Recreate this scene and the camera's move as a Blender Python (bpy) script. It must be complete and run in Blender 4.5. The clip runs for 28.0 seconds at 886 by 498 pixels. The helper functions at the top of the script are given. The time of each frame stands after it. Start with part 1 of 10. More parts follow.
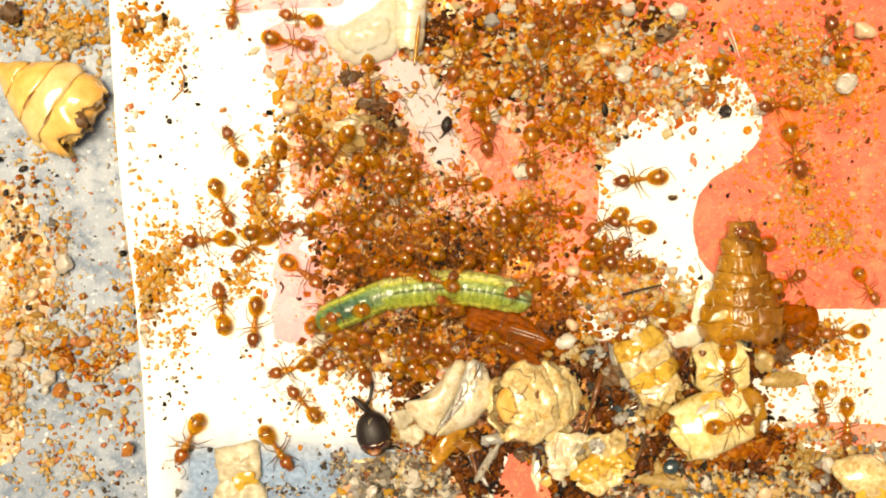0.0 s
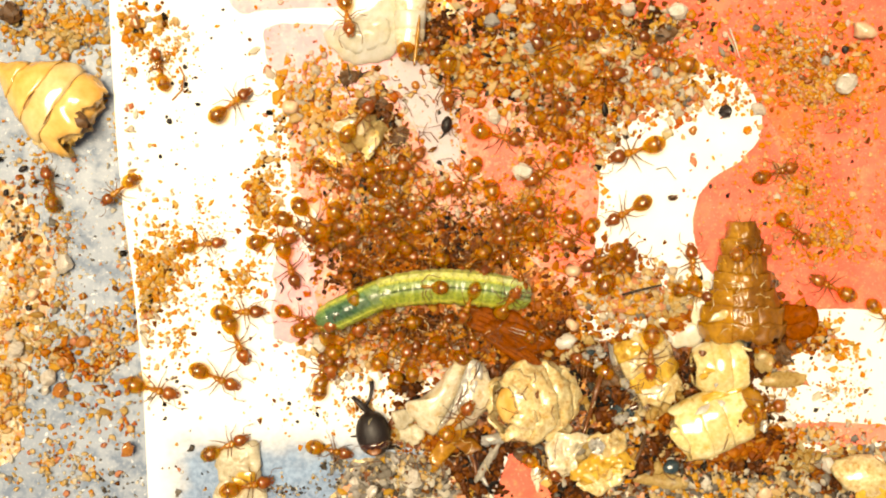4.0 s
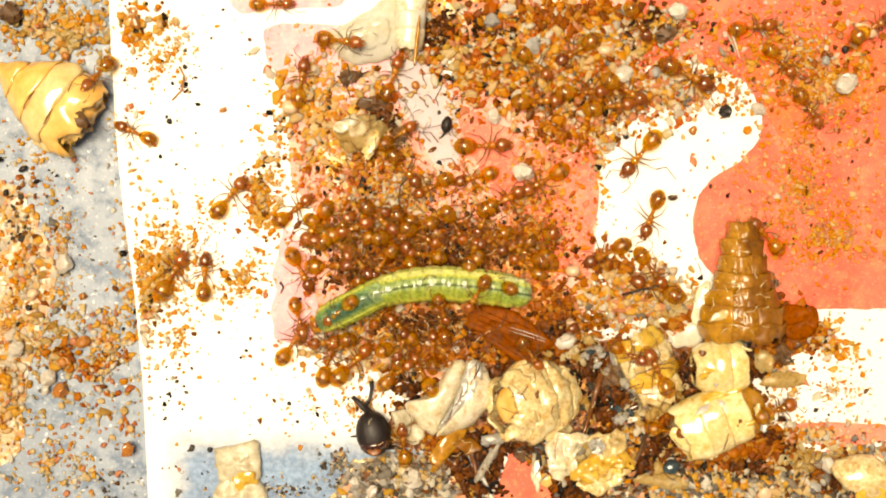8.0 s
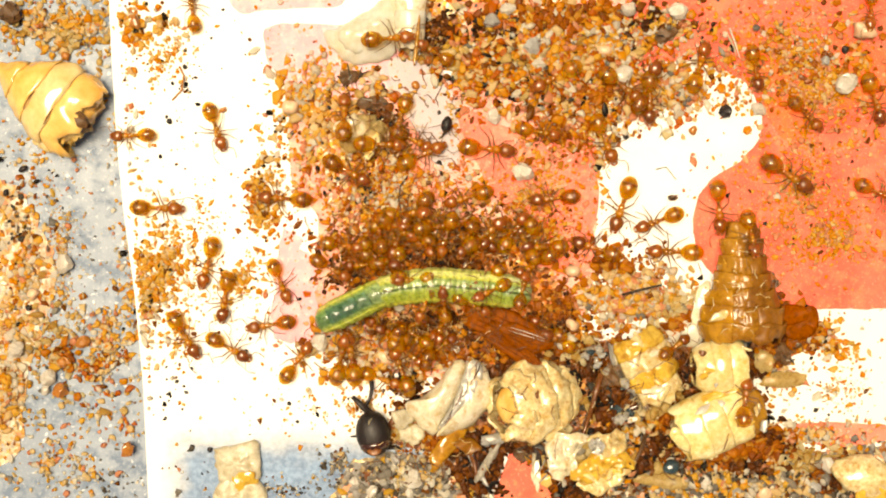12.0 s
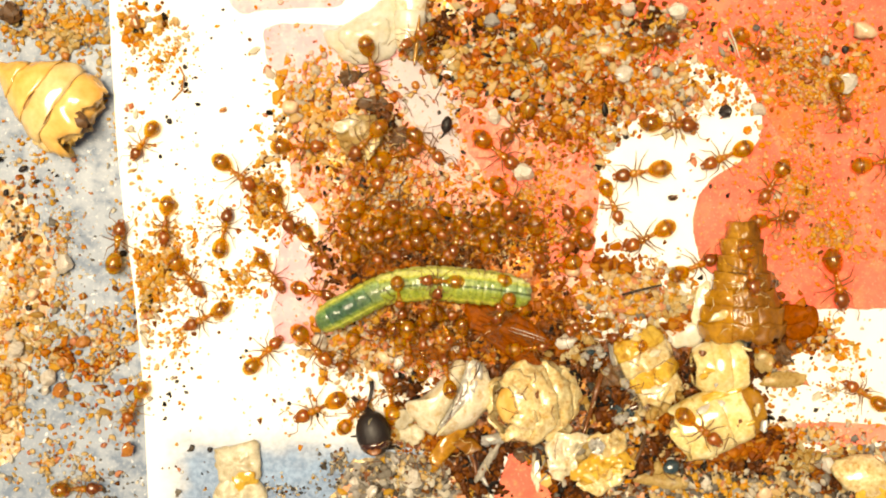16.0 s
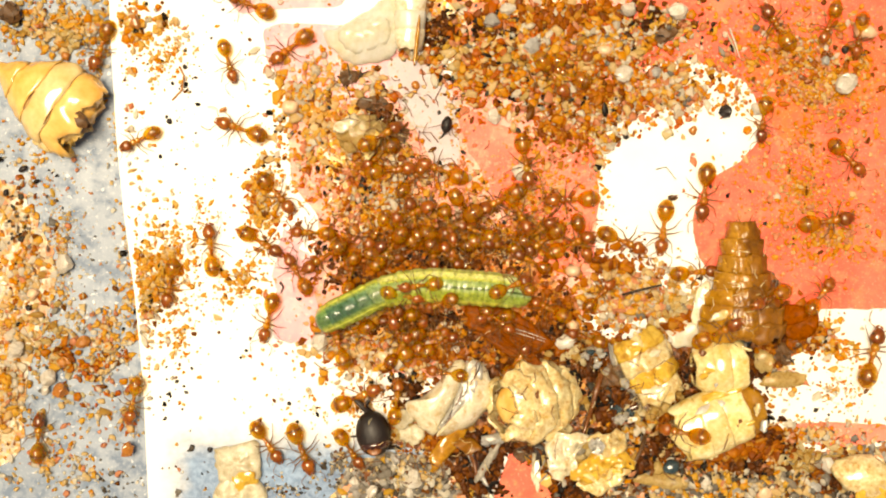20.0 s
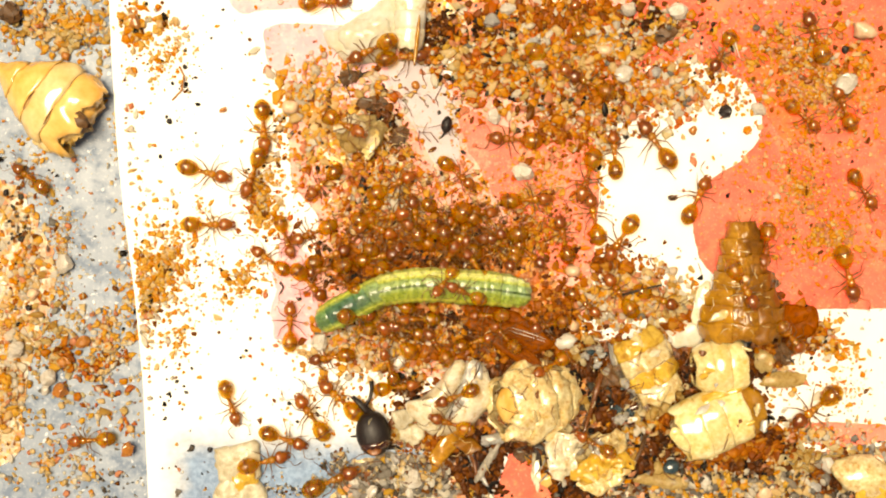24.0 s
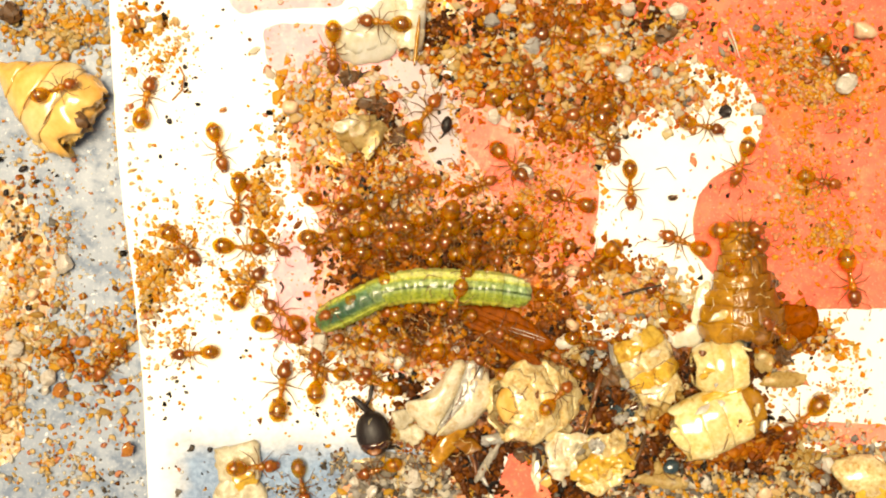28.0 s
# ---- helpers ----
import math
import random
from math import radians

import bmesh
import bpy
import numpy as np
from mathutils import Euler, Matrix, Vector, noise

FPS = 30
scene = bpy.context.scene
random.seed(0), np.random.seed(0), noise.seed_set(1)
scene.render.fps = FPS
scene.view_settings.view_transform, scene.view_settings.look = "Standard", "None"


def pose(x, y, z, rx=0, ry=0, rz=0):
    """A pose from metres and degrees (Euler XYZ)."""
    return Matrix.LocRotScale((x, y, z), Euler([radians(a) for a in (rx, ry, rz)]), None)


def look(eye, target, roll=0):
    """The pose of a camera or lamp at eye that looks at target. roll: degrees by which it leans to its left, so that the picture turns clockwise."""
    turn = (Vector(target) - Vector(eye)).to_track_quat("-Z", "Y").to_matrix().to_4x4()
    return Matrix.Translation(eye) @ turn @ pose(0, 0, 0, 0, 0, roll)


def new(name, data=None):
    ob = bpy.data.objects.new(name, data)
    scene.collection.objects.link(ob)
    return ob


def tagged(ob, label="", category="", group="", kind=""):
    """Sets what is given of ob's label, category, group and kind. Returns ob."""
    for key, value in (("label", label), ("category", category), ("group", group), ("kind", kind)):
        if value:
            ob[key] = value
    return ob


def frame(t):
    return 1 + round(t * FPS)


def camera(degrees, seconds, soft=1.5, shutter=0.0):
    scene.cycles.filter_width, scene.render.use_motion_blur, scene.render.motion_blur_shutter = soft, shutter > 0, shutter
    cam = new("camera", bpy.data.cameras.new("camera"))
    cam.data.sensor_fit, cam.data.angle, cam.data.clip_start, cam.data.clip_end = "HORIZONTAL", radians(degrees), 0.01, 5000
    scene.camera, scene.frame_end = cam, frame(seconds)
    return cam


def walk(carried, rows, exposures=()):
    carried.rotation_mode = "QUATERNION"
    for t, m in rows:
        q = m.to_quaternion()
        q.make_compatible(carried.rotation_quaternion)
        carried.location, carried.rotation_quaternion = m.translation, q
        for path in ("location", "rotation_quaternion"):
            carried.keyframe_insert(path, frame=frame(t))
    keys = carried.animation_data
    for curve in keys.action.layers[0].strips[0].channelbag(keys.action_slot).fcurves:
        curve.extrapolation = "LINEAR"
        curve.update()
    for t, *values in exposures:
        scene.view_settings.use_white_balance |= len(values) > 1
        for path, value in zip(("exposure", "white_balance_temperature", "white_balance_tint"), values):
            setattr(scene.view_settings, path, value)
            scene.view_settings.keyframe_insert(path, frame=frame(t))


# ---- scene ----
# One unit of the plan is 0.03 mm: x to the right, y towards the viewer, height above the printed sheet.
S = 3.0e-5
HIGH = 784 * S / math.tan(radians(20))
cam = camera(40, 28.0, 2.05)
walk(cam, [(0, pose(0, 0, HIGH)), (28, pose(0, 0, HIGH))], [(0, -0.06, 8600, 10), (28, -0.06, 8600, 10)])

# ---- light ----
SUN_UP, SUN_FROM = 79, 150          # elevation and compass angle of the sun, degrees from +x
world = bpy.data.worlds.new("daylight")
scene.world = world
world.use_nodes = True
wn = world.node_tree.nodes
sky = wn.new("ShaderNodeTexSky")
sky.sky_type = "NISHITA"
sky.sun_disc = False
sky.sun_elevation = radians(SUN_UP)
sky.sun_rotation = radians(90 - SUN_FROM)
sky.dust_density = 4.0
sky.air_density = 0.5
wn["Background"].inputs["Strength"].default_value = 0.08
world.node_tree.links.new(sky.outputs[0], wn["Background"].inputs["Color"])
sun = new("sun", bpy.data.lights.new("sun", "SUN"))
sun.data.energy = 4.75
sun.data.angle = radians(30)
sun.data.color = (1.0, 0.94, 0.80)
sun_way = Vector((math.cos(radians(SUN_FROM)) * math.cos(radians(SUN_UP)),
                  math.sin(radians(SUN_FROM)) * math.cos(radians(SUN_UP)), math.sin(radians(SUN_UP))))
sun.matrix_world = look(sun_way * 0.3, (0, 0, 0))


# ---- plan helpers ----
def spot(x, y, z=0.0):
    """The place in metres over the plan point (x, y) at height z, kept in line with the view from above."""
    k = 1 - z * S / HIGH
    return Vector(((x - 784) * S * k, (441 - y) * S * k, z * S))


def at(x, y, z=0.0, turn=0.0, rx=0.0, ry=0.0):
    """A pose on the plan: turn counter-clockwise in degrees."""
    return Matrix.Translation(spot(x, y, z)) @ pose(0, 0, 0, 0, 0, turn) @ pose(0, 0, 0, rx, ry, 0)


def mesh_of(name, verts, faces, mat, smooth=True):
    me = bpy.data.meshes.new(name)
    me.from_pydata([tuple(c * S for c in v) for v in verts], [], faces)
    me.update()
    if smooth:
        me.shade_smooth()
    if mat:
        me.materials.append(mat)
    return me


def part(name, data, parent, m=None, label=""):
    ob = new(name, data)
    ob.parent = parent
    if m is not None:
        ob.matrix_basis = m
    if label:
        tagged(ob, label)
    return ob


def thing(name, m, label, category, group="", data=None, kind=""):
    ob = new(name, data)
    ob.matrix_basis = m
    return tagged(ob, label, category, group, kind)


def loc(x, y, z, rx=0, ry=0, rz=0):
    return pose(x * S, y * S, z * S, rx, ry, rz)


# ---- materials ----
def shader(name):
    mat = bpy.data.materials.new(name)
    mat.use_nodes = True
    nt = mat.node_tree
    return mat, nt, nt.nodes["Principled BSDF"]


def node(nt, kind, **inputs):
    n = nt.nodes.new(kind)
    for key, value in inputs.items():
        n.inputs[key.replace("_", " ")].default_value = value
    return n


def ramp(nt, source, stops, mode="LINEAR"):
    r = nt.nodes.new("ShaderNodeValToRGB")
    r.color_ramp.interpolation = mode
    while len(r.color_ramp.elements) < len(stops):
        r.color_ramp.elements.new(0.5)
    for e, (p, c) in zip(r.color_ramp.elements, stops):
        e.position, e.color = p, (*c, 1)
    nt.links.new(source, r.inputs[0])
    return r


def mix(nt, fac, a, b, blend="MIX"):
    m = nt.nodes.new("ShaderNodeMix")
    m.data_type, m.blend_type = "RGBA", blend
    for sock, v in ((m.inputs[0], fac), (m.inputs[6], a), (m.inputs[7], b)):
        if isinstance(v, (int, float)):
            sock.default_value = v
        elif isinstance(v, tuple):
            sock.default_value = (*v, 1)
        else:
            nt.links.new(v, sock)
    return m.outputs[2]


def grain(nt, size, detail=4.0, coords="Object", rough=0.6):
    """Noise whose lumps are about size plan units wide."""
    tc = nt.nodes.new("ShaderNodeTexCoord")
    n = node(nt, "ShaderNodeTexNoise", Scale=1 / (size * S), Detail=detail, Roughness=rough)
    nt.links.new(tc.outputs[coords], n.inputs["Vector"])
    return n.outputs["Fac"]


def bump(nt, bsdf, height, strength, depth):
    b = node(nt, "ShaderNodeBump", Strength=strength, Distance=depth * S)
    nt.links.new(height, b.inputs["Height"])
    nt.links.new(b.outputs[0], bsdf.inputs["Normal"])


def see_through(nt, bsdf, col, glow, clear, tint=None):
    """Lets light into a thin translucent body: glow is scattered, clear passes straight through, tinted."""
    tr = nt.nodes.new("ShaderNodeBsdfTranslucent")
    nt.links.new(col, tr.inputs[0])
    ms = nt.nodes.new("ShaderNodeMixShader")
    ms.inputs[0].default_value = glow
    nt.links.new(bsdf.outputs[0], ms.inputs[1])
    nt.links.new(tr.outputs[0], ms.inputs[2])
    last = ms
    if clear:
        tp = nt.nodes.new("ShaderNodeBsdfTransparent")
        if tint:
            tp.inputs[0].default_value = (*tint, 1)
        else:
            g = nt.nodes.new("ShaderNodeGamma")
            g.inputs[1].default_value = 0.5
            nt.links.new(col, g.inputs[0])
            nt.links.new(g.outputs[0], tp.inputs[0])
        last = nt.nodes.new("ShaderNodeMixShader")
        last.inputs[0].default_value = clear
        nt.links.new(ms.outputs[0], last.inputs[1])
        nt.links.new(tp.outputs[0], last.inputs[2])
    nt.links.new(last.outputs[0], nt.nodes["Material Output"].inputs[0])


def surface(name, dark, light, size, rough, depth=1.0, coat=0.0, clear=0.0, fine=None, through_light=0.0, spots=None, ringed=False):
    """A natural surface: two colours mixed at two scales, fine relief, gloss that varies."""
    mat, nt, b = shader(name)
    big, small = grain(nt, size), grain(nt, fine or size / 6, 3.0)
    c1 = ramp(nt, big, [(0.32, dark), (0.68, light)]).outputs[0]
    c2 = ramp(nt, small, [(0.3, tuple(0.72 * c for c in dark)), (0.7, tuple(min(1, 1.12 * c) for c in light))]).outputs[0]
    col = mix(nt, 0.4, c1, c2)
    if spots:
        mask = ramp(nt, grain(nt, size * 0.5, 2.0), [(0.48, (0, 0, 0)), (0.70, (0.8, 0.8, 0.8))]).outputs[0]
        col = mix(nt, mask, col, spots)
    info = nt.nodes.new("ShaderNodeObjectInfo")
    tone = ramp(nt, info.outputs["Random"], [(0.0, (0.84, 0.84, 0.84)), (1.0, (1, 1, 1))]).outputs[0]
    col = mix(nt, 1.0, col, tone, "MULTIPLY")
    nt.links.new(col, b.inputs["Base Color"])
    r = ramp(nt, small, [(0.2, (rough * 0.7,) * 3), (0.8, (min(1, rough * 1.3),) * 3)]).outputs[0]
    nt.links.new(r, b.inputs["Roughness"])
    b.inputs["Coat Weight"].default_value = coat
    b.inputs["Coat Roughness"].default_value = 0.08
    b.inputs["Coat IOR"].default_value = 1.7
    if ringed:
        tc = nt.nodes.new("ShaderNodeTexCoord")
        w = node(nt, "ShaderNodeTexWave", Scale=1 / (26 * S), Distortion=5.0, Detail=3.0)
        w.inputs["Detail Scale"].default_value = 1.6
        nt.links.new(tc.outputs["Object"], w.inputs["Vector"])
        small = mix(nt, 0.45, small, w.outputs["Fac"])
    if depth:
        bump(nt, b, small, 0.5, depth)
    if through_light:
        see_through(nt, b, col, through_light, clear)
    return mat


def sand_surface(name, stops, rough=0.34, coat=0.12, single=False):
    """Grains, each with a tone of its own; single: every grain is an object."""
    mat, nt, b = shader(name)
    pick = nt.nodes.new("ShaderNodeObjectInfo" if single else "ShaderNodeNewGeometry").outputs["Random" if single else "Random Per Island"]
    col = ramp(nt, pick, stops, "CONSTANT").outputs[0]
    small = grain(nt, 5, 3.0)
    tone = ramp(nt, small, [(0.3, (0.80, 0.76, 0.70)), (0.7, (1, 1, 1))]).outputs[0]
    col = mix(nt, 1.0, col, tone, "MULTIPLY")
    nt.links.new(col, b.inputs["Base Color"])
    b.inputs["Roughness"].default_value = rough
    b.inputs["Specular IOR Level"].default_value = 0.25
    b.inputs["Coat Weight"].default_value = coat
    bump(nt, b, small, 0.4, 1.0)
    see_through(nt, b, col, 0.30, 0.38)
    return mat


RUST, AMBER, HONEY = (0.76, 0.19, 0.010), (0.92, 0.40, 0.025), (0.98, 0.58, 0.085)
CREAM, QUARTZ, BARK, PITCH = (0.97, 0.74, 0.38), (0.97, 0.92, 0.78), (0.30, 0.10, 0.012), (0.03, 0.024, 0.018)
SLATE, ROSE = (0.30, 0.28, 0.25), (0.90, 0.41, 0.22)
M_SAND = sand_surface("orange sand", [(0.0, RUST), (0.14, AMBER), (0.32, HONEY), (0.46, CREAM), (0.61, QUARTZ), (0.73, ROSE), (0.92, BARK), (0.975, PITCH)])
M_MIXED = sand_surface("mixed sand", [(0.0, AMBER), (0.18, HONEY), (0.36, CREAM), (0.52, QUARTZ), (0.66, SLATE), (0.74, BARK), (0.82, ROSE), (0.91, PITCH)])
M_RED = sand_surface("rusty sand", [(0.0, RUST), (0.22, (0.70, 0.20, 0.03)), (0.4, AMBER), (0.7, HONEY), (0.88, CREAM), (0.96, BARK)])
M_PALE = sand_surface("pale sand", [(0.0, HONEY), (0.17, CREAM), (0.44, QUARTZ), (0.64, (0.80, 0.74, 0.62)), (0.74, AMBER), (0.84, ROSE), (0.955, SLATE), (0.98, BARK)])
M_GREY_GRIT = sand_surface("grey grit", [(0.0, SLATE), (0.18, (0.40, 0.36, 0.30)), (0.36, CREAM), (0.46, QUARTZ), (0.60, (0.14, 0.11, 0.08)), (0.76, HONEY), (0.84, BARK), (0.90, (0.72, 0.68, 0.60))])
HONEY_TONES = [(0.0, AMBER), (0.22, HONEY), (0.48, (0.98, 0.66, 0.16)), (0.70, CREAM), (0.88, QUARTZ), (0.93, BARK), (0.975, PITCH)]
M_LOOSE, M_LOOSE_GRAIN = sand_surface("honey sand", HONEY_TONES), sand_surface("honey sand grain", HONEY_TONES, single=True)
M_DUST = sand_surface("orange dust", [(0.0, AMBER), (0.30, HONEY), (0.52, CREAM), (0.70, ROSE), (0.86, (0.94, 0.50, 0.30)), (0.97, BARK)])
M_SPECK = sand_surface("dark specks", [(0.0, PITCH), (0.45, BARK), (0.75, (0.1, 0.09, 0.07))])

M_QUARTZ = surface("quartz pebble", (0.66, 0.55, 0.40), (0.88, 0.84, 0.76), 14, 0.25, 1.0, 0.4, 0.0, None, 0.2)
M_PEACH = surface("peach pebble", (0.74, 0.42, 0.24), (0.86, 0.62, 0.40), 16, 0.35, 1.0, 0.3)
M_GREYSTONE = surface("grey pebble", (0.22, 0.21, 0.2), (0.5, 0.47, 0.42), 12, 0.4, 1.2)
M_AMBERSTONE = surface("amber pebble", (0.5, 0.14, 0.02), (0.75, 0.32, 0.06), 14, 0.25, 1.0, 0.5, 0.0, None, 0.25)
M_BLACK = surface("black shell", (0.004, 0.003, 0.003), (0.022, 0.009, 0.004), 22, 0.5, 2.5, 0.05)
M_BLACKRED = surface("dark red shell", (0.02, 0.006, 0.003), (0.10, 0.03, 0.008), 20, 0.2, 0.5, 0.8)
M_TWIG = surface("dark fibre", (0.012, 0.008, 0.005), (0.05, 0.03, 0.015), 12, 0.6, 1.0)
M_BROWN = surface("brown chitin", (0.13, 0.035, 0.006), (0.34, 0.11, 0.018), 18, 0.28, 1.2, 0.6, 0.2, None, 0.2)
M_WING = surface("rusty translucent wing", (0.42, 0.085, 0.003), (0.72, 0.21, 0.006), 20, 0.35, 3.5, 0.15, 0.5, 6, 0.2, (0.20, 0.04, 0.003))
for key, value in (("Specular IOR Level", 0.15), ("Coat Weight", 0.0)):
    M_WING.node_tree.nodes["Principled BSDF"].inputs[key].default_value = value
M_PUPA = surface("amber pupa shell", (0.98, 0.45, 0.06), (1.0, 0.66, 0.22), 90, 0.2, 0.6, 1.0, 0.0, 22, 0.0)
M_PUPA_PALE = surface("pale amber pupa shell", (1.0, 0.56, 0.13), (1.0, 0.78, 0.38), 60, 0.2, 0.6, 1.0, 0.0, 18)
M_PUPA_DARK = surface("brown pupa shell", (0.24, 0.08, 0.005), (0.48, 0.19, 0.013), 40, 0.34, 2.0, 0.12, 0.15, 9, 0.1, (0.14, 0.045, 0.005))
M_PUPA_MID = surface("mid brown pupa shell", (0.32, 0.11, 0.005), (0.62, 0.28, 0.022), 30, 0.26, 2.0, 0.4, 0.12, 9, 0.1, (0.18, 0.06, 0.005))
M_PUPA_GOLD = surface("golden brown pupa shell", (0.40, 0.15, 0.006), (0.78, 0.39, 0.032), 36, 0.18, 2.0, 0.7, 0.1, 9, 0.1, (0.26, 0.085, 0.005))
M_HUSK = surface("straw yellow husk", (0.64, 0.34, 0.03), (1.0, 0.93, 0.58), 20, 0.16, 4.2, 1.0, 0.0, 8, 0.0, (0.50, 0.22, 0.018))
M_HUSK_PLAIN = surface("smooth straw husk", (0.80, 0.52, 0.09), (1.0, 0.92, 0.56), 34, 0.13, 2.4, 1.0, 0.0, 10, 0.0, (0.72, 0.40, 0.05))
M_FILM = surface("thin clear skin", (1.0, 0.86, 0.58), (1.0, 0.97, 0.88), 26, 0.2, 1.5, 0.5, 0.82, 8, 0.5)
M_HUSK_AMBER = surface("honey husk", (0.74, 0.34, 0.012), (0.98, 0.68, 0.12), 30, 0.16, 2.6, 1.0, 0.04, 9, 0.05, (0.46, 0.17, 0.010))
M_SHELL = surface("ivory shell", (0.84, 0.66, 0.34), (0.99, 0.94, 0.78), 30, 0.2, 3.6, 0.9, 0.02, 8, 0.08, (0.60, 0.38, 0.12))
M_SILVER = surface("silvery skin", (0.56, 0.50, 0.36), (0.98, 0.96, 0.90), 9, 0.12, 4.0, 1.0, 0.05, 4, 0.15)
M_SILVER.node_tree.nodes["Principled BSDF"].inputs["Metallic"].default_value = 0.35
M_IVORY = surface("pale ivory skin", (0.99, 0.90, 0.62), (1.0, 0.98, 0.88), 50, 0.3, 1.2, 0.6, 0.35, 12, 0.15)
M_CHIP = surface("beige chip", (0.44, 0.36, 0.21), (0.80, 0.73, 0.55), 30, 0.4, 2.5, 0.1, 0.0, 8, 0.0, (0.34, 0.24, 0.10))
M_OLIVE = surface("dull olive lump", (0.60, 0.38, 0.09), (0.92, 0.72, 0.34), 26, 0.3, 1.6, 0.3, 0.5, 8, 0.1, (0.46, 0.26, 0.06))
M_DEBRIS = surface("dark debris", (0.04, 0.02, 0.01), (0.22, 0.10, 0.03), 16, 0.5, 2.0)
M_GREYHAIR = surface("grey fluff", (0.16, 0.14, 0.11), (0.5, 0.45, 0.36), 9, 0.5, 2.0)
M_STEEL = surface("dark bluish bead", (0.012, 0.02, 0.025), (0.05, 0.09, 0.10), 12, 0.2, 0.5, 0.7)


def print_surface(name, dark, light, dusty, wear):
    mat, nt, b = shader(name)
    big, small, thin, crumb = grain(nt, 90), grain(nt, 12, 4.0), grain(nt, 4, 2.0), grain(nt, 6.5, 2.0)
    col = ramp(nt, big, [(0.3, dark), (0.7, light)]).outputs[0]
    worn = ramp(nt, small, [(0.56, (0, 0, 0)), (0.72, (wear,) * 3)]).outputs[0]
    col = mix(nt, worn, col, dusty)
    patchy = ramp(nt, grain(nt, 42, 4.0), [(0.5, (0, 0, 0)), (0.66, (wear * 0.6,) * 3)]).outputs[0]
    col = mix(nt, patchy, col, dusty)
    pale = ramp(nt, thin, [(0.62, (0, 0, 0)), (0.74, (0.5, 0.5, 0.5))]).outputs[0]
    col = mix(nt, pale, col, (0.90, 0.66, 0.44))
    dirt = ramp(nt, crumb, [(0.64, (0, 0, 0)), (0.70, (wear,) * 3)]).outputs[0]
    col = mix(nt, dirt, col, (0.52, 0.20, 0.05))
    nt.links.new(col, b.inputs["Base Color"])
    b.inputs["Roughness"].default_value = 0.5
    b.inputs["Specular IOR Level"].default_value = 0.15
    bump(nt, b, small, 0.25, 1.0)
    return mat


M_CORAL = print_surface("coral print", (0.84, 0.10, 0.062), (0.89, 0.18, 0.12), (0.86, 0.30, 0.15), 0.8)
M_CORAL_PALE = print_surface("pale coral print", (0.86, 0.15, 0.10), (0.90, 0.25, 0.18), (0.88, 0.40, 0.26), 0.9)
M_CORAL_ORANGE = print_surface("orange coral print", (0.80, 0.10, 0.045), (0.86, 0.17, 0.08), (0.74, 0.20, 0.025), 0.95)
M_PINK = print_surface("pale pink print", (0.86, 0.34, 0.38), (0.90, 0.54, 0.58), (0.92, 0.72, 0.68), 0.7)
M_DUSTY = print_surface("sandy pink print", (0.85, 0.26, 0.20), (0.89, 0.46, 0.40), (0.90, 0.64, 0.44), 1.0)
M_LILAC = print_surface("pale lilac print", (0.50, 0.42, 0.43), (0.62, 0.55, 0.56), (0.60, 0.48, 0.40), 0.5)


def sheet_surface():
    """White plastic with a faded blue print along its lower left part, and fine dirt."""
    mat, nt, b = shader("white printed sheet")
    tc = nt.nodes.new("ShaderNodeTexCoord")
    sep = nt.nodes.new("ShaderNodeSeparateXYZ")
    nt.links.new(tc.outputs["Object"], sep.inputs[0])
    soft = grain(nt, 40, 3.0)

    def band(socket, lo, hi):
        m = nt.nodes.new("ShaderNodeMapRange")
        m.interpolation_type = "SMOOTHSTEP"
        m.inputs[1].default_value, m.inputs[2].default_value = lo, hi
        nt.links.new(socket, m.inputs[0])
        return m.outputs[0]

    def math_node(op, a, c):
        m = nt.nodes.new("ShaderNodeMath")
        m.operation = op
        for sock, v in zip(m.inputs, (a, c)):
            if isinstance(v, (int, float)):
                sock.default_value = v
            else:
                nt.links.new(v, sock)
        return m.outputs[0]

    wob = math_node("MULTIPLY", math_node("SUBTRACT", soft, 0.5), 60 * S)
    low = band(math_node("SUBTRACT", wob, sep.outputs["Y"]), 302 * S, 378 * S)
    right = band(math_node("ADD", wob, sep.outputs["X"]), 110 * S, 40 * S)
    left = band(math_node("ADD", wob, sep.outputs["X"]), -510 * S, -440 * S)
    blue = math_node("MULTIPLY", math_node("MULTIPLY", low, right), left)
    specks = grain(nt, 9, 4.0)
    ink = ramp(nt, specks, [(0.40, (0.10, 0.19, 0.32)), (0.60, (0.34, 0.48, 0.66))]).outputs[0]
    pool = ramp(nt, grain(nt, 60, 3.0), [(0.36, (0.018, 0.06, 0.15)), (0.66, (0.11, 0.225, 0.40))]).outputs[0]
    ink = mix(nt, 0.6, ink, pool)
    white = ramp(nt, grain(nt, 120), [(0.3, (0.80, 0.775, 0.73)), (0.7, (0.86, 0.845, 0.81))]).outputs[0]
    nt.links.new(mix(nt, blue, white, ink), b.inputs["Base Color"])
    b.inputs["Roughness"].default_value = 0.4
    bump(nt, b, specks, 0.15, 0.6)
    return mat


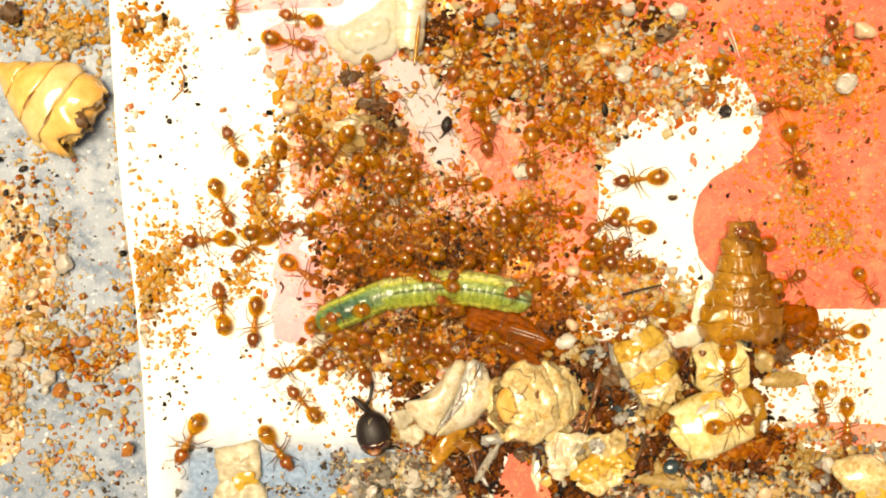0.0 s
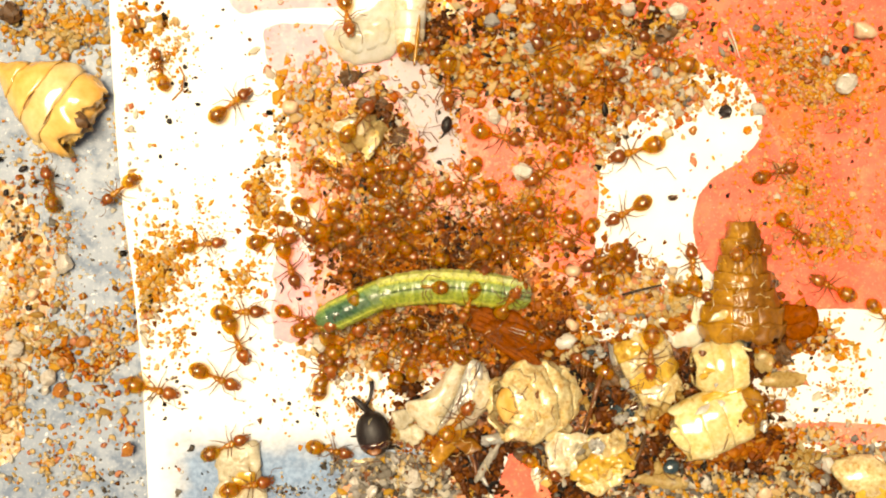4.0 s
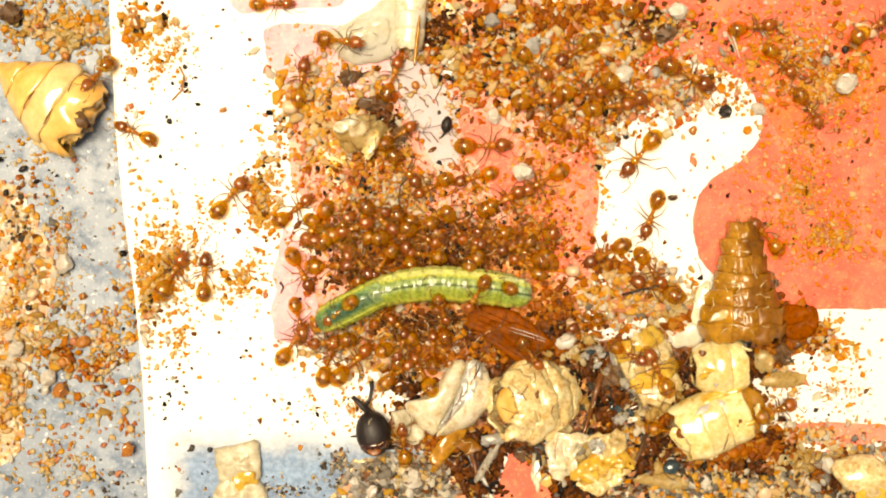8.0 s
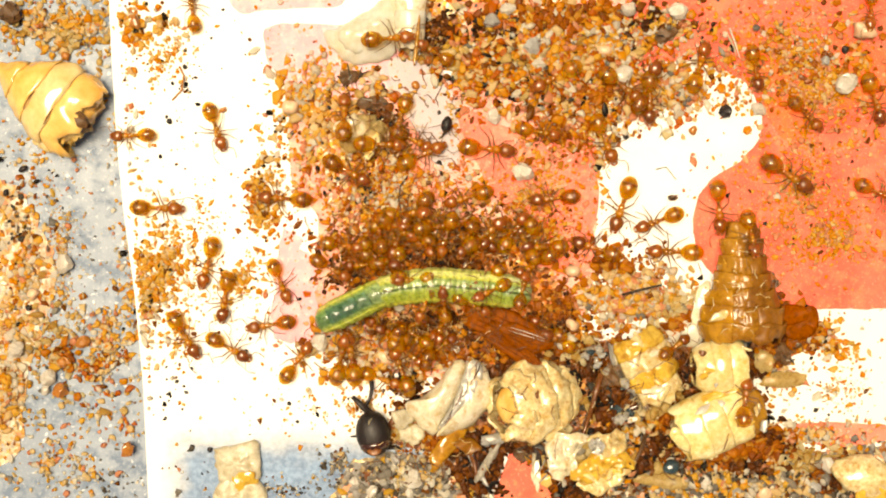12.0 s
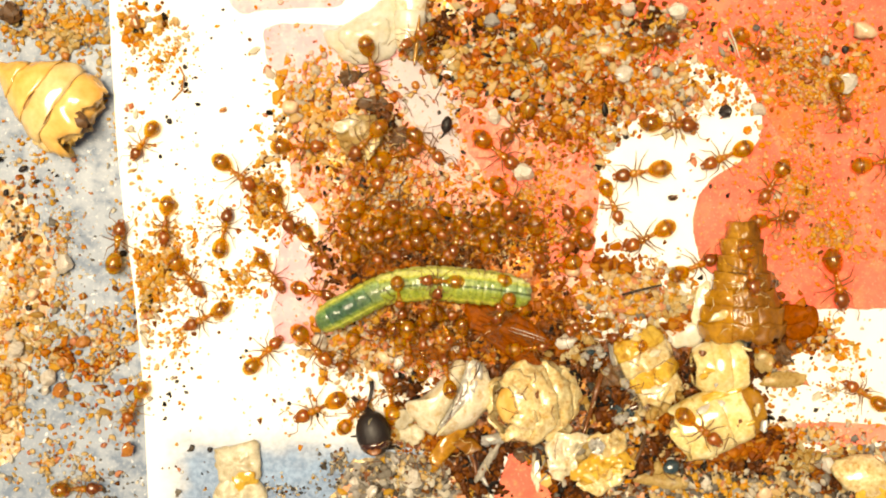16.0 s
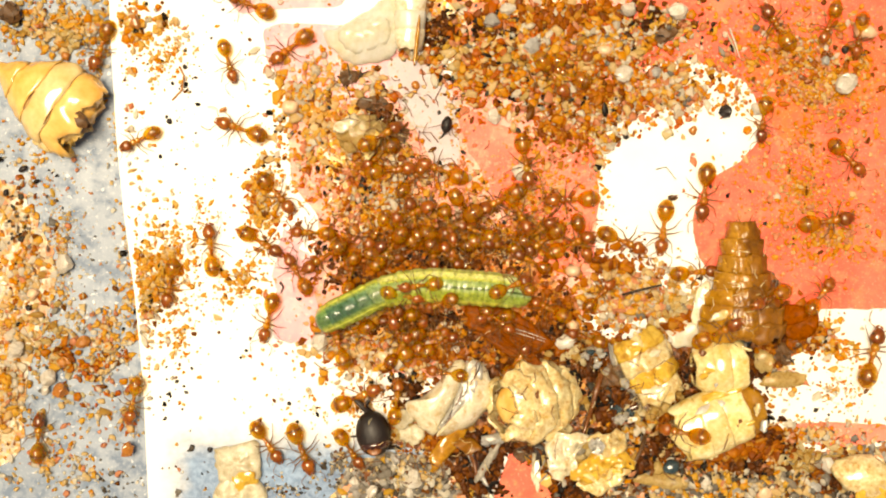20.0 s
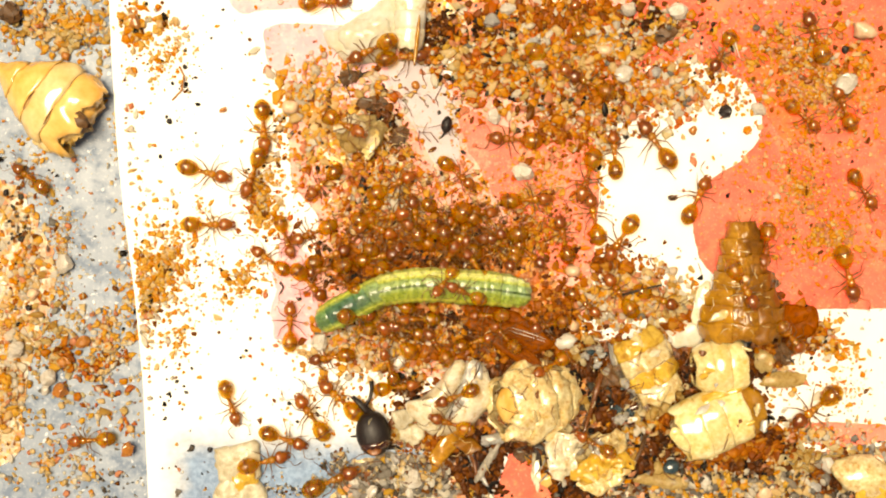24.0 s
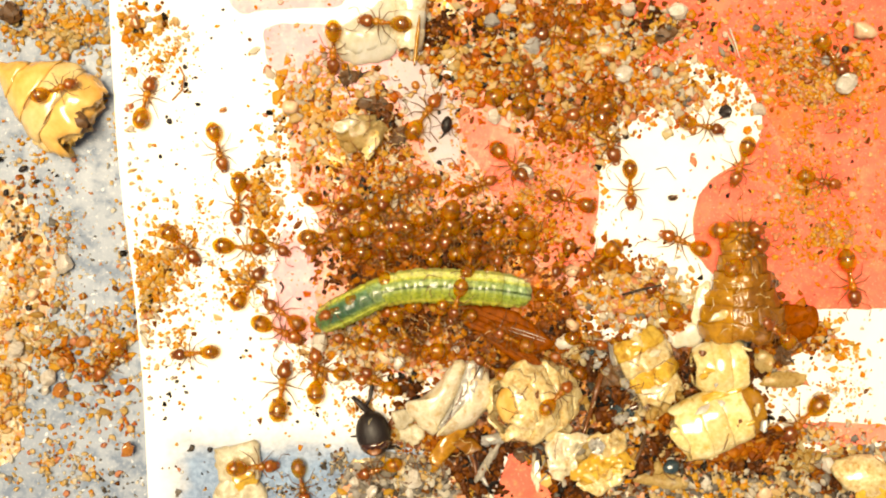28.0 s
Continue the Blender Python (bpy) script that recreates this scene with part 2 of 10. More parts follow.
def tray_surface():
    """Scuffed grey plastic with paler wear and bluish stains."""
    mat, nt, b = shader("scuffed grey tray")
    big, mid, small = grain(nt, 150), grain(nt, 26, 6.0), grain(nt, 6, 4.0)
    col = ramp(nt, big, [(0.3, (0.18, 0.228, 0.30)), (0.7, (0.245, 0.302, 0.38))]).outputs[0]
    blue = ramp(nt, mid, [(0.50, (0, 0, 0)), (0.62, (0.9, 0.9, 0.9))]).outputs[0]
    col = mix(nt, blue, col, (0.11, 0.165, 0.25))
    pale = ramp(nt, small, [(0.56, (0, 0, 0)), (0.68, (0.75, 0.75, 0.75))]).outputs[0]
    col = mix(nt, pale, col, (0.38, 0.42, 0.47))
    chips = ramp(nt, grain(nt, 14, 2.0), [(0.66, (0, 0, 0)), (0.69, (0.8, 0.8, 0.8))]).outputs[0]
    col = mix(nt, chips, col, (0.62, 0.64, 0.66))
    nt.links.new(col, b.inputs["Base Color"])
    r = ramp(nt, mid, [(0.3, (0.3, 0.3, 0.3)), (0.7, (0.55, 0.55, 0.55))]).outputs[0]
    nt.links.new(r, b.inputs["Roughness"])
    bump(nt, b, small, 0.3, 1.5)
    return mat


def bed_surface(name, stops, cell):
    """Fine crumbs packed together: every cell a grain with its own tone and a rounded top."""
    mat, nt, b = shader(name)
    tc = nt.nodes.new("ShaderNodeTexCoord")
    cols = []
    for k, size in enumerate((cell, cell * 2.1)):
        v = node(nt, "ShaderNodeTexVoronoi", Scale=1 / (size * S))
        nt.links.new(tc.outputs["Object"], v.inputs["Vector"])
        sep = nt.nodes.new("ShaderNodeSeparateColor")
        nt.links.new(v.outputs["Color"], sep.inputs[0])
        cols.append((ramp(nt, sep.outputs[k], stops, "CONSTANT").outputs[0], v.outputs["Distance"]))
    pick = ramp(nt, grain(nt, cell * 3, 2.0), [(0.52, (0, 0, 0)), (0.58, (1, 1, 1))]).outputs[0]
    col = mix(nt, pick, cols[0][0], cols[1][0])
    shade = ramp(nt, grain(nt, 46, 4.0), [(0.34, (0.5, 0.4, 0.3)), (0.62, (1, 1, 1))]).outputs[0]
    nt.links.new(mix(nt, 1.0, col, shade, "MULTIPLY"), b.inputs["Base Color"])
    b.inputs["Roughness"].default_value = 0.45
    inv = nt.nodes.new("ShaderNodeMath")
    inv.operation = "SUBTRACT"
    inv.inputs[0].default_value = 1.0
    nt.links.new(cols[0][1], inv.inputs[1])
    bump(nt, b, inv.outputs[0], 0.8, cell * 0.5)
    return mat


M_BED_PINK = bed_surface("packed pinkish sand", [(0.0, HONEY), (0.16, CREAM), (0.34, (0.90, 0.30, 0.18)), (0.50, AMBER), (0.62, (0.88, 0.44, 0.28)), (0.76, (0.5, 0.2, 0.03)), (0.84, QUARTZ)], 11)
M_BED_MID = bed_surface("packed rusty sand", [(0.0, RUST), (0.16, (0.64, 0.22, 0.06)), (0.34, BARK), (0.46, AMBER), (0.62, (0.80, 0.36, 0.12)), (0.78, (0.48, 0.13, 0.010)), (0.94, CREAM)], 7)
# litter whose browns are darkened to hold the shade of the gaps
M_BED_SHADED = bed_surface("packed shaded litter", [(0.0, (0.22, 0.06, 0.006)), (0.22, (0.36, 0.10, 0.007)), (0.42, (0.08, 0.03, 0.006)), (0.58, (0.36, 0.13, 0.014)), (0.70, (0.20, 0.06, 0.005)), (0.86, (0.60, 0.28, 0.07)), (0.91, (0.03, 0.018, 0.010))], 6)
M_BED_TRAY = bed_surface("packed pale grit", [(0.0, (0.78, 0.62, 0.40)), (0.26, (0.56, 0.52, 0.45)), (0.46, (0.80, 0.50, 0.19)), (0.58, QUARTZ), (0.72, (0.72, 0.36, 0.07)), (0.82, ROSE), (0.92, BARK)], 8)
M_BED_GRAVEL = bed_surface("packed grey grit", [(0.0, SLATE), (0.28, CREAM), (0.38, QUARTZ), (0.46, BARK), (0.58, (0.40, 0.30, 0.16)), (0.74, (0.14, 0.12, 0.10)), (0.90, ROSE)], 9)
M_SHEET, M_TRAY = sheet_surface(), tray_surface()


# ---- the support: a grey tray, a white sheet on it, and the sheet's print ----
def rounded(points, steps=6):
    """A closed smooth line through the points."""
    out, n = [], len(points)
    for i in range(n):
        p = [Vector(points[(i + k) % n]) for k in (-1, 0, 1, 2)]
        for s in range(steps):
            t = s / steps
            out.append(0.5 * (2 * p[1] + (p[2] - p[0]) * t + (2 * p[0] - 5 * p[1] + 4 * p[2] - p[3]) * t * t
                              + (3 * p[1] - p[0] - 3 * p[2] + p[3]) * t ** 3))
    return out


def slab(name, points, top, thick, mat, label, wob=0.0, steps=6):
    """A flat piece with a rim, its outline given on the plan."""
    line = rounded(points, steps) if steps > 1 else [Vector(p) for p in points]
    if wob:
        line = [p + Vector((noise.noise((p.x / 14, p.y / 14, 1.0)), noise.noise((p.x / 14, p.y / 14, 7.0)))) * wob for p in line]
    bm = bmesh.new()
    ring = [bm.verts.new((*spot(p.x, p.y)[:2], top * S)) for p in line]
    face = bm.faces.new(ring)
    if face.normal.z < 0:
        face.normal_flip()
    low = bmesh.ops.extrude_face_region(bm, geom=[face])
    for v in low["geom"]:
        if isinstance(v, bmesh.types.BMVert):
            v.co.z -= thick * S
    bmesh.ops.recalc_face_normals(bm, faces=bm.faces)
    bmesh.ops.triangulate(bm, faces=bm.faces)
    me = bpy.data.meshes.new(name)
    bm.to_mesh(me)
    bm.free()
    me.materials.append(mat)
    ob = new(name, me)
    return tagged(ob, label, "print" if "print" in name else "crust" if "crust" in name else "support", kind="structure")


def build_support():
    R = 30000
    ground = mesh_of("ground", [(-R, -R, -12), (R, -R, -12), (R, R, -12), (-R, R, -12), (-R, -R, -400), (R, -R, -400), (R, R, -400), (-R, R, -400)],
                     [(0, 1, 2, 3), (7, 6, 5, 4), (0, 4, 5, 1), (1, 5, 6, 2), (2, 6, 7, 3), (3, 7, 4, 0)], M_TRAY, False)
    tagged(new("ground", ground), "scuffed grey plastic tray under the white printed sheet", "ground", kind="structure")
    slab("printed_sheet", [(150, -900), (198, -60), (206, 100), (216, 250), (230, 380), (248, 520), (262, 680), (272, 900), (300, 1700), (2600, 1700), (2600, -900)],
         0, 11, M_SHEET, "white plastic sheet with worn coral and blue print", 0, 1)
    slab("sheet_rim", [(140, -900), (189, -60), (196, 100), (205, 250), (218, 380), (237, 520), (252, 680), (262, 900), (290, 1700), (310, 1700), (282, 900), (270, 680), (256, 520), (238, 380), (224, 250), (214, 100), (206, -60), (160, -900)],
         -5, 6, M_SHEET, "lower edge of the white sheet on the tray", 0, 1)
    k = 0.7
    slab("print_top_strip", [(410, -50), (606, -50), (604, 8), (540, 14), (470, 18), (418, 20)], 0.7, 0.5, M_PINK, "pale pink printed strip on the sheet", 2)
    slab("print_upper_patch", [(470, 52), (520, 42), (600, 46), (700, 60), (720, 130), (610, 190), (540, 185), (498, 140), (474, 110)], 1.1, 0.5, M_PINK, "pale pink printed patch under sand", 3)
    slab("print_middle", [(520, 180), (512, 260), (520, 330), (560, 380), (560, 440), (548, 500), (552, 560), (570, 606), (610, 630), (700, 660), (900, 670), (1010, 600),
                          (1046, 520), (1054, 430), (1057, 340), (1058, 230), (1010, 170), (800, 140), (600, 140)], k, 0.5, M_DUSTY, "worn pink print under sand and ants", 4)
    slab("print_left", [(500, 408), (530, 430), (558, 470), (560, 540), (560, 600), (520, 606), (488, 596), (480, 540), (488, 470)], 1.0, 0.5, M_PINK, "faded pink print beside the caterpillar", 14)
    slab("print_middle_bright", [(806, 206), (850, 200), (920, 240), (1000, 240), (1054, 240), (1056, 340), (1052, 440), (1040, 490), (960, 470), (940, 400), (880, 350), (850, 300)],
         1.4, 0.5, M_CORAL_PALE, "bright coral print bare of sand", 10)
    slab("print_pale_gap", [(690, 110), (760, 100), (800, 160), (812, 240), (806, 300), (770, 290), (730, 220), (700, 170)], 1.4, 0.5, M_LILAC, "pale lilac bare patch of the sheet", 4)
    slab("print_top", [(770, -50), (790, 60), (850, 130), (930, 178), (1060, 176), (1140, 140), (1100, 60), (1080, -50)], 1.1, 0.5, M_DUSTY, "worn pink print under the sand heap", 8)
    slab("print_right", [(1020, -50), (1030, 60), (1040, 110), (1070, 150), (1110, 140), (1160, 112), (1230, 110), (1310, 140), (1342, 190), (1346, 236), (1310, 285), (1256, 320), (1230, 370), (1230, 430), (1256, 480),
                         (1330, 520), (1420, 545), (1480, 547), (1560, 547), (1640, 547), (1720, 540), (1720, 200), (1720, -50)], k, 0.5, M_CORAL, "coral red printed shape with rounded lobes", 3)
    slab("print_right_orange", [(1300, 60), (1420, 90), (1470, 60), (1600, 110), (1600, 180), (1480, 200), (1400, 250), (1355, 200), (1340, 150)], 1.4, 0.5, M_CORAL_ORANGE, "orange stained coral print", 6)
    slab("print_bottom", [(872, 930), (884, 850), (912, 794), (946, 806), (982, 856), (1024, 930)], k, 0.5, M_CORAL, "coral red print at the pile of husks", 3)
    slab("print_lower_right", [(1404, 752), (1500, 748), (1600, 756), (1600, 776), (1510, 792), (1430, 784)], k, 0.5, M_CORAL_PALE, "faded pink printed line", 3)
    # crusts of fine sand, litter and grit, thin over the sheet and tray
    slab("sand_crust_top", [(720, -60), (740, 40), (790, 80), (840, 130), (900, 165), (960, 160), (1000, 110), (990, 50), (1010, -60)], 2.6, 2.0, M_BED_PINK, "crust of fine pinkish sand on the sheet", 12)
    slab("sand_crust_middle", [(600, 190), (680, 205), (710, 280), (740, 350), (720, 420), (650, 430), (600, 390), (580, 320), (560, 250)],
         2.6, 2.0, M_BED_PINK, "crust of fine pinkish sand under the ants", 16)
    slab("litter_crust", [(850, 640), (960, 610), (1060, 600), (1180, 610), (1300, 580), (1336, 580), (1340, 620), (1326, 660), (1338, 735), (1400, 780), (1380, 830), (1180, 880), (1010, 800), (950, 790), (926, 778), (890, 800), (870, 830), (800, 800), (700, 790), (690, 740)],
         2.6, 2.0, M_BED_SHADED, "crust of brown litter darkened for the shade beneath the husks", 12)
    slab("litter_crust_throng", [(610, 450), (680, 425), (780, 415), (880, 430), (960, 470), (1010, 540), (1030, 600), (980, 650), (880, 650), (800, 620), (700, 625), (640, 600), (680, 560), (620, 520)],
         3.4, 2.0, M_BED_MID, "crust of rusty scraps under the throng of ants", 16)
    # this slab of scraps also paints the shadow beside the brown shell
    slab("litter_crust_right", [(1330, 470), (1372, 490), (1384, 538), (1436, 552), (1448, 590), (1420, 622), (1370, 612), (1310, 620), (1300, 540)],
         3.4, 2.0, M_BED_SHADED, "crust of dark scraps painting the shadow beside the brown shell", 16)
    slab("litter_crust_bottom", [(956, 800), (994, 846), (1030, 940), (1110, 940), (1110, 840), (1050, 800)], 2.6, 2.0, M_BED_SHADED, "crust of brown litter below the torn husk", 10)
    slab("grit_crust_right", [(1090, 950), (1100, 850), (1200, 830), (1330, 800), (1430, 800), (1520, 790), (1640, 780), (1640, 950)], 3.4, 2.0, M_BED_GRAVEL, "crust of grey and brown grit", 12)
    slab("grit_crust_bottom", [(590, 950), (600, 850), (640, 810), (700, 800), (790, 810), (850, 830), (870, 870), (860, 950)], 3.4, 2.0, M_BED_GRAVEL, "crust of pale grey grit", 12)
    slab("sand_crust_tray", [(-70, 330), (20, 330), (70, 400), (96, 480), (80, 560), (60, 620), (40, 700), (30, 800), (-70, 820)], -9.6, 2.0, M_BED_TRAY, "crust of sand on the tray", 14)


build_support()

# ---- shapes ----
RISES = []                          # rises that an animal climbs over: x, y, half length, half width, turn, height


def rise(x, y, a, b, turn, h):
    RISES.append((x, y, a, b, math.cos(radians(turn)), math.sin(radians(turn)), h))


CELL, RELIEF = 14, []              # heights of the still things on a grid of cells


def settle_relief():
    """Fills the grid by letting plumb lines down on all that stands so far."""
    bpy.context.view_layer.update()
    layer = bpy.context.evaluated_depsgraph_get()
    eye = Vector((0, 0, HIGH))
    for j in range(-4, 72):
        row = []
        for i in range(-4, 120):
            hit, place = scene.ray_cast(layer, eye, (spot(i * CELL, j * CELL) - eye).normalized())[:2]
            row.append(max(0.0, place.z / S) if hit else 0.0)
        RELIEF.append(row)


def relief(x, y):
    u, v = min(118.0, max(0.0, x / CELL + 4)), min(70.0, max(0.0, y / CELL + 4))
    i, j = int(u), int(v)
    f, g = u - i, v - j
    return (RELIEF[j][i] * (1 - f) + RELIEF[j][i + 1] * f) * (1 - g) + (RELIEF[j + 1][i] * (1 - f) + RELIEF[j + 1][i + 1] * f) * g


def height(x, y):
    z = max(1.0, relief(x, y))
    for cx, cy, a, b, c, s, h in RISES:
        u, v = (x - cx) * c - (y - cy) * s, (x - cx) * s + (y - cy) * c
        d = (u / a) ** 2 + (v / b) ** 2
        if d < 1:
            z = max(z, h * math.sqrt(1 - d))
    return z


def tube(points, radii, sides=6):
    """Verts and faces of a tapering tube along points, closed at both ends."""
    verts, faces = [], []
    n = len(points)
    pts = [Vector(p) for p in points]
    for i, p in enumerate(pts):
        d = (pts[min(n - 1, i + 1)] - pts[max(0, i - 1)]).normalized()
        u = d.cross(Vector((0, 0, 1)) if abs(d.z) < 0.9 else Vector((1, 0, 0))).normalized()
        w = d.cross(u)
        for k in range(sides):
            a = 2 * math.pi * k / sides
            verts.append(tuple(p + (u * math.cos(a) + w * math.sin(a)) * radii[i]))
    for i in range(n - 1):
        for k in range(sides):
            a, b = i * sides + k, i * sides + (k + 1) % sides
            faces.append((a, b, b + sides, a + sides))
    faces.append(tuple(range(sides)))
    faces.append(tuple(reversed(range((n - 1) * sides, n * sides))))
    return verts, faces


def ball(rx, ry, rz, cx=0, cy=0, cz=0, rings=8, sides=12, shape=None):
    """Verts and faces of an egg; shape(u) scales the section along x, u from -1 to 1."""
    verts, faces = [(cx - rx, cy, cz)], []
    for i in range(1, rings):
        a = math.pi * i / rings
        u = -math.cos(a)
        k = math.sin(a) * (shape(u) if shape else 1)
        for j in range(sides):
            b = 2 * math.pi * j / sides
            verts.append((cx + rx * u, cy + ry * k * math.cos(b), cz + rz * k * math.sin(b)))
    verts.append((cx + rx, cy, cz))
    for j in range(sides):
        faces.append((0, 1 + (j + 1) % sides, 1 + j))
        for i in range(rings - 2):
            p = 1 + i * sides
            faces.append((p + j, p + (j + 1) % sides, p + sides + (j + 1) % sides, p + sides + j))
        p = 1 + (rings - 2) * sides
        faces.append((p + j, p + (j + 1) % sides, len(verts) - 1))
    return verts, faces


def joined(*pieces):
    verts, faces = [], []
    for v, f in pieces:
        k = len(verts)
        verts += v
        faces += [tuple(i + k for i in face) for face in f]
    return verts, faces


def shaped(name, vf, mat, smooth=True):
    return mesh_of(name, vf[0], vf[1], mat, smooth)


def rough_up(vf, size, amount, seed=0.0):
    """Pushes the points about with smooth noise at two scales: dents, creases."""
    out = []
    for v in vf[0]:
        q = Vector(v) / size + Vector((seed * 3.7, seed * 1.3, seed * 2.1))
        out.append(tuple(Vector(v) + noise.noise_vector(q) * amount + noise.noise_vector(q * 3.1) * amount * 0.4))
    return out, vf[1]


def ring_shell(x0, x1, profile, thick, sides=28, steps=5, squash=1.0, torn0=0.0, torn1=0.0, seed=0.0, arc=(0, 360)):
    """One segment of a hollow shell round the x axis: profile(u) is its radius from x0 (u=0) to x1 (u=1); torn ends wander."""
    verts, faces = [], []
    full = arc[1] - arc[0] >= 360
    cols = sides if full else sides + 1
    for inner in (0, 1):
        for i in range(steps + 1):
            for k in range(cols):
                a = radians(arc[0] + (arc[1] - arc[0]) * k / sides)
                u = i / steps
                r = profile(u) - inner * thick
                jag = noise.noise((math.cos(a) * 2.2 + seed, math.sin(a) * 2.2, seed)) + 0.6 * noise.noise((math.cos(a) * 6 + seed, math.sin(a) * 6, seed + 3))
                x = x0 + (x1 - x0) * u + jag * (torn1 * u ** 2 - torn0 * (1 - u) ** 2)
                verts.append((x, r * math.cos(a), r * math.sin(a) * squash))
    per = (steps + 1) * cols
    span = cols if full else cols - 1
    for i in range(steps):
        for k in range(span):
            a, b = i * cols + k, i * cols + (k + 1) % cols
            faces.append((a, b, b + cols, a + cols))
            faces.append((per + a, per + a + cols, per + b + cols, per + b))
    for k in range(span):
        a, b = k, (k + 1) % cols
        faces.append((a, per + a, per + b, b))
        a, b = steps * cols + k, steps * cols + (k + 1) % cols
        faces.append((a, b, per + b, per + a))
    if not full:
        for i in range(steps):
            for c in (0, cols - 1):
                a = i * cols + c
                q = (a, a + cols, per + a + cols, per + a)
                faces.append(q if c == 0 else tuple(reversed(q)))
    return verts, faces


def segmented_shell(name, m, radii, step, thick, mats, label, category, squash=0.9, torn=(0, 0), dent=3.0, seed=1.0, bulge=0.06, arc=(0, 360), group="", lap=2.5):
    """A shed skin of rings: each ring is a segment of its own, lapping over the next."""
    ob = thing(name, m, label, category, group)
    n = len(radii) - 1
    for i in range(n):
        r0, r1 = radii[i], radii[i + 1]

        def profile(u, r0=r0, r1=r1):
            return r0 + (r1 - r0) * u + bulge * (r0 + r1) * math.sin(math.pi * min(1, u * 1.05)) ** 0.7 * 0.5 + lap * u

        vf = ring_shell(i * step, (i + 1) * step + 3, profile, thick, 40, 8, squash, torn[0] if i == 0 else 0, torn[1] if i == n - 1 else 0, seed + i, arc)
        part("segment", shaped("segment", rough_up(vf, 26, dent, seed), mats[i % len(mats)]), ob)
    return ob


def flake(rx, ry, curl, thick, mat, seed, name="flake", ragged=0.22, crease=4.0):
    """A thin irregular scale, curled about its x axis, with thickness."""
    sides, rings = 26, 5
    top, verts, faces = [(0.0, 0.0)], [], []
    for i in range(1, rings + 1):
        for k in range(sides):
            a = 2 * math.pi * k / sides
            e = 1 + ragged * (noise.noise((math.cos(a) * 1.6 + seed, math.sin(a) * 1.6, seed)) + 0.6 * noise.noise((math.cos(a) * 5 + seed, math.sin(a) * 5, seed + 9)))
            top.append((rx * math.cos(a) * e * i / rings, ry * math.sin(a) * e * i / rings))
    for low in (0, 1):
        for x, y in top:
            z = -curl * (y / ry) ** 2 + crease * noise.noise((x / 22 + seed, y / 22, seed)) - low * thick
            verts.append((x, y, z))
    n = len(top)
    for k in range(sides):
        k2 = (k + 1) % sides
        faces.append((0, 1 + k, 1 + k2))
        faces.append((n, n + 1 + k2, n + 1 + k))
        for i in range(rings - 1):
            a, b = 1 + i * sides + k, 1 + i * sides + k2
            faces.append((a, a + sides, b + sides, b))
            faces.append((n + a, n + b, n + b + sides, n + a + sides))
        a, b = 1 + (rings - 1) * sides + k, 1 + (rings - 1) * sides + k2
        faces.append((a, n + a, n + b, b))
    return shaped(name, (verts, faces), mat)


def plate(points, middle, dome, thick, mat, seed, name, crease=4.0, ragged=3.0):
    """A thin domed piece with the outline given on the plan, about the point middle."""
    line = [Vector((p.x - middle[0], middle[1] - p.y)) for p in rounded(points, 4)]
    n = len(line)
    c = sum(line, Vector((0, 0))) / n
    line = [p + Vector((noise.noise((p.x / 9, p.y / 9, seed)), noise.noise((p.x / 9, p.y / 9, seed + 5)))) * ragged for p in line]
    rings = 7
    flat = [c] + [c + (p - c) * (i / rings) for i in range(1, rings + 1) for p in line]
    verts, faces = [], []
    for low in (0, 1):
        for k, p in enumerate(flat):
            r = 0 if k == 0 else ((k - 1) // n + 1) / rings
            z = dome * (1 - r ** 2.2) + crease * noise.noise((p.x / 16 + seed, p.y / 16, seed)) + crease * 0.5 * noise.noise((p.x / 5 + seed, p.y / 5, seed)) - low * thick
            verts.append((p.x, p.y, z))
    m = len(flat)
    for k in range(n):
        j = (k + 1) % n
        faces += [(0, 1 + k, 1 + j), (m, m + 1 + j, m + 1 + k)]
        for i in range(rings - 1):
            a, b = 1 + i * n + k, 1 + i * n + j
            faces += [(a, a + n, b + n, b), (m + a, m + b, m + b + n, m + a + n)]
        a, b = 1 + (rings - 1) * n + k, 1 + (rings - 1) * n + j
        faces.append((a, m + a, m + b, b))
    me = shaped(name, (verts, faces), mat)
    bm = bmesh.new()
    bm.from_mesh(me)
    bmesh.ops.recalc_face_normals(bm, faces=bm.faces)
    bm.to_mesh(me)
    bm.free()
    return me


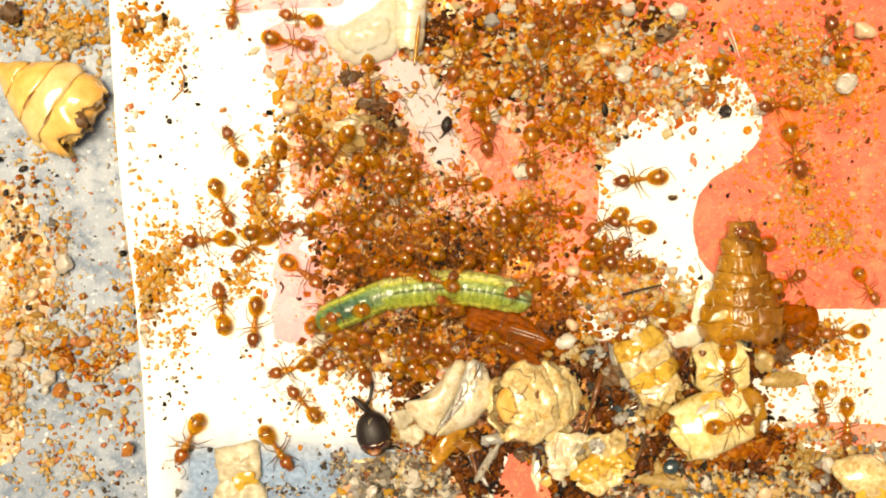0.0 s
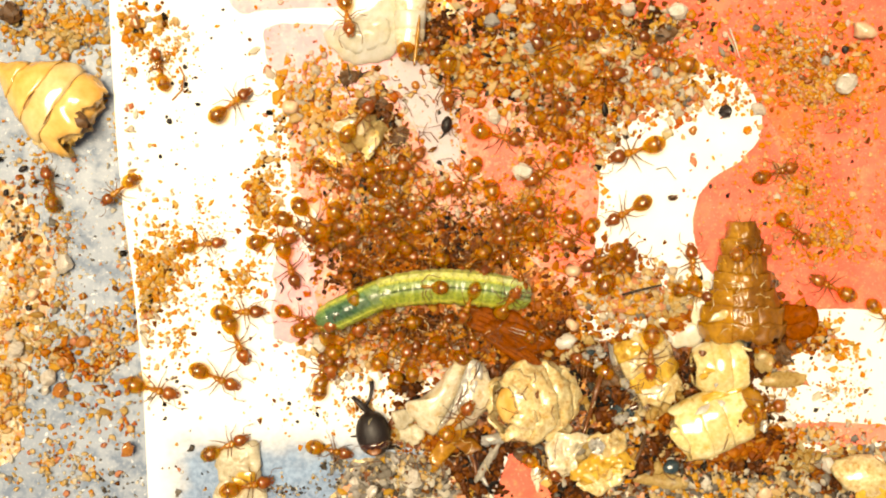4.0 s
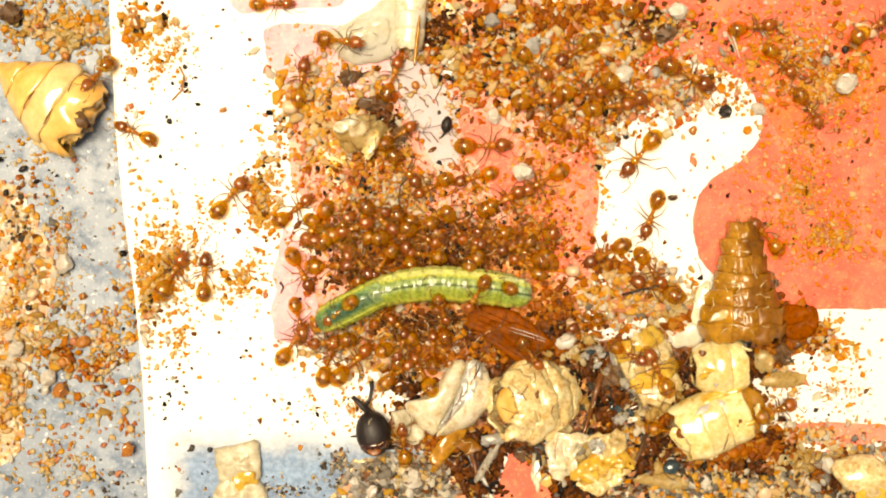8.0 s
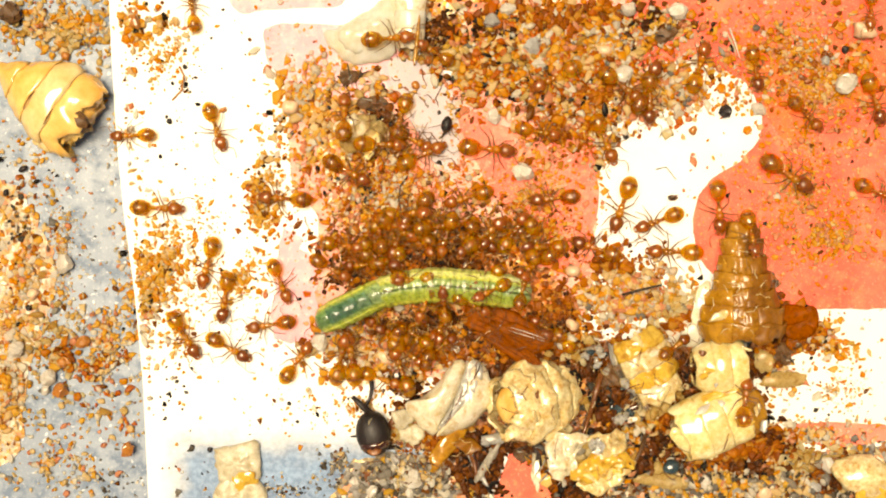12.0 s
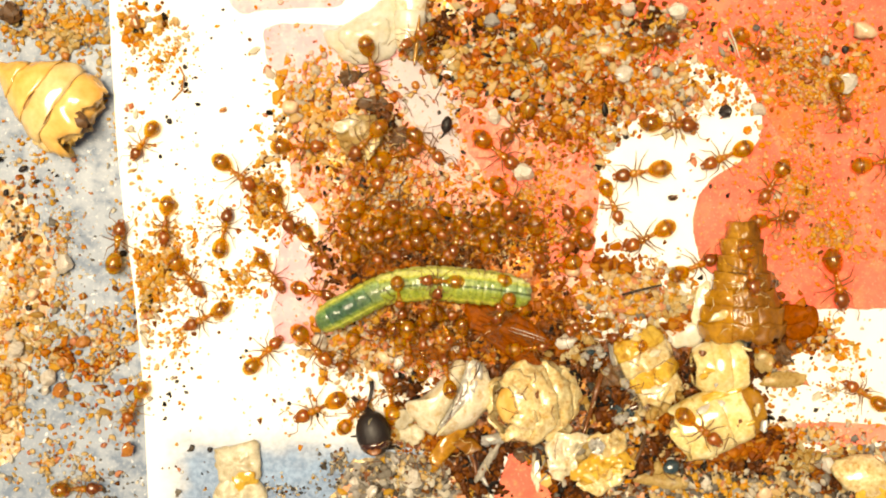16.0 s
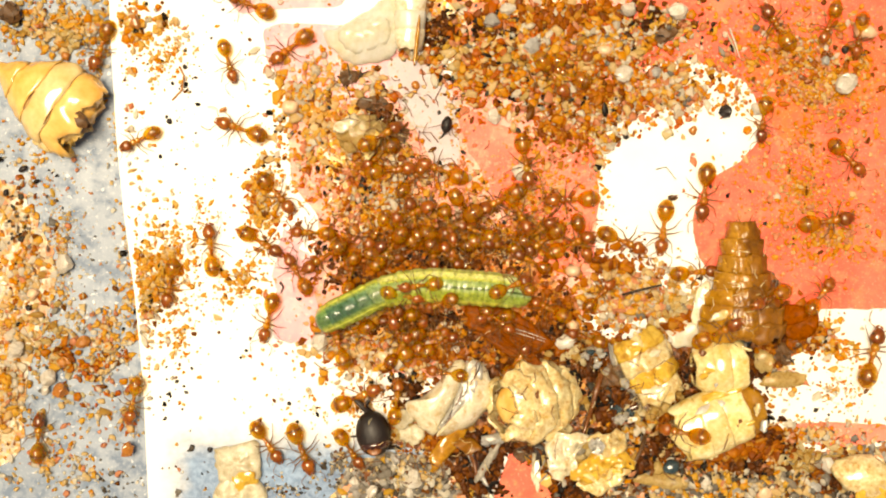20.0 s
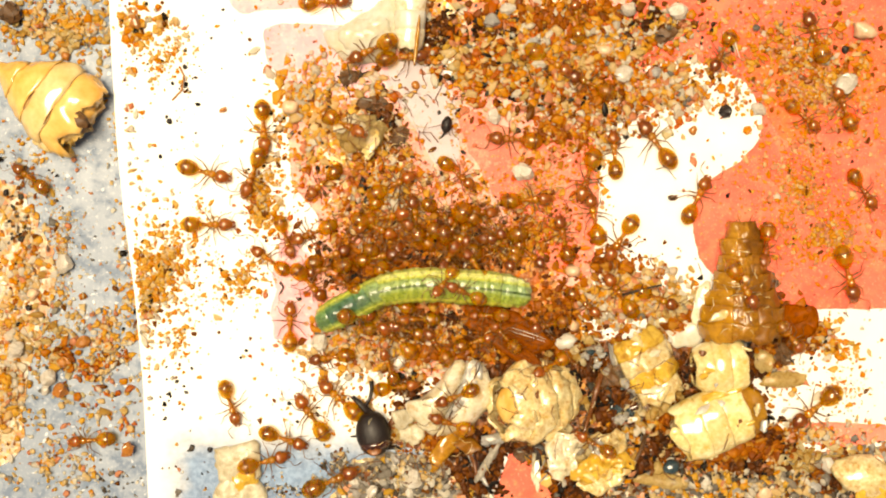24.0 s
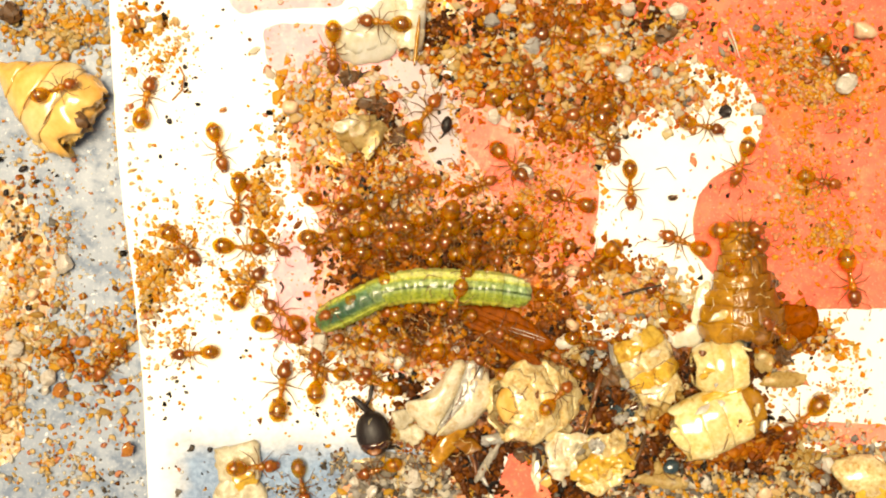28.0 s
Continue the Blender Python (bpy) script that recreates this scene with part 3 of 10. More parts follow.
# ---- shed pupa shells and husks ----
def build_shells():
    # amber cone on the tray: tip towards the upper left
    m = at(-6, 114, 10, -33)
    cone = segmented_shell("pupa_shell", m, [4, 34, 60, 72, 62], 46, 4, [M_PUPA, M_PUPA, M_PUPA_PALE, M_PUPA], "glossy amber cone-shaped pupa shell lying on the grey tray", "pupa shell",
                           0.62, (0, 30), 5, 2.0, 0.1, lap=6)
    part("torn_end", shaped("torn_end", rough_up(ball(20, 58, 32, 0, 0, 0, 12, 22), 16, 16, 6), M_PUPA), cone, loc(178, 0, 2), "crumpled amber skin closing the wide end")
    part("flap", flake(34, 18, 8, 3, M_PUPA, 4.0, "flap", 0.35, 6), cone, loc(160, 46, 22, 20, 0, 70))
    part("flap", flake(30, 16, 8, 3, M_HUSK, 5.0, "flap", 0.35, 6), cone, loc(150, -60, 8, -20, 0, 40), "pale torn flap")
    part("debris", shaped("debris", rough_up(ball(20, 16, 12), 8, 8, 4), M_DEBRIS), cone, loc(186, -2, 34), "black crumbs in the torn end")
    for a, r in ((95, 30), (141, 34)):
        part("ridge", shaped("ridge", tube([(a, -0.62 * r - 18 + k * 9, 34 + 0.10 * a - 0.02 * (k * 9 - 18) ** 2) for k in range(5)], [1.5] * 5), M_PUPA_DARK), cone)

    # brown cone standing among the husks, its tip up the picture
    m = at(1314, 602, 22, 90)
    dark = segmented_shell("pupa_shell", m, [68, 71, 65, 51, 40, 34, 30, 18], 29, 4, [M_PUPA_GOLD], "translucent golden brown ringed pupa shell beside the yellow husks", "pupa shell",
                           0.8, (12, 0), 4, 5.0, 0.05, (-20, 66), lap=8)
    radii = (68, 71, 65, 51, 40, 34, 30, 18)
    for i in range(7):
        turn = 9 * math.sin(2.1 * i)
        # mid brown over the back, darkest brown down the right side
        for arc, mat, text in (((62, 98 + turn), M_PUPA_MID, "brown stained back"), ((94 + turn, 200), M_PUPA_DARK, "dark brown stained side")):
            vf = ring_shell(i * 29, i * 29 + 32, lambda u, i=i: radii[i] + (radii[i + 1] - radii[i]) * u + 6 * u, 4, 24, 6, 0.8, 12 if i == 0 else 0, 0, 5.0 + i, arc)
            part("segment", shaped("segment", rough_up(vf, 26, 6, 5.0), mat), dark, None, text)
    for i in range(6):
        for a in (12, 30):
            a = radians(a + 6 * math.sin(i * 2.3 + a))
            r = radii[i]
            x = 16 + i * 29
            base = Vector((x, r * math.cos(a), r * math.sin(a) * 0.8))
            tip = base + Vector((7 + 5 * math.sin(5 * a + i), 9 * math.cos(a), 4))
            part("bristle", shaped("bristle", tube([base, (base + tip) / 2 + Vector((0, 0, 1)), tip], [1.5, 1.0, 0.4], 5), M_HUSK_AMBER), dark)
    rng = random.Random(4)
    for i in range(16):
        x = 12 + i * 11
        r = radii[int(x / 29)] * (1 - x / 29 % 1) + radii[int(x / 29) + 1] * (x / 29 % 1)
        a0, a1 = radians(rng.uniform(66, 96)), radians(rng.uniform(8, 40))
        arc = [(x + 3 * math.sin(3 * q + i), (r + 3) * math.cos(a0 + (a1 - a0) * q), (r + 3) * 0.8 * math.sin(a0 + (a1 - a0) * q)) for q in (0, 0.25, 0.5, 0.75, 1)]
        part("ridge", shaped("ridge", tube(arc, [0.5, 1.3, 1.6, 1.3, 0.5], 6), M_PUPA_GOLD if i % 3 else M_HUSK_AMBER), dark)
    part("flap", flake(24, 10, 6, 2, M_HUSK, 88.0, "flap", 0.3, 5), dark, loc(42, 44, 52, 34, 0, -80), "white shining scale")
    part("tip", shaped("tip", joined(tube([(196, 4, 10), (208, 8, 12), (220, 11, 9)], [2, 1.4, 0.5]), tube([(196, -5, 10), (209, -10, 12), (218, -15, 9)], [2, 1.4, 0.5])), M_PUPA_DARK), dark)

    # ridged husk with an open torn end
    m = at(890, 724, 58, 8, 0, 44)
    husk = segmented_shell("pupa_husk", m, [40, 57, 66, 64, 58], 37, 5, [M_HUSK], "straw yellow ridged pupa husk with a round open end", "pupa husk", 0.86, (6, 14), 12, 9.0, 0.15, group="pupa husks")
    part("lining", shaped("lining", rough_up(ball(8, 34, 30), 14, 4, 2), M_PUPA), husk, loc(16, 2, 0), "orange brown dried lining in the opening")

    # honey-coloured husk, two halves split along
    m = at(1112, 594, 24, -62)
    h2 = segmented_shell("pupa_husk", m, [42, 50, 52, 47, 38], 31, 4, [M_HUSK_AMBER, M_HUSK], "split honey yellow pupa husk with a silvery edge", "pupa husk", 0.72, (10, 12), 6, 13.0, 0.06, (-10, 140), "pupa husks", 4)
    for i in range(4):
        r0, r1 = (40, 48, 50, 45, 36)[i:i + 2]
        vf = ring_shell(i * 31, i * 31 + 34, lambda u, r0=r0, r1=r1: r0 + (r1 - r0) * u + 4 * math.sin(math.pi * u), 4, 24, 7, 0.70, 8 if i == 0 else 0, 10 if i == 3 else 0, 33.0 + i, (136, 184))
        part("segment", shaped("segment", rough_up(vf, 22, 5, 14.0), M_FILM if i % 2 else M_SILVER), h2, None, "silvery translucent side plate")
    for i in range(7):
        part("flap", flake(16 + 3 * (i % 3), 9, 5, 2, (M_HUSK, M_HUSK_AMBER, M_SHELL)[i % 3], 130.0 + i, "flap", 0.4, 6), h2, loc(12 + 17 * i, 6 - 10 * (i % 2) + 8 * math.sin(i), 38, 20 * math.sin(3 * i), 10, 50 * i))

    m = at(1226, 652, 30, 5)
    h3 = segmented_shell("pupa_husk", m, [32, 45, 47, 40], 29, 5, [M_HUSK_PLAIN], "short pale yellow husk ring piece", "pupa husk", 0.85, (4, 4), 2.0, 17.0, 0.10, group="pupa husks", lap=1.0)

    m = at(1204, 770, 30, 22)
    h4 = segmented_shell("pupa_husk", m, [50, 55, 54, 50], 39, 5, [M_HUSK_PLAIN], "pale yellow squared husk piece with a shiny top", "pupa husk", 0.72, (14, 5), 2.5, 21.0, 0.02, group="pupa husks", lap=1.0)
    part("flap", flake(52, 15, 8, 3, M_HUSK_AMBER, 12.0, "flap", 0.3, 6), h4, loc(74, 40, 26, -14, 0, 4), "amber brown skin along the upper edge")
    part("flap", flake(22, 44, 12, 3, M_PUPA_GOLD, 14.0, "flap", 0.3, 6), h4, loc(134, -2, 16, 0, 14, 0), "orange brown torn end")
    # white piece that puts a highlight on the husk's top as colour
    part("flap", flake(26, 11, 5, 2, M_QUARTZ, 8.0, "flap", 0.4, 6), h4, loc(58, 30, 34, -20, 0, 4), "white flap added as the highlight on top")
    part("flap", flake(46, 20, 10, 3, M_HUSK_PLAIN, 9.0, "flap"), h4, loc(14, -22, 18, 12, 6, -50))

    rng = random.Random(12)
    for owner, long, wide, high, count in ((h3, 90, 34, 38, 7), (h4, 140, 36, 36, 10), (husk, 130, 40, 50, 10)):
        for k in range(count):
            y = rng.uniform(-wide, wide)
            part("crumb", flake(rng.uniform(5, 12), rng.uniform(3, 7), 3, 2, (M_HUSK_AMBER, M_HUSK, M_SILVER, M_BROWN)[k % 4], 150.0 + k + count, "crumb", 0.4, 4), owner,
                 loc(rng.uniform(8, long), y, high * math.sqrt(max(0.1, 1 - (y / (wide * 1.35)) ** 2)) + 3, 0, 0, rng.uniform(0, 360)))

    h5 = thing("pupa_husk", at(1040, 815, 4), "torn flaky honey and ivory husk in crumpled sheets", "pupa husk", "pupa husks")
    mid = (1040, 815)
    for k, (line, mat, dome, z, text) in enumerate((
            ([(1022, 850), (1060, 826), (1100, 808), (1124, 818), (1104, 845), (1066, 876), (1030, 868)], M_HUSK, 7, 10, ""),
            ([(966, 776), (996, 758), (1042, 772), (1020, 796), (1014, 830), (992, 852), (972, 832)], M_SHELL, 9, 16, "pale greyish torn sheet"),
            ([(1036, 772), (1066, 764), (1094, 758), (1108, 784), (1086, 802), (1048, 800)], M_HUSK, 6, 24, ""),
            ([(1010, 826), (1048, 798), (1090, 796), (1122, 816), (1096, 834), (1050, 850), (1018, 852)], M_HUSK_AMBER, 8, 20, ""),
            ([(1040, 774), (1060, 772), (1062, 794), (1044, 798)], M_SILVER, 6, 40, "white shining fold"))):
        part("sheet", plate(line, mid, dome, 3, mat, 30.0 + k, "sheet", 22, 10), h5, loc(0, 0, z, 5 * math.sin(k), 5 * math.cos(2 * k), 0), text)
    for k in range(14):
        x, y = 958 + 3.1 * (k % 5), 780 + 4.6 * k
        tip = (x - 1040 + 14 * math.sin(2.3 * k), 815 - y - 14 * math.cos(1.9 * k), 6 + 9 * (k % 3))
        part("bristle", shaped("bristle", tube([(x - 1040, 815 - y, 6), ((x - 1040 + tip[0]) / 2, (815 - y + tip[1]) / 2 + 3, 20), tip], [2.2, 1.8, 0.8], 5), (M_TWIG, M_GREYHAIR, M_BROWN)[k % 3]), h5)

    # ivory half shell with a pale fold and a silvery rim
    mid = (796, 704)
    shell = thing("shell_half", at(796, 704, 12), "curved ivory half shell with a silvery seam", "shell")
    part("lobe", plate([(718, 716), (752, 700), (782, 668), (806, 638), (824, 644), (814, 690), (792, 730), (770, 768), (742, 752)], mid, 22, 4, M_SHELL, 3.0, "lobe", 4), shell, loc(0, 0, 8))
    part("lobe", plate([(822, 648), (846, 638), (866, 666), (870, 700), (850, 736), (815, 760), (773, 770), (792, 740), (824, 714), (840, 680)], mid, 24, 4, M_SHELL, 5.0, "lobe", 3), shell, loc(0, 0, 10))
    part("seam", plate([(830, 640), (852, 646), (846, 690), (818, 726), (784, 758), (776, 752), (798, 716), (814, 680)], mid, 8, 3, M_SILVER, 7.0, "seam", 11), shell, loc(0, 0, 22), "silvery white wrinkled seam between two lobes")
    # dark threads laid on the seam paint the shade of its wrinkles
    for i in range(8):
        x, y = 846 - 7.5 * i + 4 * math.sin(3.1 * i), 652 + 12 * i
        run = 16 + 7 * math.sin(2.3 * i)
        p = [(x - mid[0] + 4, mid[1] - y + run, 28), (x - mid[0] + 2 * math.sin(i), mid[1] - y, 33), (x - mid[0] - 0.6 * run, mid[1] - y - run, 28)]
        part("crease", shaped("crease", tube(p, [0.4, 1.1, 0.4], 5), M_BROWN if i % 3 else M_TWIG), shell)

    # honey coloured crumbs and skin under the half shell
    skin = thing("torn_skin", at(770, 775, 6, -8), "torn straw coloured skin beneath the ivory shell", "husk skin")
    for i, (x, y, rx, ry) in enumerate(((-42, 2, 26, 18), (22, -12, 44, 18), (-62, 26, 17, 20), (58, -2, 22, 14))):
        part("flake", flake(rx, ry, 6, 3, (M_CHIP, M_PUPA_GOLD, M_CHIP, M_PUPA_DARK)[i], 50.0 + i, "flake", 0.35, 7), skin, loc(x, y, 10 + 3 * i, 6 * i, -4, 60 * i))

    # pale husk at the upper rim, and the striped tube beside it
    top = thing("pupa_husk", at(636, 72, 4), "very pale straw husk lying on the pink print", "pupa husk", "pupa husks")
    part("sheet", plate([(574, 62), (618, 40), (660, 14), (702, -6), (716, 50), (694, 98), (640, 114), (598, 100)], (636, 72), 18, 4, M_IVORY, 60.0, "sheet", 6, 6), top, loc(0, 0, 6))
    part("flake", plate([(600, 52), (650, 36), (690, 40), (684, 80), (636, 96), (606, 84)], (636, 72), 12, 3, M_IVORY, 62.0, "flake", 6, 5), top, loc(0, 0, 18))
    m = at(724, 88, 18, 88)
    segmented_shell("striped_husk", m, [20, 25, 26, 25, 24], 32, 3, [M_SHELL, M_IVORY], "pale striped tubular husk at the edge of the sand", "pupa husk", 0.8, (6, 4), 2, 71.0, 0.05)
    # thin brown flake added for the shadow line along the striped husk
    stripes = thing("grass_blade", at(738, 74, 30, 84), "narrow brown streak painting the shadow line of the striped husk", "grass blade")
    part("blade", flake(46, 3.5, 2, 1.5, M_PUPA_GOLD, 72.0, "blade", 0.2, 2), stripes, loc(0, 0, 14))

    lump = thing("dull_lump", at(640, 236, 10, 10), "dull olive yellow lump of dried larva in the sand", "larva remains")
    part("body", shaped("body", rough_up(ball(42, 34, 12, 0, 0, 4, 14, 22), 14, 9, 5), M_OLIVE), lump)
    part("flap", flake(24, 14, 7, 3, M_SHELL, 81.0, "flap", 0.35, 8), lump, loc(-22, 18, 18, 10, 8, 20))
    part("flap", flake(26, 14, 6, 3, M_HUSK_PLAIN, 82.0, "flap", 0.35, 8), lump, loc(12, -24, 16, -10, 8, 60))

    chip = thing("paper_chip", at(420, 822, 2, 4), "beige torn papery chip on the blue print", "chip")
    part("sheet", plate([(384, 792), (420, 788), (458, 780), (462, 820), (456, 852), (424, 846), (394, 852), (382, 820)], (420, 822), 9, 4, M_CHIP, 90.0, "sheet", 7, 6), chip, loc(0, 0, 8))
    part("fragment", plate([(388, 846), (420, 840), (452, 850), (470, 890), (430, 905), (376, 892)], (420, 822), 8, 4, M_CHIP, 93.0, "fragment", 9, 8), chip, loc(0, 0, 5), "crumpled lower half")
    part("fragment", flake(26, 20, 6, 3, M_HUSK_AMBER, 91.0, "fragment", 0.4), chip, loc(14, -28, 16, 10, 0, 30))

    lump2 = thing("pale_husk_lump", at(1524, 838, 4, -15), "pale yellow lumpy husk among mixed gravel", "husk")
    part("body", shaped("body", rough_up(ball(58, 36, 26, 0, 0, 16), 30, 14, 8), M_HUSK), lump2)
    part("flap", flake(40, 26, 9, 3, M_HUSK_AMBER, 95.0, "flap"), lump2, loc(22, -22, 30, 8, 8, 20))
    for x, y, rx, ry, turn, mat, text in ((1238, 540, 13, 42, -16, M_SHELL, "narrow pale straw flake"), (1388, 672, 42, 15, 4, M_OLIVE, "thin straw brown flake on the sheet"), (1350, 640, 16, 22, 20, M_OLIVE, "dull straw skin scrap"),
                                          (1170, 850, 50, 15, -8, M_OLIVE, "long honey brown flake"), (1210, 590, 26, 30, 40, M_IVORY, "pale straw flake"),
                                          (1000, 605, 18, 14, 20, M_QUARTZ, "small white flake"), (1300, 585, 44, 16, -5, M_HUSK, "straw flake under the brown shell"),
                                          (1045, 622, 17, 9, 30, M_GREYHAIR, "grey fluffy flake"), (880, 777, 26, 11, 4, M_SILVER, "grey silvery curled shell scrap"), (862, 818, 36, 9, 62, M_GREYHAIR, "grey brown split shell strip"),
                                          (846, 832, 30, 7, -58, M_SILVER, "thin silvery shell sliver"), (836, 806, 34, 8, -66, M_BLACKRED, "dark brown shell strip"),
                                          (958, 800, 16, 26, 10, M_BLACK, "black torn scrap"), (948, 838, 8, 30, 6, M_SHELL, "pale pointed husk splinter"),
                                          (966, 850, 10, 14, 20, M_PUPA, "small orange husk crumb"), (1106, 688, 24, 11, -52, M_BLACK, "black shining scrap"),
                                          # the white crumb at (1120, 742) imitates a glint on the dark scraps
                                          (1090, 706, 20, 8, 64, M_STEEL, "dark greenish scrap"), (1120, 742, 12, 9, 0, M_QUARTZ, "white glinting crumb"), (1128, 716, 16, 9, 30, M_BLACKRED, "dark red brown scrap")):
        f = thing("husk_flake", at(x, y, 4, turn), text if len(text.split()) > 3 else text + " lying among the husks", "flake")
        part("sheet", flake(rx, ry, 7, 3, mat, x * 0.07, "sheet", 0.35, 5), f, loc(0, 0, 9))


build_shells()


# ---- remains of insects, twigs, seeds ----
def stick(name, pts, r0, r1, mat, label, category):
    base = Vector((*pts[0][:2], 0))
    loc_pts = [((p[0] - base.x), -(p[1] - base.y), p[2]) for p in pts]
    n = len(pts)
    radii = [r0 + (r1 - r0) * i / (n - 1) for i in range(n)]
    return thing(name, at(base.x, base.y), label, category, data=shaped(name, tube(loc_pts, radii, 6), mat))


M_RUSTY = surface("rusty shell patch", (0.18, 0.05, 0.008), (0.40, 0.13, 0.02), 8, 0.3, 0.6, 0.4)


def pebbles(mat, text, *spots):
    """Loose stones of one kind: x, y and radius of each."""
    for x, y, r in spots:
        rng = random.Random(x * 7 + y)
        vf = rough_up(ball(r, r * rng.uniform(0.75, 1), r * rng.uniform(0.6, 0.8), 0, 0, r * 0.55, 6, 9), r * 0.9, r * 0.38, x * 0.31)
        kind = "pebble" if r > 8 else "grain"
        thing(kind, at(x, y, (-12 if x < 200 else 0) + 1, rng.uniform(0, 180)), text, kind, "loose grains", shaped("pebble", vf, mat, r < 9 or mat in (M_PEACH,)))


def build_remains():
    # black beetle abdomen with a stump of legs
    b = thing("beetle_remains", at(662, 764, 0, 100), "shiny black beetle abdomen with broken leg stumps", "dead beetle")
    part("abdomen", shaped("abdomen", ball(40, 29, 24, 0, 0, 24, 12, 20, lambda u: 1.05 + 0.06 * u * u), M_BLACK), b)
    part("band", shaped("band", ring_shell(-26, -14, lambda u: 28.5 - 3.4 * (1 - u), 2, 24, 2, 0.84), M_BLACKRED), b, loc(0, 0, 24), "dark red band")
    part("patch", shaped("patch", rough_up(ball(10, 13, 4, 0, 0, 0, 6, 10), 8, 2, 2), M_RUSTY), b, loc(-26, 2, 42, 0, 30, 0), "dull orange brown patch")
    for pts, radii in (([(32, -2, 24), (52, 12, 21), (68, 26, 14)], [7, 5.5, 4]), ([(46, 8, 20), (62, -5, 22), (76, -10, 20), (90, -12, 15)], [4, 3.4, 3, 4.2]), ([(-2, 26, 14), (-1, 36, 9), (-2, 42, 4)], [2, 1.6, 1]), ([(-30, -20, 14), (-33, -34, 8), (-38, -42, 3)], [5, 4, 2])):
        part("leg", shaped("leg", rough_up(tube(pts, radii, 7), 8, 1.5, 2), M_BLACK), b)

    seed = thing("black_seed", at(790, 222, 0, 80), "small black shrivelled seed on the pale patch", "seed")
    part("body", shaped("body", rough_up(ball(15, 10, 9, 0, 0, 9), 8, 2.5, 3), M_BLACK), seed)
    part("stalk", shaped("stalk", tube([(-12, 0, 8), (-20, 3, 5), (-26, 9, 2)], [2.4, 1.8, 0.9]), M_BLACK), seed)
    bead = thing("dark_bead", at(1186, 825, 0, 20), "dark bluish shiny bead of beetle shell", "beetle shell")
    part("body", shaped("body", rough_up(ball(16, 13, 11, 0, 0, 11), 10, 2, 5), M_STEEL), bead)
    part("edge", shaped("edge", tube([(-10, 10, 4), (4, 15, 8), (18, 8, 5)], [2, 2.5, 1]), M_GREYHAIR), bead)

    rust = thing("rusty_skin", at(1412, 574, 3), "smooth rusty translucent scrap of skin beside the brown shell", "husk skin")
    for k, (x, y, rx, ry, z, turn) in enumerate(((4, 2, 34, 28, 12, 30), (-22, 16, 42, 18, 18, 6), (-4, -26, 22, 16, 8, 60), (20, 14, 20, 14, 16, 100))):
        part("flake", flake(rx, ry, 9 - k, 3, M_WING, 140.0 + k, "flake", 0.16, 4), rust, loc(x, y, z, 4 * k - 6, 6 - 3 * k, turn))
    for x, y, r, seed in ((1052, 640, 26, 3), (1310, 592, 24, 5), (1345, 578, 16, 7), (1362, 590, 14, 9), (1100, 738, 16, 11)):
        grey = thing("grey_crumb", at(x, y, 2, x % 90), "crumbly grey and silvery scraps wedged between the husks", "debris")
        rng = random.Random(seed)
        for k in range(9):
            a, d = rng.uniform(0, 6.28), r * rng.random() ** 0.6
            vf = rough_up(ball(rng.uniform(4, 9), rng.uniform(3, 7), rng.uniform(3, 6), 0, 0, 0, 6, 9), 5, 3, seed + k)
            part("crumb", shaped("crumb", vf, (M_GREYSTONE, M_SILVER, M_GREYHAIR, M_STEEL)[k % 4], False), grey, loc(d * math.cos(a), d * math.sin(a), 14 + 14 * (1 - d / r), 0, 0, 40 * k))

    # rusty wing under the caterpillar
    w = thing("wing_cases", at(905, 600, 16, -26), "rusty translucent folded wing with white ridges painted as glints", "insect wing")
    for i, (x, y, rx, ry, t) in enumerate(((-22, 12, 80, 30, 4), (6, -8, 66, 24, -8), (18, 14, 48, 20, 10))):
        wing = part("wing", flake(rx, ry, 4, 2, M_WING, 100.0 + i, "wing", 0.34, 4), w, loc(x, y, 8 + 4 * i, 0, 0, t))
        # two white ridges on the last wing are glints painted in quartz colour
        for k in range(4):
            yy = ry * (-0.45 + 0.3 * k)
            part("ridge", shaped("ridge", tube([(-rx * 0.6, yy, 3), (0, yy, 4.5), (rx * 0.75, yy * 0.7, 3)], [0.6, 1.0, 0.5], 5), M_QUARTZ if i == 2 and k > 1 else M_WING), wing)

    stick("twig", [(1098, 522, 22), (1120, 515, 24), (1142, 510, 22), (1168, 504, 16)], 2.4, 1.6, M_TWIG, "thin dark twig on the sand", "twig")
    stick("hair", [(722, 312, 6), (709, 330, 12), (706, 352, 12), (711, 382, 5)], 1.2, 0.9, M_TWIG, "fine dark curved hair", "hair")
    stick("fibre", [(1290, 52, 6), (1297, 75, 12), (1308, 104, 5)], 2.2, 0.8, M_QUARTZ, "pale plant fibre on the coral print", "fibre")
    stick("fibre", [(1284, 60, 6), (1296, 84, 10), (1302, 100, 5)], 1.6, 0.8, M_CHIP, "pale plant fibre on the coral print", "fibre")
    stick("hair", [(496, 500, 2), (502, 508, 6), (497, 520, 2)], 2.4, 1.2, M_TWIG, "short dark curled hair on the print", "hair")
    stick("twig", [(1060, 660, 30), (1050, 690, 40), (1040, 730, 30), (1030, 770, 12)], 6, 3, M_BROWN, "brown leg-like twig between the husks", "twig")
    stick("twig", [(826, 790, 8), (838, 815, 14), (846, 850, 6)], 5, 3, M_BROWN, "short brown twig by the gravel", "twig")
    stick("twig", [(945, 800, 14), (942, 830, 12), (952, 866, 4)], 4, 2, M_CHIP, "pale straw stalk on the coral print", "twig")
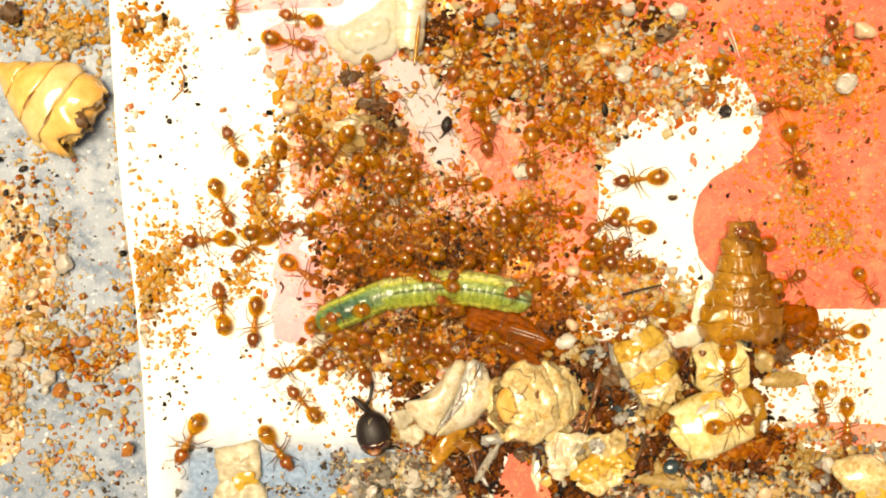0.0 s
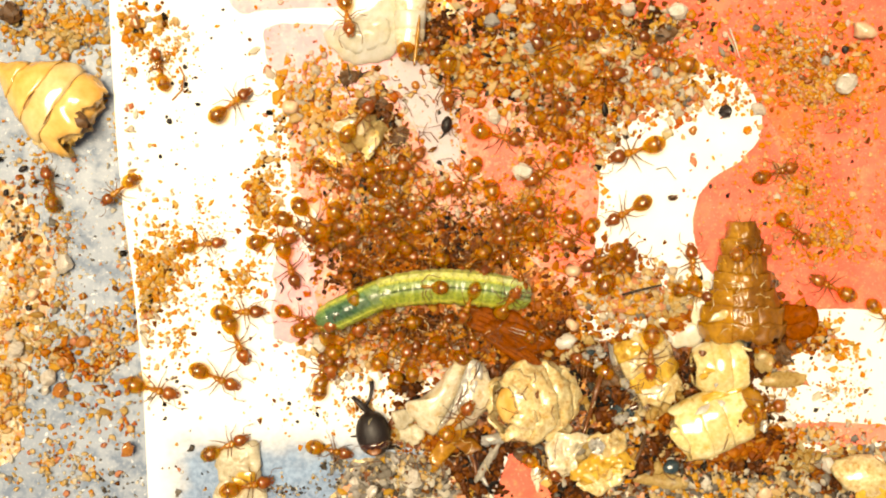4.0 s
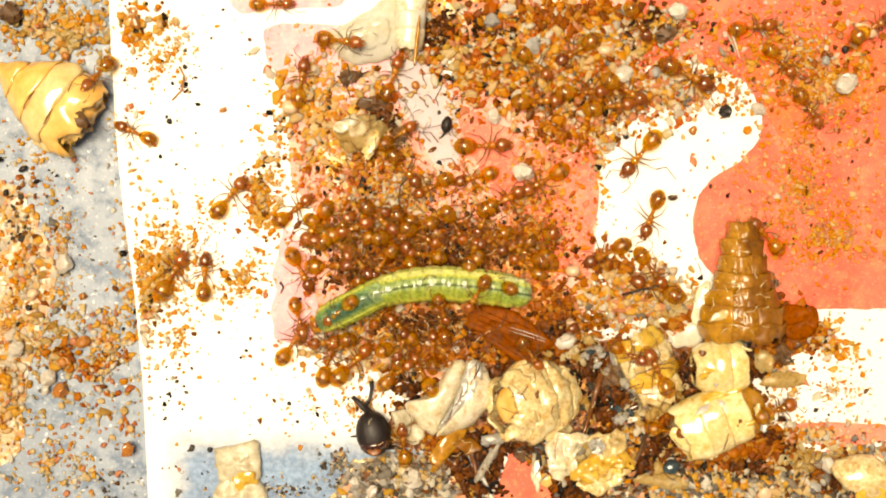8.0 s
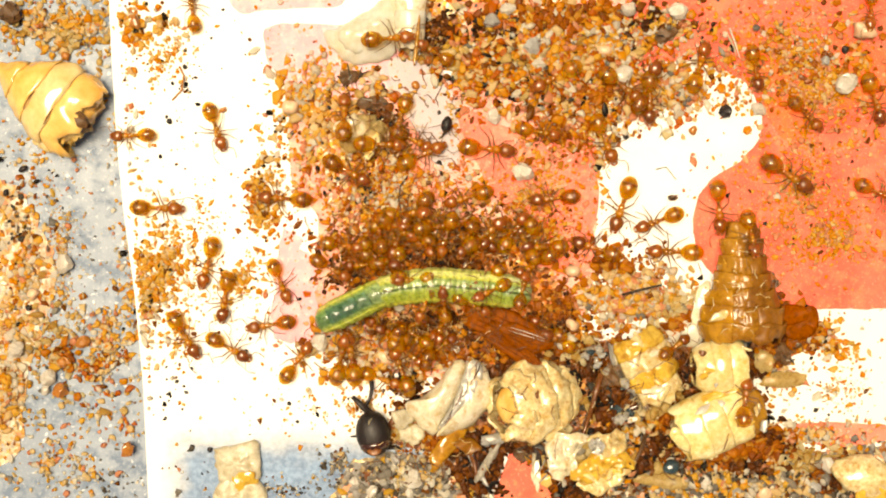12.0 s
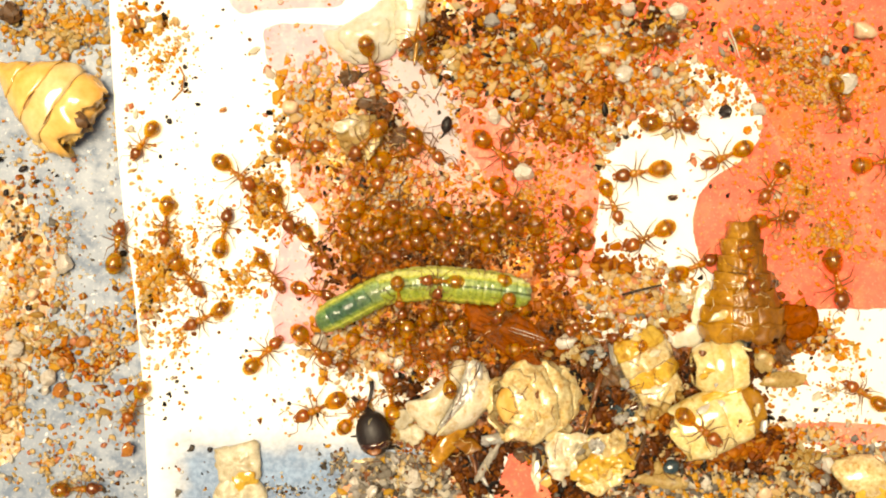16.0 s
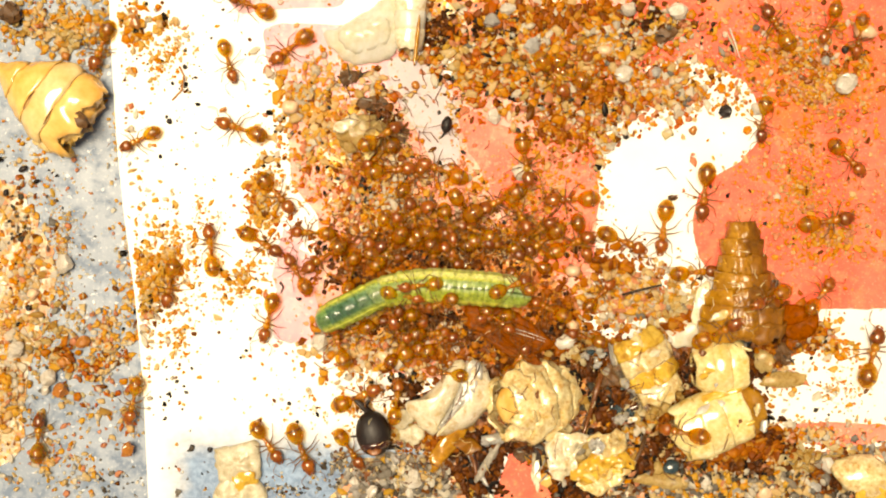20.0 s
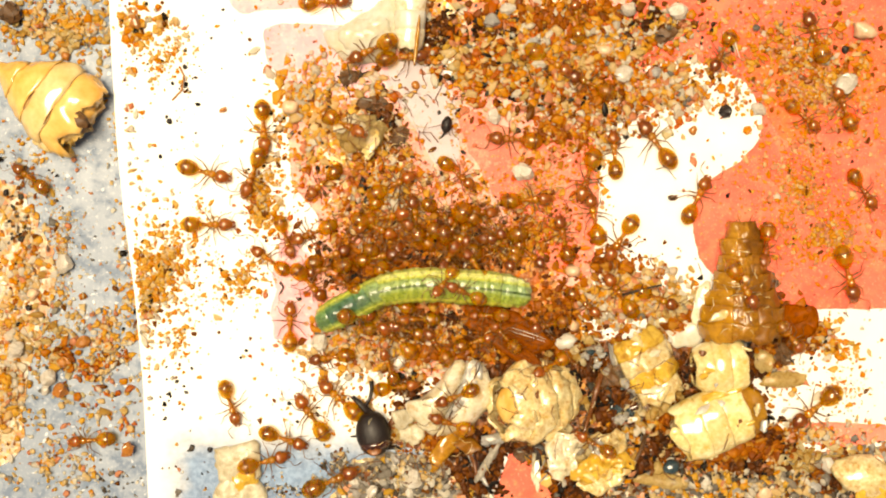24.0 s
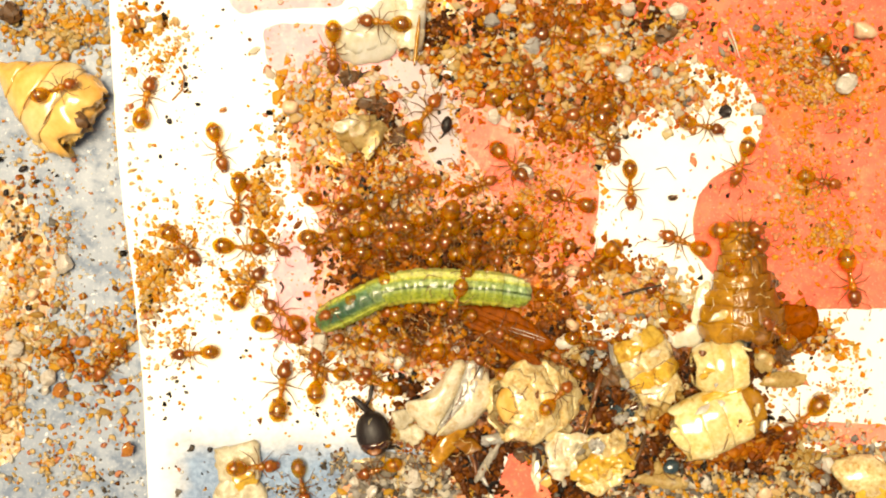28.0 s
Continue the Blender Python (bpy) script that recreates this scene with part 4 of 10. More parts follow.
    stick("twig", [(1140, 768, 16), (1130, 800, 12), (1112, 836, 6)], 4, 2.5, M_DEBRIS, "dark stalk between the husks", "twig")
    stick("hair", [(318, 118, 2), (326, 135, 5), (322, 160, 3), (305, 178, 2)], 1.8, 1.6, M_AMBERSTONE, "thin golden fibre on the white sheet", "fibre")
    stick("hair", [(1160, 300, 3), (1178, 296, 5), (1196, 318, 2)], 0.9, 0.6, M_TWIG, "very fine dark hair on the sheet", "hair")
    stick("hair", [(1372, 878, 4), (1390, 876, 10), (1412, 884, 4)], 2.5, 1.5, M_TWIG, "black curved hair in the gravel", "hair")
    for x, y, rx, ry, text in ((660, 185, 36, 16, "dark crumbly plant debris in the sand"), (706, 244, 26, 18, "dark crumbly plant debris in the sand"), (620, 138, 26, 14, "dark brown debris"),
                               (1386, 628, 18, 26, "dark brown crumb on the white sheet"), (1406, 608, 14, 16, "dark grey brown crumb beside rusty skin"), (1080, 668, 34, 30, "black and grey debris between the husks"),
                               (1105, 715, 22, 18, "black debris between the husks"), (925, 800, 26, 18, "brown debris under the husk"),
                               (1180, 62, 30, 16, "dark debris in the sand"), (1190, 352, 8, 10, "small grey speck with hairs"), (20, 24, 22, 24, "dark brown debris on the tray")):
        d = thing("debris_clump", at(x, y, 0, x % 60), text if len(text.split()) > 3 else text + " among loose sand grains", "debris")
        part("core", shaped("core", rough_up(ball(rx * 0.8, ry * 0.8, min(rx, ry) * 0.5, 0, 0, 4, 8, 12), 9, 9, x * 0.1), M_DEBRIS, False), d)
        rng = random.Random(x)
        for k in range(5):
            a = rng.uniform(0, 6.28)
            p0 = Vector((rng.uniform(-0.5, 0.5) * rx, rng.uniform(-0.5, 0.5) * ry, 5))
            p1 = p0 + Vector((math.cos(a), math.sin(a), 0)) * rng.uniform(0.5, 1.0) * rx + Vector((0, 0, rng.uniform(0, 8)))
            part("fibre", shaped("fibre", tube([p0, (p0 + p1) / 2 + Vector((0, 0, 5)), p1], [1.8, 1.6, 0.8], 5), (M_TWIG, M_BROWN, M_GREYHAIR)[k % 3]), d)

    pebbles(M_QUARTZ, "cream grain on the tray", (88, 668, 15), (82, 690, 10), (12, 622, 9))
    pebbles(M_AMBERSTONE, "orange grain on the tray", (110, 690, 15), (115, 640, 12), (228, 795, 13), (150, 605, 12))
    pebbles(M_QUARTZ, "cream grain beside the pale husk", (1462, 822, 14))
    pebbles(M_PEACH, "peach grain on the tray", (60, 520, 12))
    pebbles(M_PEACH, "smooth peach-coloured pebble lying among loose sand", (1525, 56, 22))
    pebbles(M_QUARTZ, "milky white quartz grain", (1493, 148, 20))
    pebbles(M_QUARTZ, "bright white angular quartz grain", (1104, 131, 16))
    pebbles(M_QUARTZ, "white chalky grain on the coral print", (925, 306, 19))
    pebbles(M_QUARTZ, "white quartz grain lying among loose sand", (1198, 22, 18), (1113, 18, 14), (1340, 194, 13))
    pebbles(M_QUARTZ, "pale quartz grain lying among loose sand", (954, 116, 15))
    pebbles(M_QUARTZ, "clear rounded quartz grain", (733, 846, 17), (726, 871, 11))
    pebbles(M_PEACH, "pale peach grain lying among loose sand", (514, 190, 14), (1014, 480, 12))
    pebbles(M_QUARTZ, "frosted quartz grain on the grey tray", (118, 467, 17))
    pebbles(M_GREYSTONE, "grey stone grain lying among loose sand", (870, 40, 16))
    pebbles(M_GREYSTONE, "sparkling grey stone grain", (942, 85, 18))
    pebbles(M_QUARTZ, "pale rounded grain lying among loose sand", (873, 208, 14))
    pebbles(M_PEACH, "peach grain lying among loose sand", (1070, 92, 14))
    pebbles(M_QUARTZ, "white grain lying among loose sand", (898, 18, 13))
    pebbles(M_QUARTZ, "milky grain on the print", (568, 606, 16))
    pebbles(M_PEACH, "pale rounded grain lying among loose sand", (1012, 574, 14))
    pebbles(M_QUARTZ, "white grain between the husks", (1160, 700, 14))
    pebbles(M_GREYSTONE, "dark grey round grain", (1460, 108, 9))
    pebbles(M_BLACK, "black speck grain lying among loose sand", (1495, 88, 7), (1107, 243, 6))
    pebbles(M_BLACK, "black angular grain on the white sheet", (1283, 198, 12))
    pebbles(M_AMBERSTONE, "dark red grain lying among loose sand", (1226, 231, 8))
    pebbles(M_QUARTZ, "milky grain on the tray", (30, 620, 18))
    pebbles(M_AMBERSTONE, "orange grain lying among loose sand", (118, 100, 8), (736, 152, 8), (1170, 480, 8))
    pebbles(M_AMBERSTONE, "orange grain cluster piece", (240, 40, 14))
    pebbles(M_GREYSTONE, "grey grain lying among loose sand", (1160, 128, 11), (860, 780, 12))
    pebbles(M_PEACH, "pale pink grain lying among loose sand", (680, 632, 13))
    pebbles(M_QUARTZ, "pale grain lying among loose sand", (705, 640, 14))
    pebbles(M_BLACK, "black speck lying among loose sand", (440, 300, 3))
    pebbles(M_BLACK, "black speck on the white sheet", (284, 277, 4), (300, 215, 5), (372, 796, 5))
    pebbles(M_BLACK, "black grain on the tray", (42, 300, 7), (52, 545, 7), (12, 342, 7))
    pebbles(M_AMBERSTONE, "brown grain on the white sheet", (395, 195, 6))
    pebbles(M_PEACH, "pale grain lying among loose sand", (1360, 640, 9))
    pebbles(M_GREYSTONE, "grey gravel piece lying among loose sand", (1300, 862, 13), (1440, 860, 12), (700, 812, 10))
    pebbles(M_QUARTZ, "white gravel piece lying among loose sand", (1245, 850, 12), (660, 868, 12), (628, 852, 10))
    pebbles(M_PEACH, "pale brown gravel piece", (1350, 872, 14))

build_remains()

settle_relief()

# ---- sand and dust ----
# scraps with the shade between husks and ants put into their colour
M_LITTER_SHADED = sand_surface("dark litter", [(0.0, (0.20, 0.052, 0.004)), (0.35, (0.10, 0.030, 0.005)), (0.6, (0.34, 0.10, 0.007)), (0.86, (0.02, 0.014, 0.010))], 0.5, 0.2)
M_LITTER_AMBER = sand_surface("amber litter", [(0.0, (0.56, 0.16, 0.008)), (0.35, (0.74, 0.26, 0.014)), (0.65, (0.38, 0.095, 0.006)), (0.85, (0.80, 0.38, 0.05))], 0.45, 0.1)
M_LITTER_PALE = sand_surface("pale litter", [(0.0, (0.80, 0.58, 0.22)), (0.4, (0.88, 0.76, 0.46)), (0.75, (0.66, 0.40, 0.10)), (0.92, (0.5, 0.46, 0.38))])


def grain_shape(seed, low=0.4, high=0.75):
    rng = random.Random(seed)
    bm = bmesh.new()
    bmesh.ops.create_icosphere(bm, subdivisions=1, radius=1.0)
    k = Vector((rng.uniform(0.8, 1.6), rng.uniform(0.65, 1.1), rng.uniform(low, high)))
    for v in bm.verts:
        j = 1 + rng.uniform(-0.5, 0.25)
        v.co = Vector((v.co.x * k.x, v.co.y * k.y, v.co.z * k.z)) * j
    bmesh.ops.convex_hull(bm, input=bm.verts)
    bmesh.ops.triangulate(bm, faces=bm.faces)
    bm.verts.index_update()
    used = [v for v in bm.verts if v.link_faces]
    index = {v: i for i, v in enumerate(used)}
    out = np.array([v.co[:] for v in used]), np.array([[index[v] for v in f.verts] for f in bm.faces])
    bm.free()
    return out


def shard_shape(seed):
    """A thin chip with a crooked outline and sloping rim."""
    rng = random.Random(seed)
    n = rng.randint(5, 8)
    long, thick = rng.uniform(1.0, 1.7), rng.uniform(0.10, 0.28)
    ring = []
    for k in range(n):
        a = 2 * math.pi * (k + rng.uniform(-0.3, 0.3)) / n
        r = rng.uniform(0.55, 1.1)
        ring.append((long * r * math.cos(a), r * math.sin(a)))
    lean = rng.uniform(-0.15, 0.15)
    verts = [(x * 0.8, y * 0.8, thick + lean * x) for x, y in ring] + [(x, y, rng.uniform(-0.05, 0.05)) for x, y in ring] + [(0, 0, thick * rng.uniform(0.8, 1.8)), (0, 0, -thick)]
    faces = []
    for k in range(n):
        j = (k + 1) % n
        faces += [(k, n + k, n + j), (k, n + j, j), (2 * n, k, j), (2 * n + 1, n + j, n + k)]
    return np.array(verts), np.array(faces)


GRAINS = [grain_shape(i) for i in range(14)]
SHARDS = [shard_shape(50 + i) for i in range(14)]
HEAPS = {}
THICK = 2.4                         # how thickly all the heaps are strewn


def heap(kind, x, y, a, b, count, turn=0, small=3.0, large=7.0, pile=4.0, flat=False):
    """Scatters grains: thick in the middle of an ellipse a by b and thinning out; flat: evenly."""
    HEAPS.setdefault(kind, []).append((x, y, a, b, count, turn, small, large, pile, flat))


BARE_LEFT = [(130, 810, 150, 70, 0.62), (160, 320, 70, 80, 0.65), (160, 470, 50, 70, 0.6), (100, 700, 60, 40, 0.75), (170, 780, 60, 40, 0.6), (60, 180, 120, 30, 0.6), (400, 240, 60, 130, 0.75), (540, 380, 50, 50, 0.5), (870, 262, 52, 44, 0.9), (905, 320, 40, 26, 0.7), (765, 240, 40, 50, 0.85), (725, 140, 44, 40, 0.96), (750, 200, 40, 60, 0.95), (770, 260, 34, 40, 0.9)]
BARE_RIGHT = [(1150, 310, 84, 84, 0.95), (1270, 245, 66, 50, 0.9), (355, 200, 80, 150, 0.5), (330, 690, 120, 150, 0.6), (160, 330, 46, 120, 0.6), (545, 370, 40, 22, 0.5), (508, 560, 34, 54, 0.9), (518, 480, 30, 60, 0.85), (1290, 350, 60, 60, 0.5), (1500, 500, 90, 50, 0.7), (1440, 650, 50, 36, 0.7), (420, 420, 34, 60, 0.6), (520, 90, 40, 40, 0.75), (560, 25, 120, 20, 0.8), (908, 838, 24, 44, 0.97), (944, 866, 40, 30, 0.9)]


def bare(x, y):
    k = 0.0
    for cx, cy, a, b, s in BARE_LEFT + BARE_RIGHT:
        d = ((x - cx) / a) ** 2 + ((y - cy) / b) ** 2
        k = max(k, s * max(0.0, min(1.0, 2.2 - 2 * d)))
    return k


def single_grains(pieces):
    """Grains as objects of their own on shared meshes, parts of the sheet or tray that they lie on."""
    shapes = {}
    for size, chip, shape, turn, gx, gy, z in pieces:
        if (chip, shape) not in shapes:
            verts, faces = (SHARDS if chip else GRAINS)[shape]
            shapes[chip, shape] = mesh_of("grain", verts.tolist(), faces.tolist(), M_LOOSE_GRAIN, False)
        m = Matrix.Translation(spot(gx, gy, z)) @ Matrix.Rotation(turn, 4, "Z") @ Matrix.Scale(size, 4)
        part("grain", shapes[chip, shape], bpy.data.objects["ground" if gx < 206 + 0.075 * gy else "printed_sheet"], m)


def build_sand(kind, mat, label, seed, shards=0.75, coarse=1.0, singles=0):
    rng = np.random.default_rng(seed)
    tilts = [np.array(Euler((rng.normal(0, 0.35), rng.normal(0, 0.35), 0)).to_matrix()) for _ in range(12)]
    all_v, all_f, base, apart = [], [], 0, []
    for x, y, a, b, count, turn, small, large, pile, flat in HEAPS[kind]:
        c, s = math.cos(radians(turn)), math.sin(radians(turn))
        for _ in range(int(count * (THICK if mat != M_SPECK else 1.1))):
            if flat:
                u, v = rng.uniform(-a, a), rng.uniform(-b, b)
                d = 1.0
            else:
                r, t = abs(rng.normal(0, 0.55)), rng.uniform(0, 2 * math.pi)
                u, v, d = a * r * math.cos(t), b * r * math.sin(t), r
            gx, gy = x + u * c + v * s, y - u * s + v * c
            if not (-60 < gx < 1630 and -60 < gy < 945) or rng.random() < bare(gx, gy):
                continue
            if noise.noise((gx / 34, gy / 34, seed * 1.7)) < rng.uniform(-0.6, 0.3):
                continue
            size = coarse * (small + (large - small) * rng.random() ** 2.4)
            deck = -12.0 if gx < 206 + 0.075 * gy else 0.0
            z = deck + size * 0.5 + pile * max(0.0, 1 - d) * rng.random()
            chip = rng.random() < shards
            shape = int(rng.integers(14))
            verts, faces = (SHARDS if chip else GRAINS)[shape]
            if chip:
                size *= 1.35
            if len(apart) < singles and size > 3.2:
                apart.append((size, chip, shape, rng.uniform(0, 2 * math.pi), gx, gy, z))
                continue
            if chip:
                verts = verts @ tilts[rng.integers(len(tilts))]
            t = rng.uniform(0, 2 * math.pi)
            co, si = math.cos(t), math.sin(t)
            k = 1 - z * S / HIGH
            p = verts * size
            q = np.stack([(p[:, 0] * co - p[:, 1] * si + (gx - 784) * k) * S, (p[:, 0] * si + p[:, 1] * co + (441 - gy) * k) * S, (p[:, 2] + z) * S], 1)
            all_v.append(q)
            all_f.append(faces + base)
            base += len(verts)
    single_grains(apart)
    v, f = np.concatenate(all_v), np.concatenate(all_f)
    me = bpy.data.meshes.new(kind)
    me.vertices.add(len(v))
    me.vertices.foreach_set("co", v.ravel())
    me.loops.add(f.size)
    me.loops.foreach_set("vertex_index", f.ravel().astype(np.int32))
    me.polygons.add(len(f))
    me.polygons.foreach_set("loop_start", np.arange(0, f.size, 3, dtype=np.int32))
    me.polygons.foreach_set("loop_total", np.full(len(f), 3, dtype=np.int32))
    me.update(calc_edges=True)
    me.validate()
    me.materials.append(mat)
    tagged(new(kind, me), label, "sand", kind="stuff")


# the heap round the caterpillar and up to the rim
heap("rusty_sand", 760, 450, 220, 170, 600, 0, 2.0, 5.5, 6)
heap("orange_sand", 700, 380, 240, 200, 900, 0, 2.0, 5.5, 6)
heap("orange_sand", 650, 330, 150, 190, 330, 0, 2.2, 6.5, 6)
heap("orange_sand", 980, 130, 300, 140, 1250, -8, 2.4, 9.5, 12)
heap("orange_sand", 1160, 150, 150, 80, 300, 0, 3.0, 7.5, 5)
heap("orange_sand", 780, 600, 260, 70, 450, 0, 3.0, 7, 10)
heap("orange_sand", 1110, 520, 110, 60, 160, 0, 3, 8, 6)
heap("pale_sand", 1130, 525, 110, 55, 620, 0, 3.5, 10, 8)
heap("loose_grains", 560, 200, 90, 120, 460, 0, 3, 7.5, 6)
heap("fine_dust", 1440, 160, 200, 160, 700, 0, 2.4, 6, 2)
heap("fine_dust", 1470, 420, 130, 90, 320, 0, 2.4, 6, 2)
heap("orange_sand", 1455, 600, 60, 45, 90, 0, 3.5, 8, 3)
# loose grains on the white sheet
heap("loose_grains", 285, 470, 80, 110, 280, 0, 2.4, 6.5, 5)
heap("loose_grains", 462, 350, 48, 95, 230, 0, 2.6, 7.0, 7)
heap("loose_grains", 430, 490, 70, 60, 160, 0, 2.4, 6, 3)
heap("loose_grains", 320, 600, 90, 90, 150, 0, 2.0, 5.5, 1)
heap("loose_grains", 350, 360, 130, 330, 170, 0, 1.3, 3.8, 0)
heap("loose_grains", 300, 100, 80, 80, 150, 0, 1.6, 4.6, 1)
heap("loose_grains", 620, 720, 260, 60, 150, 0, 1.8, 5, 1)
heap("loose_grains", 1482, 612, 60, 54, 70, 0, 3.5, 9, 2)
heap("pale_sand", 1060, 230, 50, 110, 240, 0, 3, 8, 6)
heap("pale_sand", 640, 240, 70, 60, 150, 0, 3, 8, 14)
heap("pale_sand", 1385, 660, 45, 50, 90, 0, 3, 9, 1)
heap("amber_litter", 1360, 620, 34, 40, 110, 0, 3, 9, 4)
# on the tray
heap("loose_grains", 30, 470, 70, 330, 90, 0, 2.4, 7.5, 5)
heap("loose_grains", 110, 40, 190, 60, 170, 0, 3, 8, 5)
heap("pale_sand", 225, 300, 40, 330, 130, 4, 3, 7, 1)
heap("pale_sand", 250, 600, 60, 200, 130, 4, 3, 7, 1)
heap("loose_grains", 262, 520, 60, 130, 160, 4, 3, 7, 4)
heap("pale_litter", 100, 640, 110, 200, 160, 0, 4, 10, 3)
heap("pale_litter", 110, 60, 150, 70, 110, 0, 4, 10, 3)
heap("pale_sand", 110, 450, 120, 420, 900, 0, 1.2, 2.6, 0)
heap("pale_sand", 120, 800, 130, 90, 160, 0, 3, 7, 1)
heap("rusty_sand", 150, 650, 80, 90, 60, 20, 3.5, 9, 8)
heap("loose_grains", 250, 45, 60, 45, 130, 0, 3.5, 9, 6)
heap("rusty_sand", 230, 760, 60, 90, 45, 0, 3, 7.5, 5)
heap("rusty_sand", 850, 120, 140, 90, 260, 0, 4, 9, 8)
heap("rusty_sand", 1020, 120, 160, 80, 420, 0, 3, 8, 10)
heap("amber_litter", 1000, 40, 160, 60, 260, 0, 4, 11, 10)
heap("amber_litter", 1060, 170, 110, 60, 110, 0, 4, 10, 8)
heap("dark_litter", 800, 50, 70, 60, 150, 0, 4, 10, 10)
heap("dark_litter", 1150, 40, 80, 50, 50, 0, 4, 10, 8)
heap("pale_sand", 1080, 80, 90, 70, 240, 0, 4, 10, 6)
heap("pale_sand", 1480, 690, 110, 60, 150, 0, 1.6, 4, 0)
heap("pale_sand", 1430, 105, 140, 105, 260, 0, 2.6, 6.5, 2)
heap("fine_dust", 1410, 330, 150, 120, 260, 0, 2.0, 5, 0)
heap("fine_dust", 1450, 120, 130, 110, 220, 0, 2.4, 6, 1)
heap("amber_litter", 1180, 740, 90, 60, 150, 0, 3, 9, 6)
heap("orange_sand", 930, 70, 230, 90, 500, 0, 4, 10, 12)
heap("pale_sand", 960, 110, 260, 100, 170, 0, 4, 11, 12)
heap("pale_litter", 950, 100, 260, 100, 150, 0, 6, 13, 10)
heap("rusty_sand", 670, 330, 190, 150, 640, 0, 2.0, 5, 8)
heap("rusty_sand", 800, 430, 220, 60, 620, 0, 2.0, 5, 6)
heap("fine_dust", 1380, 100, 170, 130, 300, 0, 2.6, 6.5, 2)
heap("pale_sand", 540, 170, 70, 110, 260, 0, 4, 10, 5)
heap("pale_sand", 660, 560, 120, 60, 120, 0, 4, 10, 3)
heap("pale_sand", 110, 430, 120, 400, 230, 0, 2.0, 6, 1)
heap("pale_sand", 90, 820, 110, 70, 160, 0, 3, 8, 3)
heap("pale_sand", 700, 640, 240, 50, 190, 0, 3.0, 8, 6)
heap("pale_sand", 1180, 165, 120, 60, 260, 0, 3, 9, 5)
heap("pale_sand", 720, 160, 110, 90, 240, 0, 4, 9, 4)
heap("pale_sand", 1090, 540, 110, 60, 130, 0, 3.5, 9, 5)
heap("pale_sand", 1440, 770, 130, 40, 200, 0, 3, 8, 4)
heap("pale_sand", 10, 700, 30, 90, 160, 0, 4, 9, 10)
heap("pale_sand", 20, 640, 40, 130, 120, 0, 4, 10, 8)
heap("pale_sand", 40, 500, 70, 260, 300, 0, 3, 7.5, 5)
heap("pale_sand", 300, 480, 90, 110, 150, 0, 2, 5.5, 3)
heap("pale_sand", 190, 620, 90, 130, 220, 0, 3, 7.5, 6)
heap("pale_sand", 120, 50, 190, 70, 260, 0, 3, 7.5, 4)
heap("rusty_sand", 950, 90, 220, 90, 300, 0, 4, 10, 12)
heap("mixed_gravel", 900, 70, 230, 80, 160, 0, 4, 10, 12)
heap("mixed_gravel", 1180, 40, 170, 70, 160, 0, 4, 9, 8)
heap("grey_grit", 722, 848, 100, 46, 640, 0, 3.5, 10, 10)
heap("grey_grit", 1340, 860, 260, 50, 520, 0, 4, 11, 12)
heap("mixed_gravel", 1320, 860, 280, 60, 480, 0, 4, 11, 12)
heap("mixed_gravel", 1130, 780, 110, 90, 330, 0, 4, 9, 10)
heap("grey_grit", 180, 850, 170, 60, 100, 0, 2.5, 7, 1)
heap("grey_grit", 600, 820, 50, 50, 80, 0, 2.5, 6, 2)
# fine dust on the print
heap("fine_dust", 1430, 130, 190, 170, 600, 0, 1.2, 3.2, 1)
heap("fine_dust", 1430, 330, 190, 260, 900, 0, 1.2, 3.0, 1)
heap("fine_dust", 900, 330, 180, 160, 500, 0, 1.2, 3.0, 2)
heap("fine_dust", 700, 400, 260, 250, 900, 0, 1.2, 3.0, 3)
heap("amber_litter", 1450, 120, 140, 120, 130, 0, 4, 9, 1)
heap("amber_litter", 120, 640, 90, 110, 40, 0, 4, 10, 4)
heap("amber_litter", 60, 430, 60, 260, 30, 0, 4, 9, 4)
heap("dark_specks", 780, 440, 800, 460, 430, 0, 1.4, 3.8, 0, True)
heap("dark_specks", 640, 330, 190, 220, 330, 0, 1.6, 4.5, 8)
heap("dark_specks", 960, 130, 280, 130, 260, 0, 2.2, 6, 12)
heap("dark_specks", 1078, 690, 45, 48, 260, 0, 4, 9, 14)
heap("dark_specks", 330, 160, 60, 110, 60, 0, 1.8, 4.5, 0)
heap("dark_specks", 300, 700, 90, 160, 60, 0, 1.6, 4.2, 0)
heap("dark_specks", 40, 420, 70, 300, 80, 0, 2.2, 5.5, 5)
heap("dark_specks", 1280, 820, 260, 60, 160, 0, 2.5, 7, 10)

# crumbled skins and litter between and under the husks, darkened for the shade there
heap("dark_litter", 1090, 700, 70, 80, 260, 0, 5, 13, 12)
heap("dark_litter", 940, 640, 120, 40, 150, 0, 4, 10, 8)
heap("dark_litter", 1230, 700, 60, 110, 160, 0, 5, 12, 10)
heap("dark_litter", 800, 440, 220, 60, 480, 0, 3, 8, 8)
heap("dark_litter", 840, 600, 200, 55, 700, 0, 3, 8, 8)
heap("dark_litter", 1150, 790, 120, 60, 170, -15, 4, 11, 8)
heap("dark_litter", 1325, 690, 45, 100, 150, 0, 4, 12, 8)
heap("dark_litter", 1375, 585, 50, 42, 230, 0, 4, 11, 8)
heap("dark_litter", 850, 810, 45, 50, 170, 0, 4, 11, 8)
heap("dark_litter", 940, 795, 60, 25, 90, 0, 4, 11, 8)
heap("dark_litter", 1330, 640, 34, 40, 90, 0, 4, 11, 6)
heap("dark_litter", 1140, 820, 45, 55, 170, 0, 4, 11, 6)
heap("amber_litter", 980, 560, 60, 60, 200, 0, 4, 10, 8)
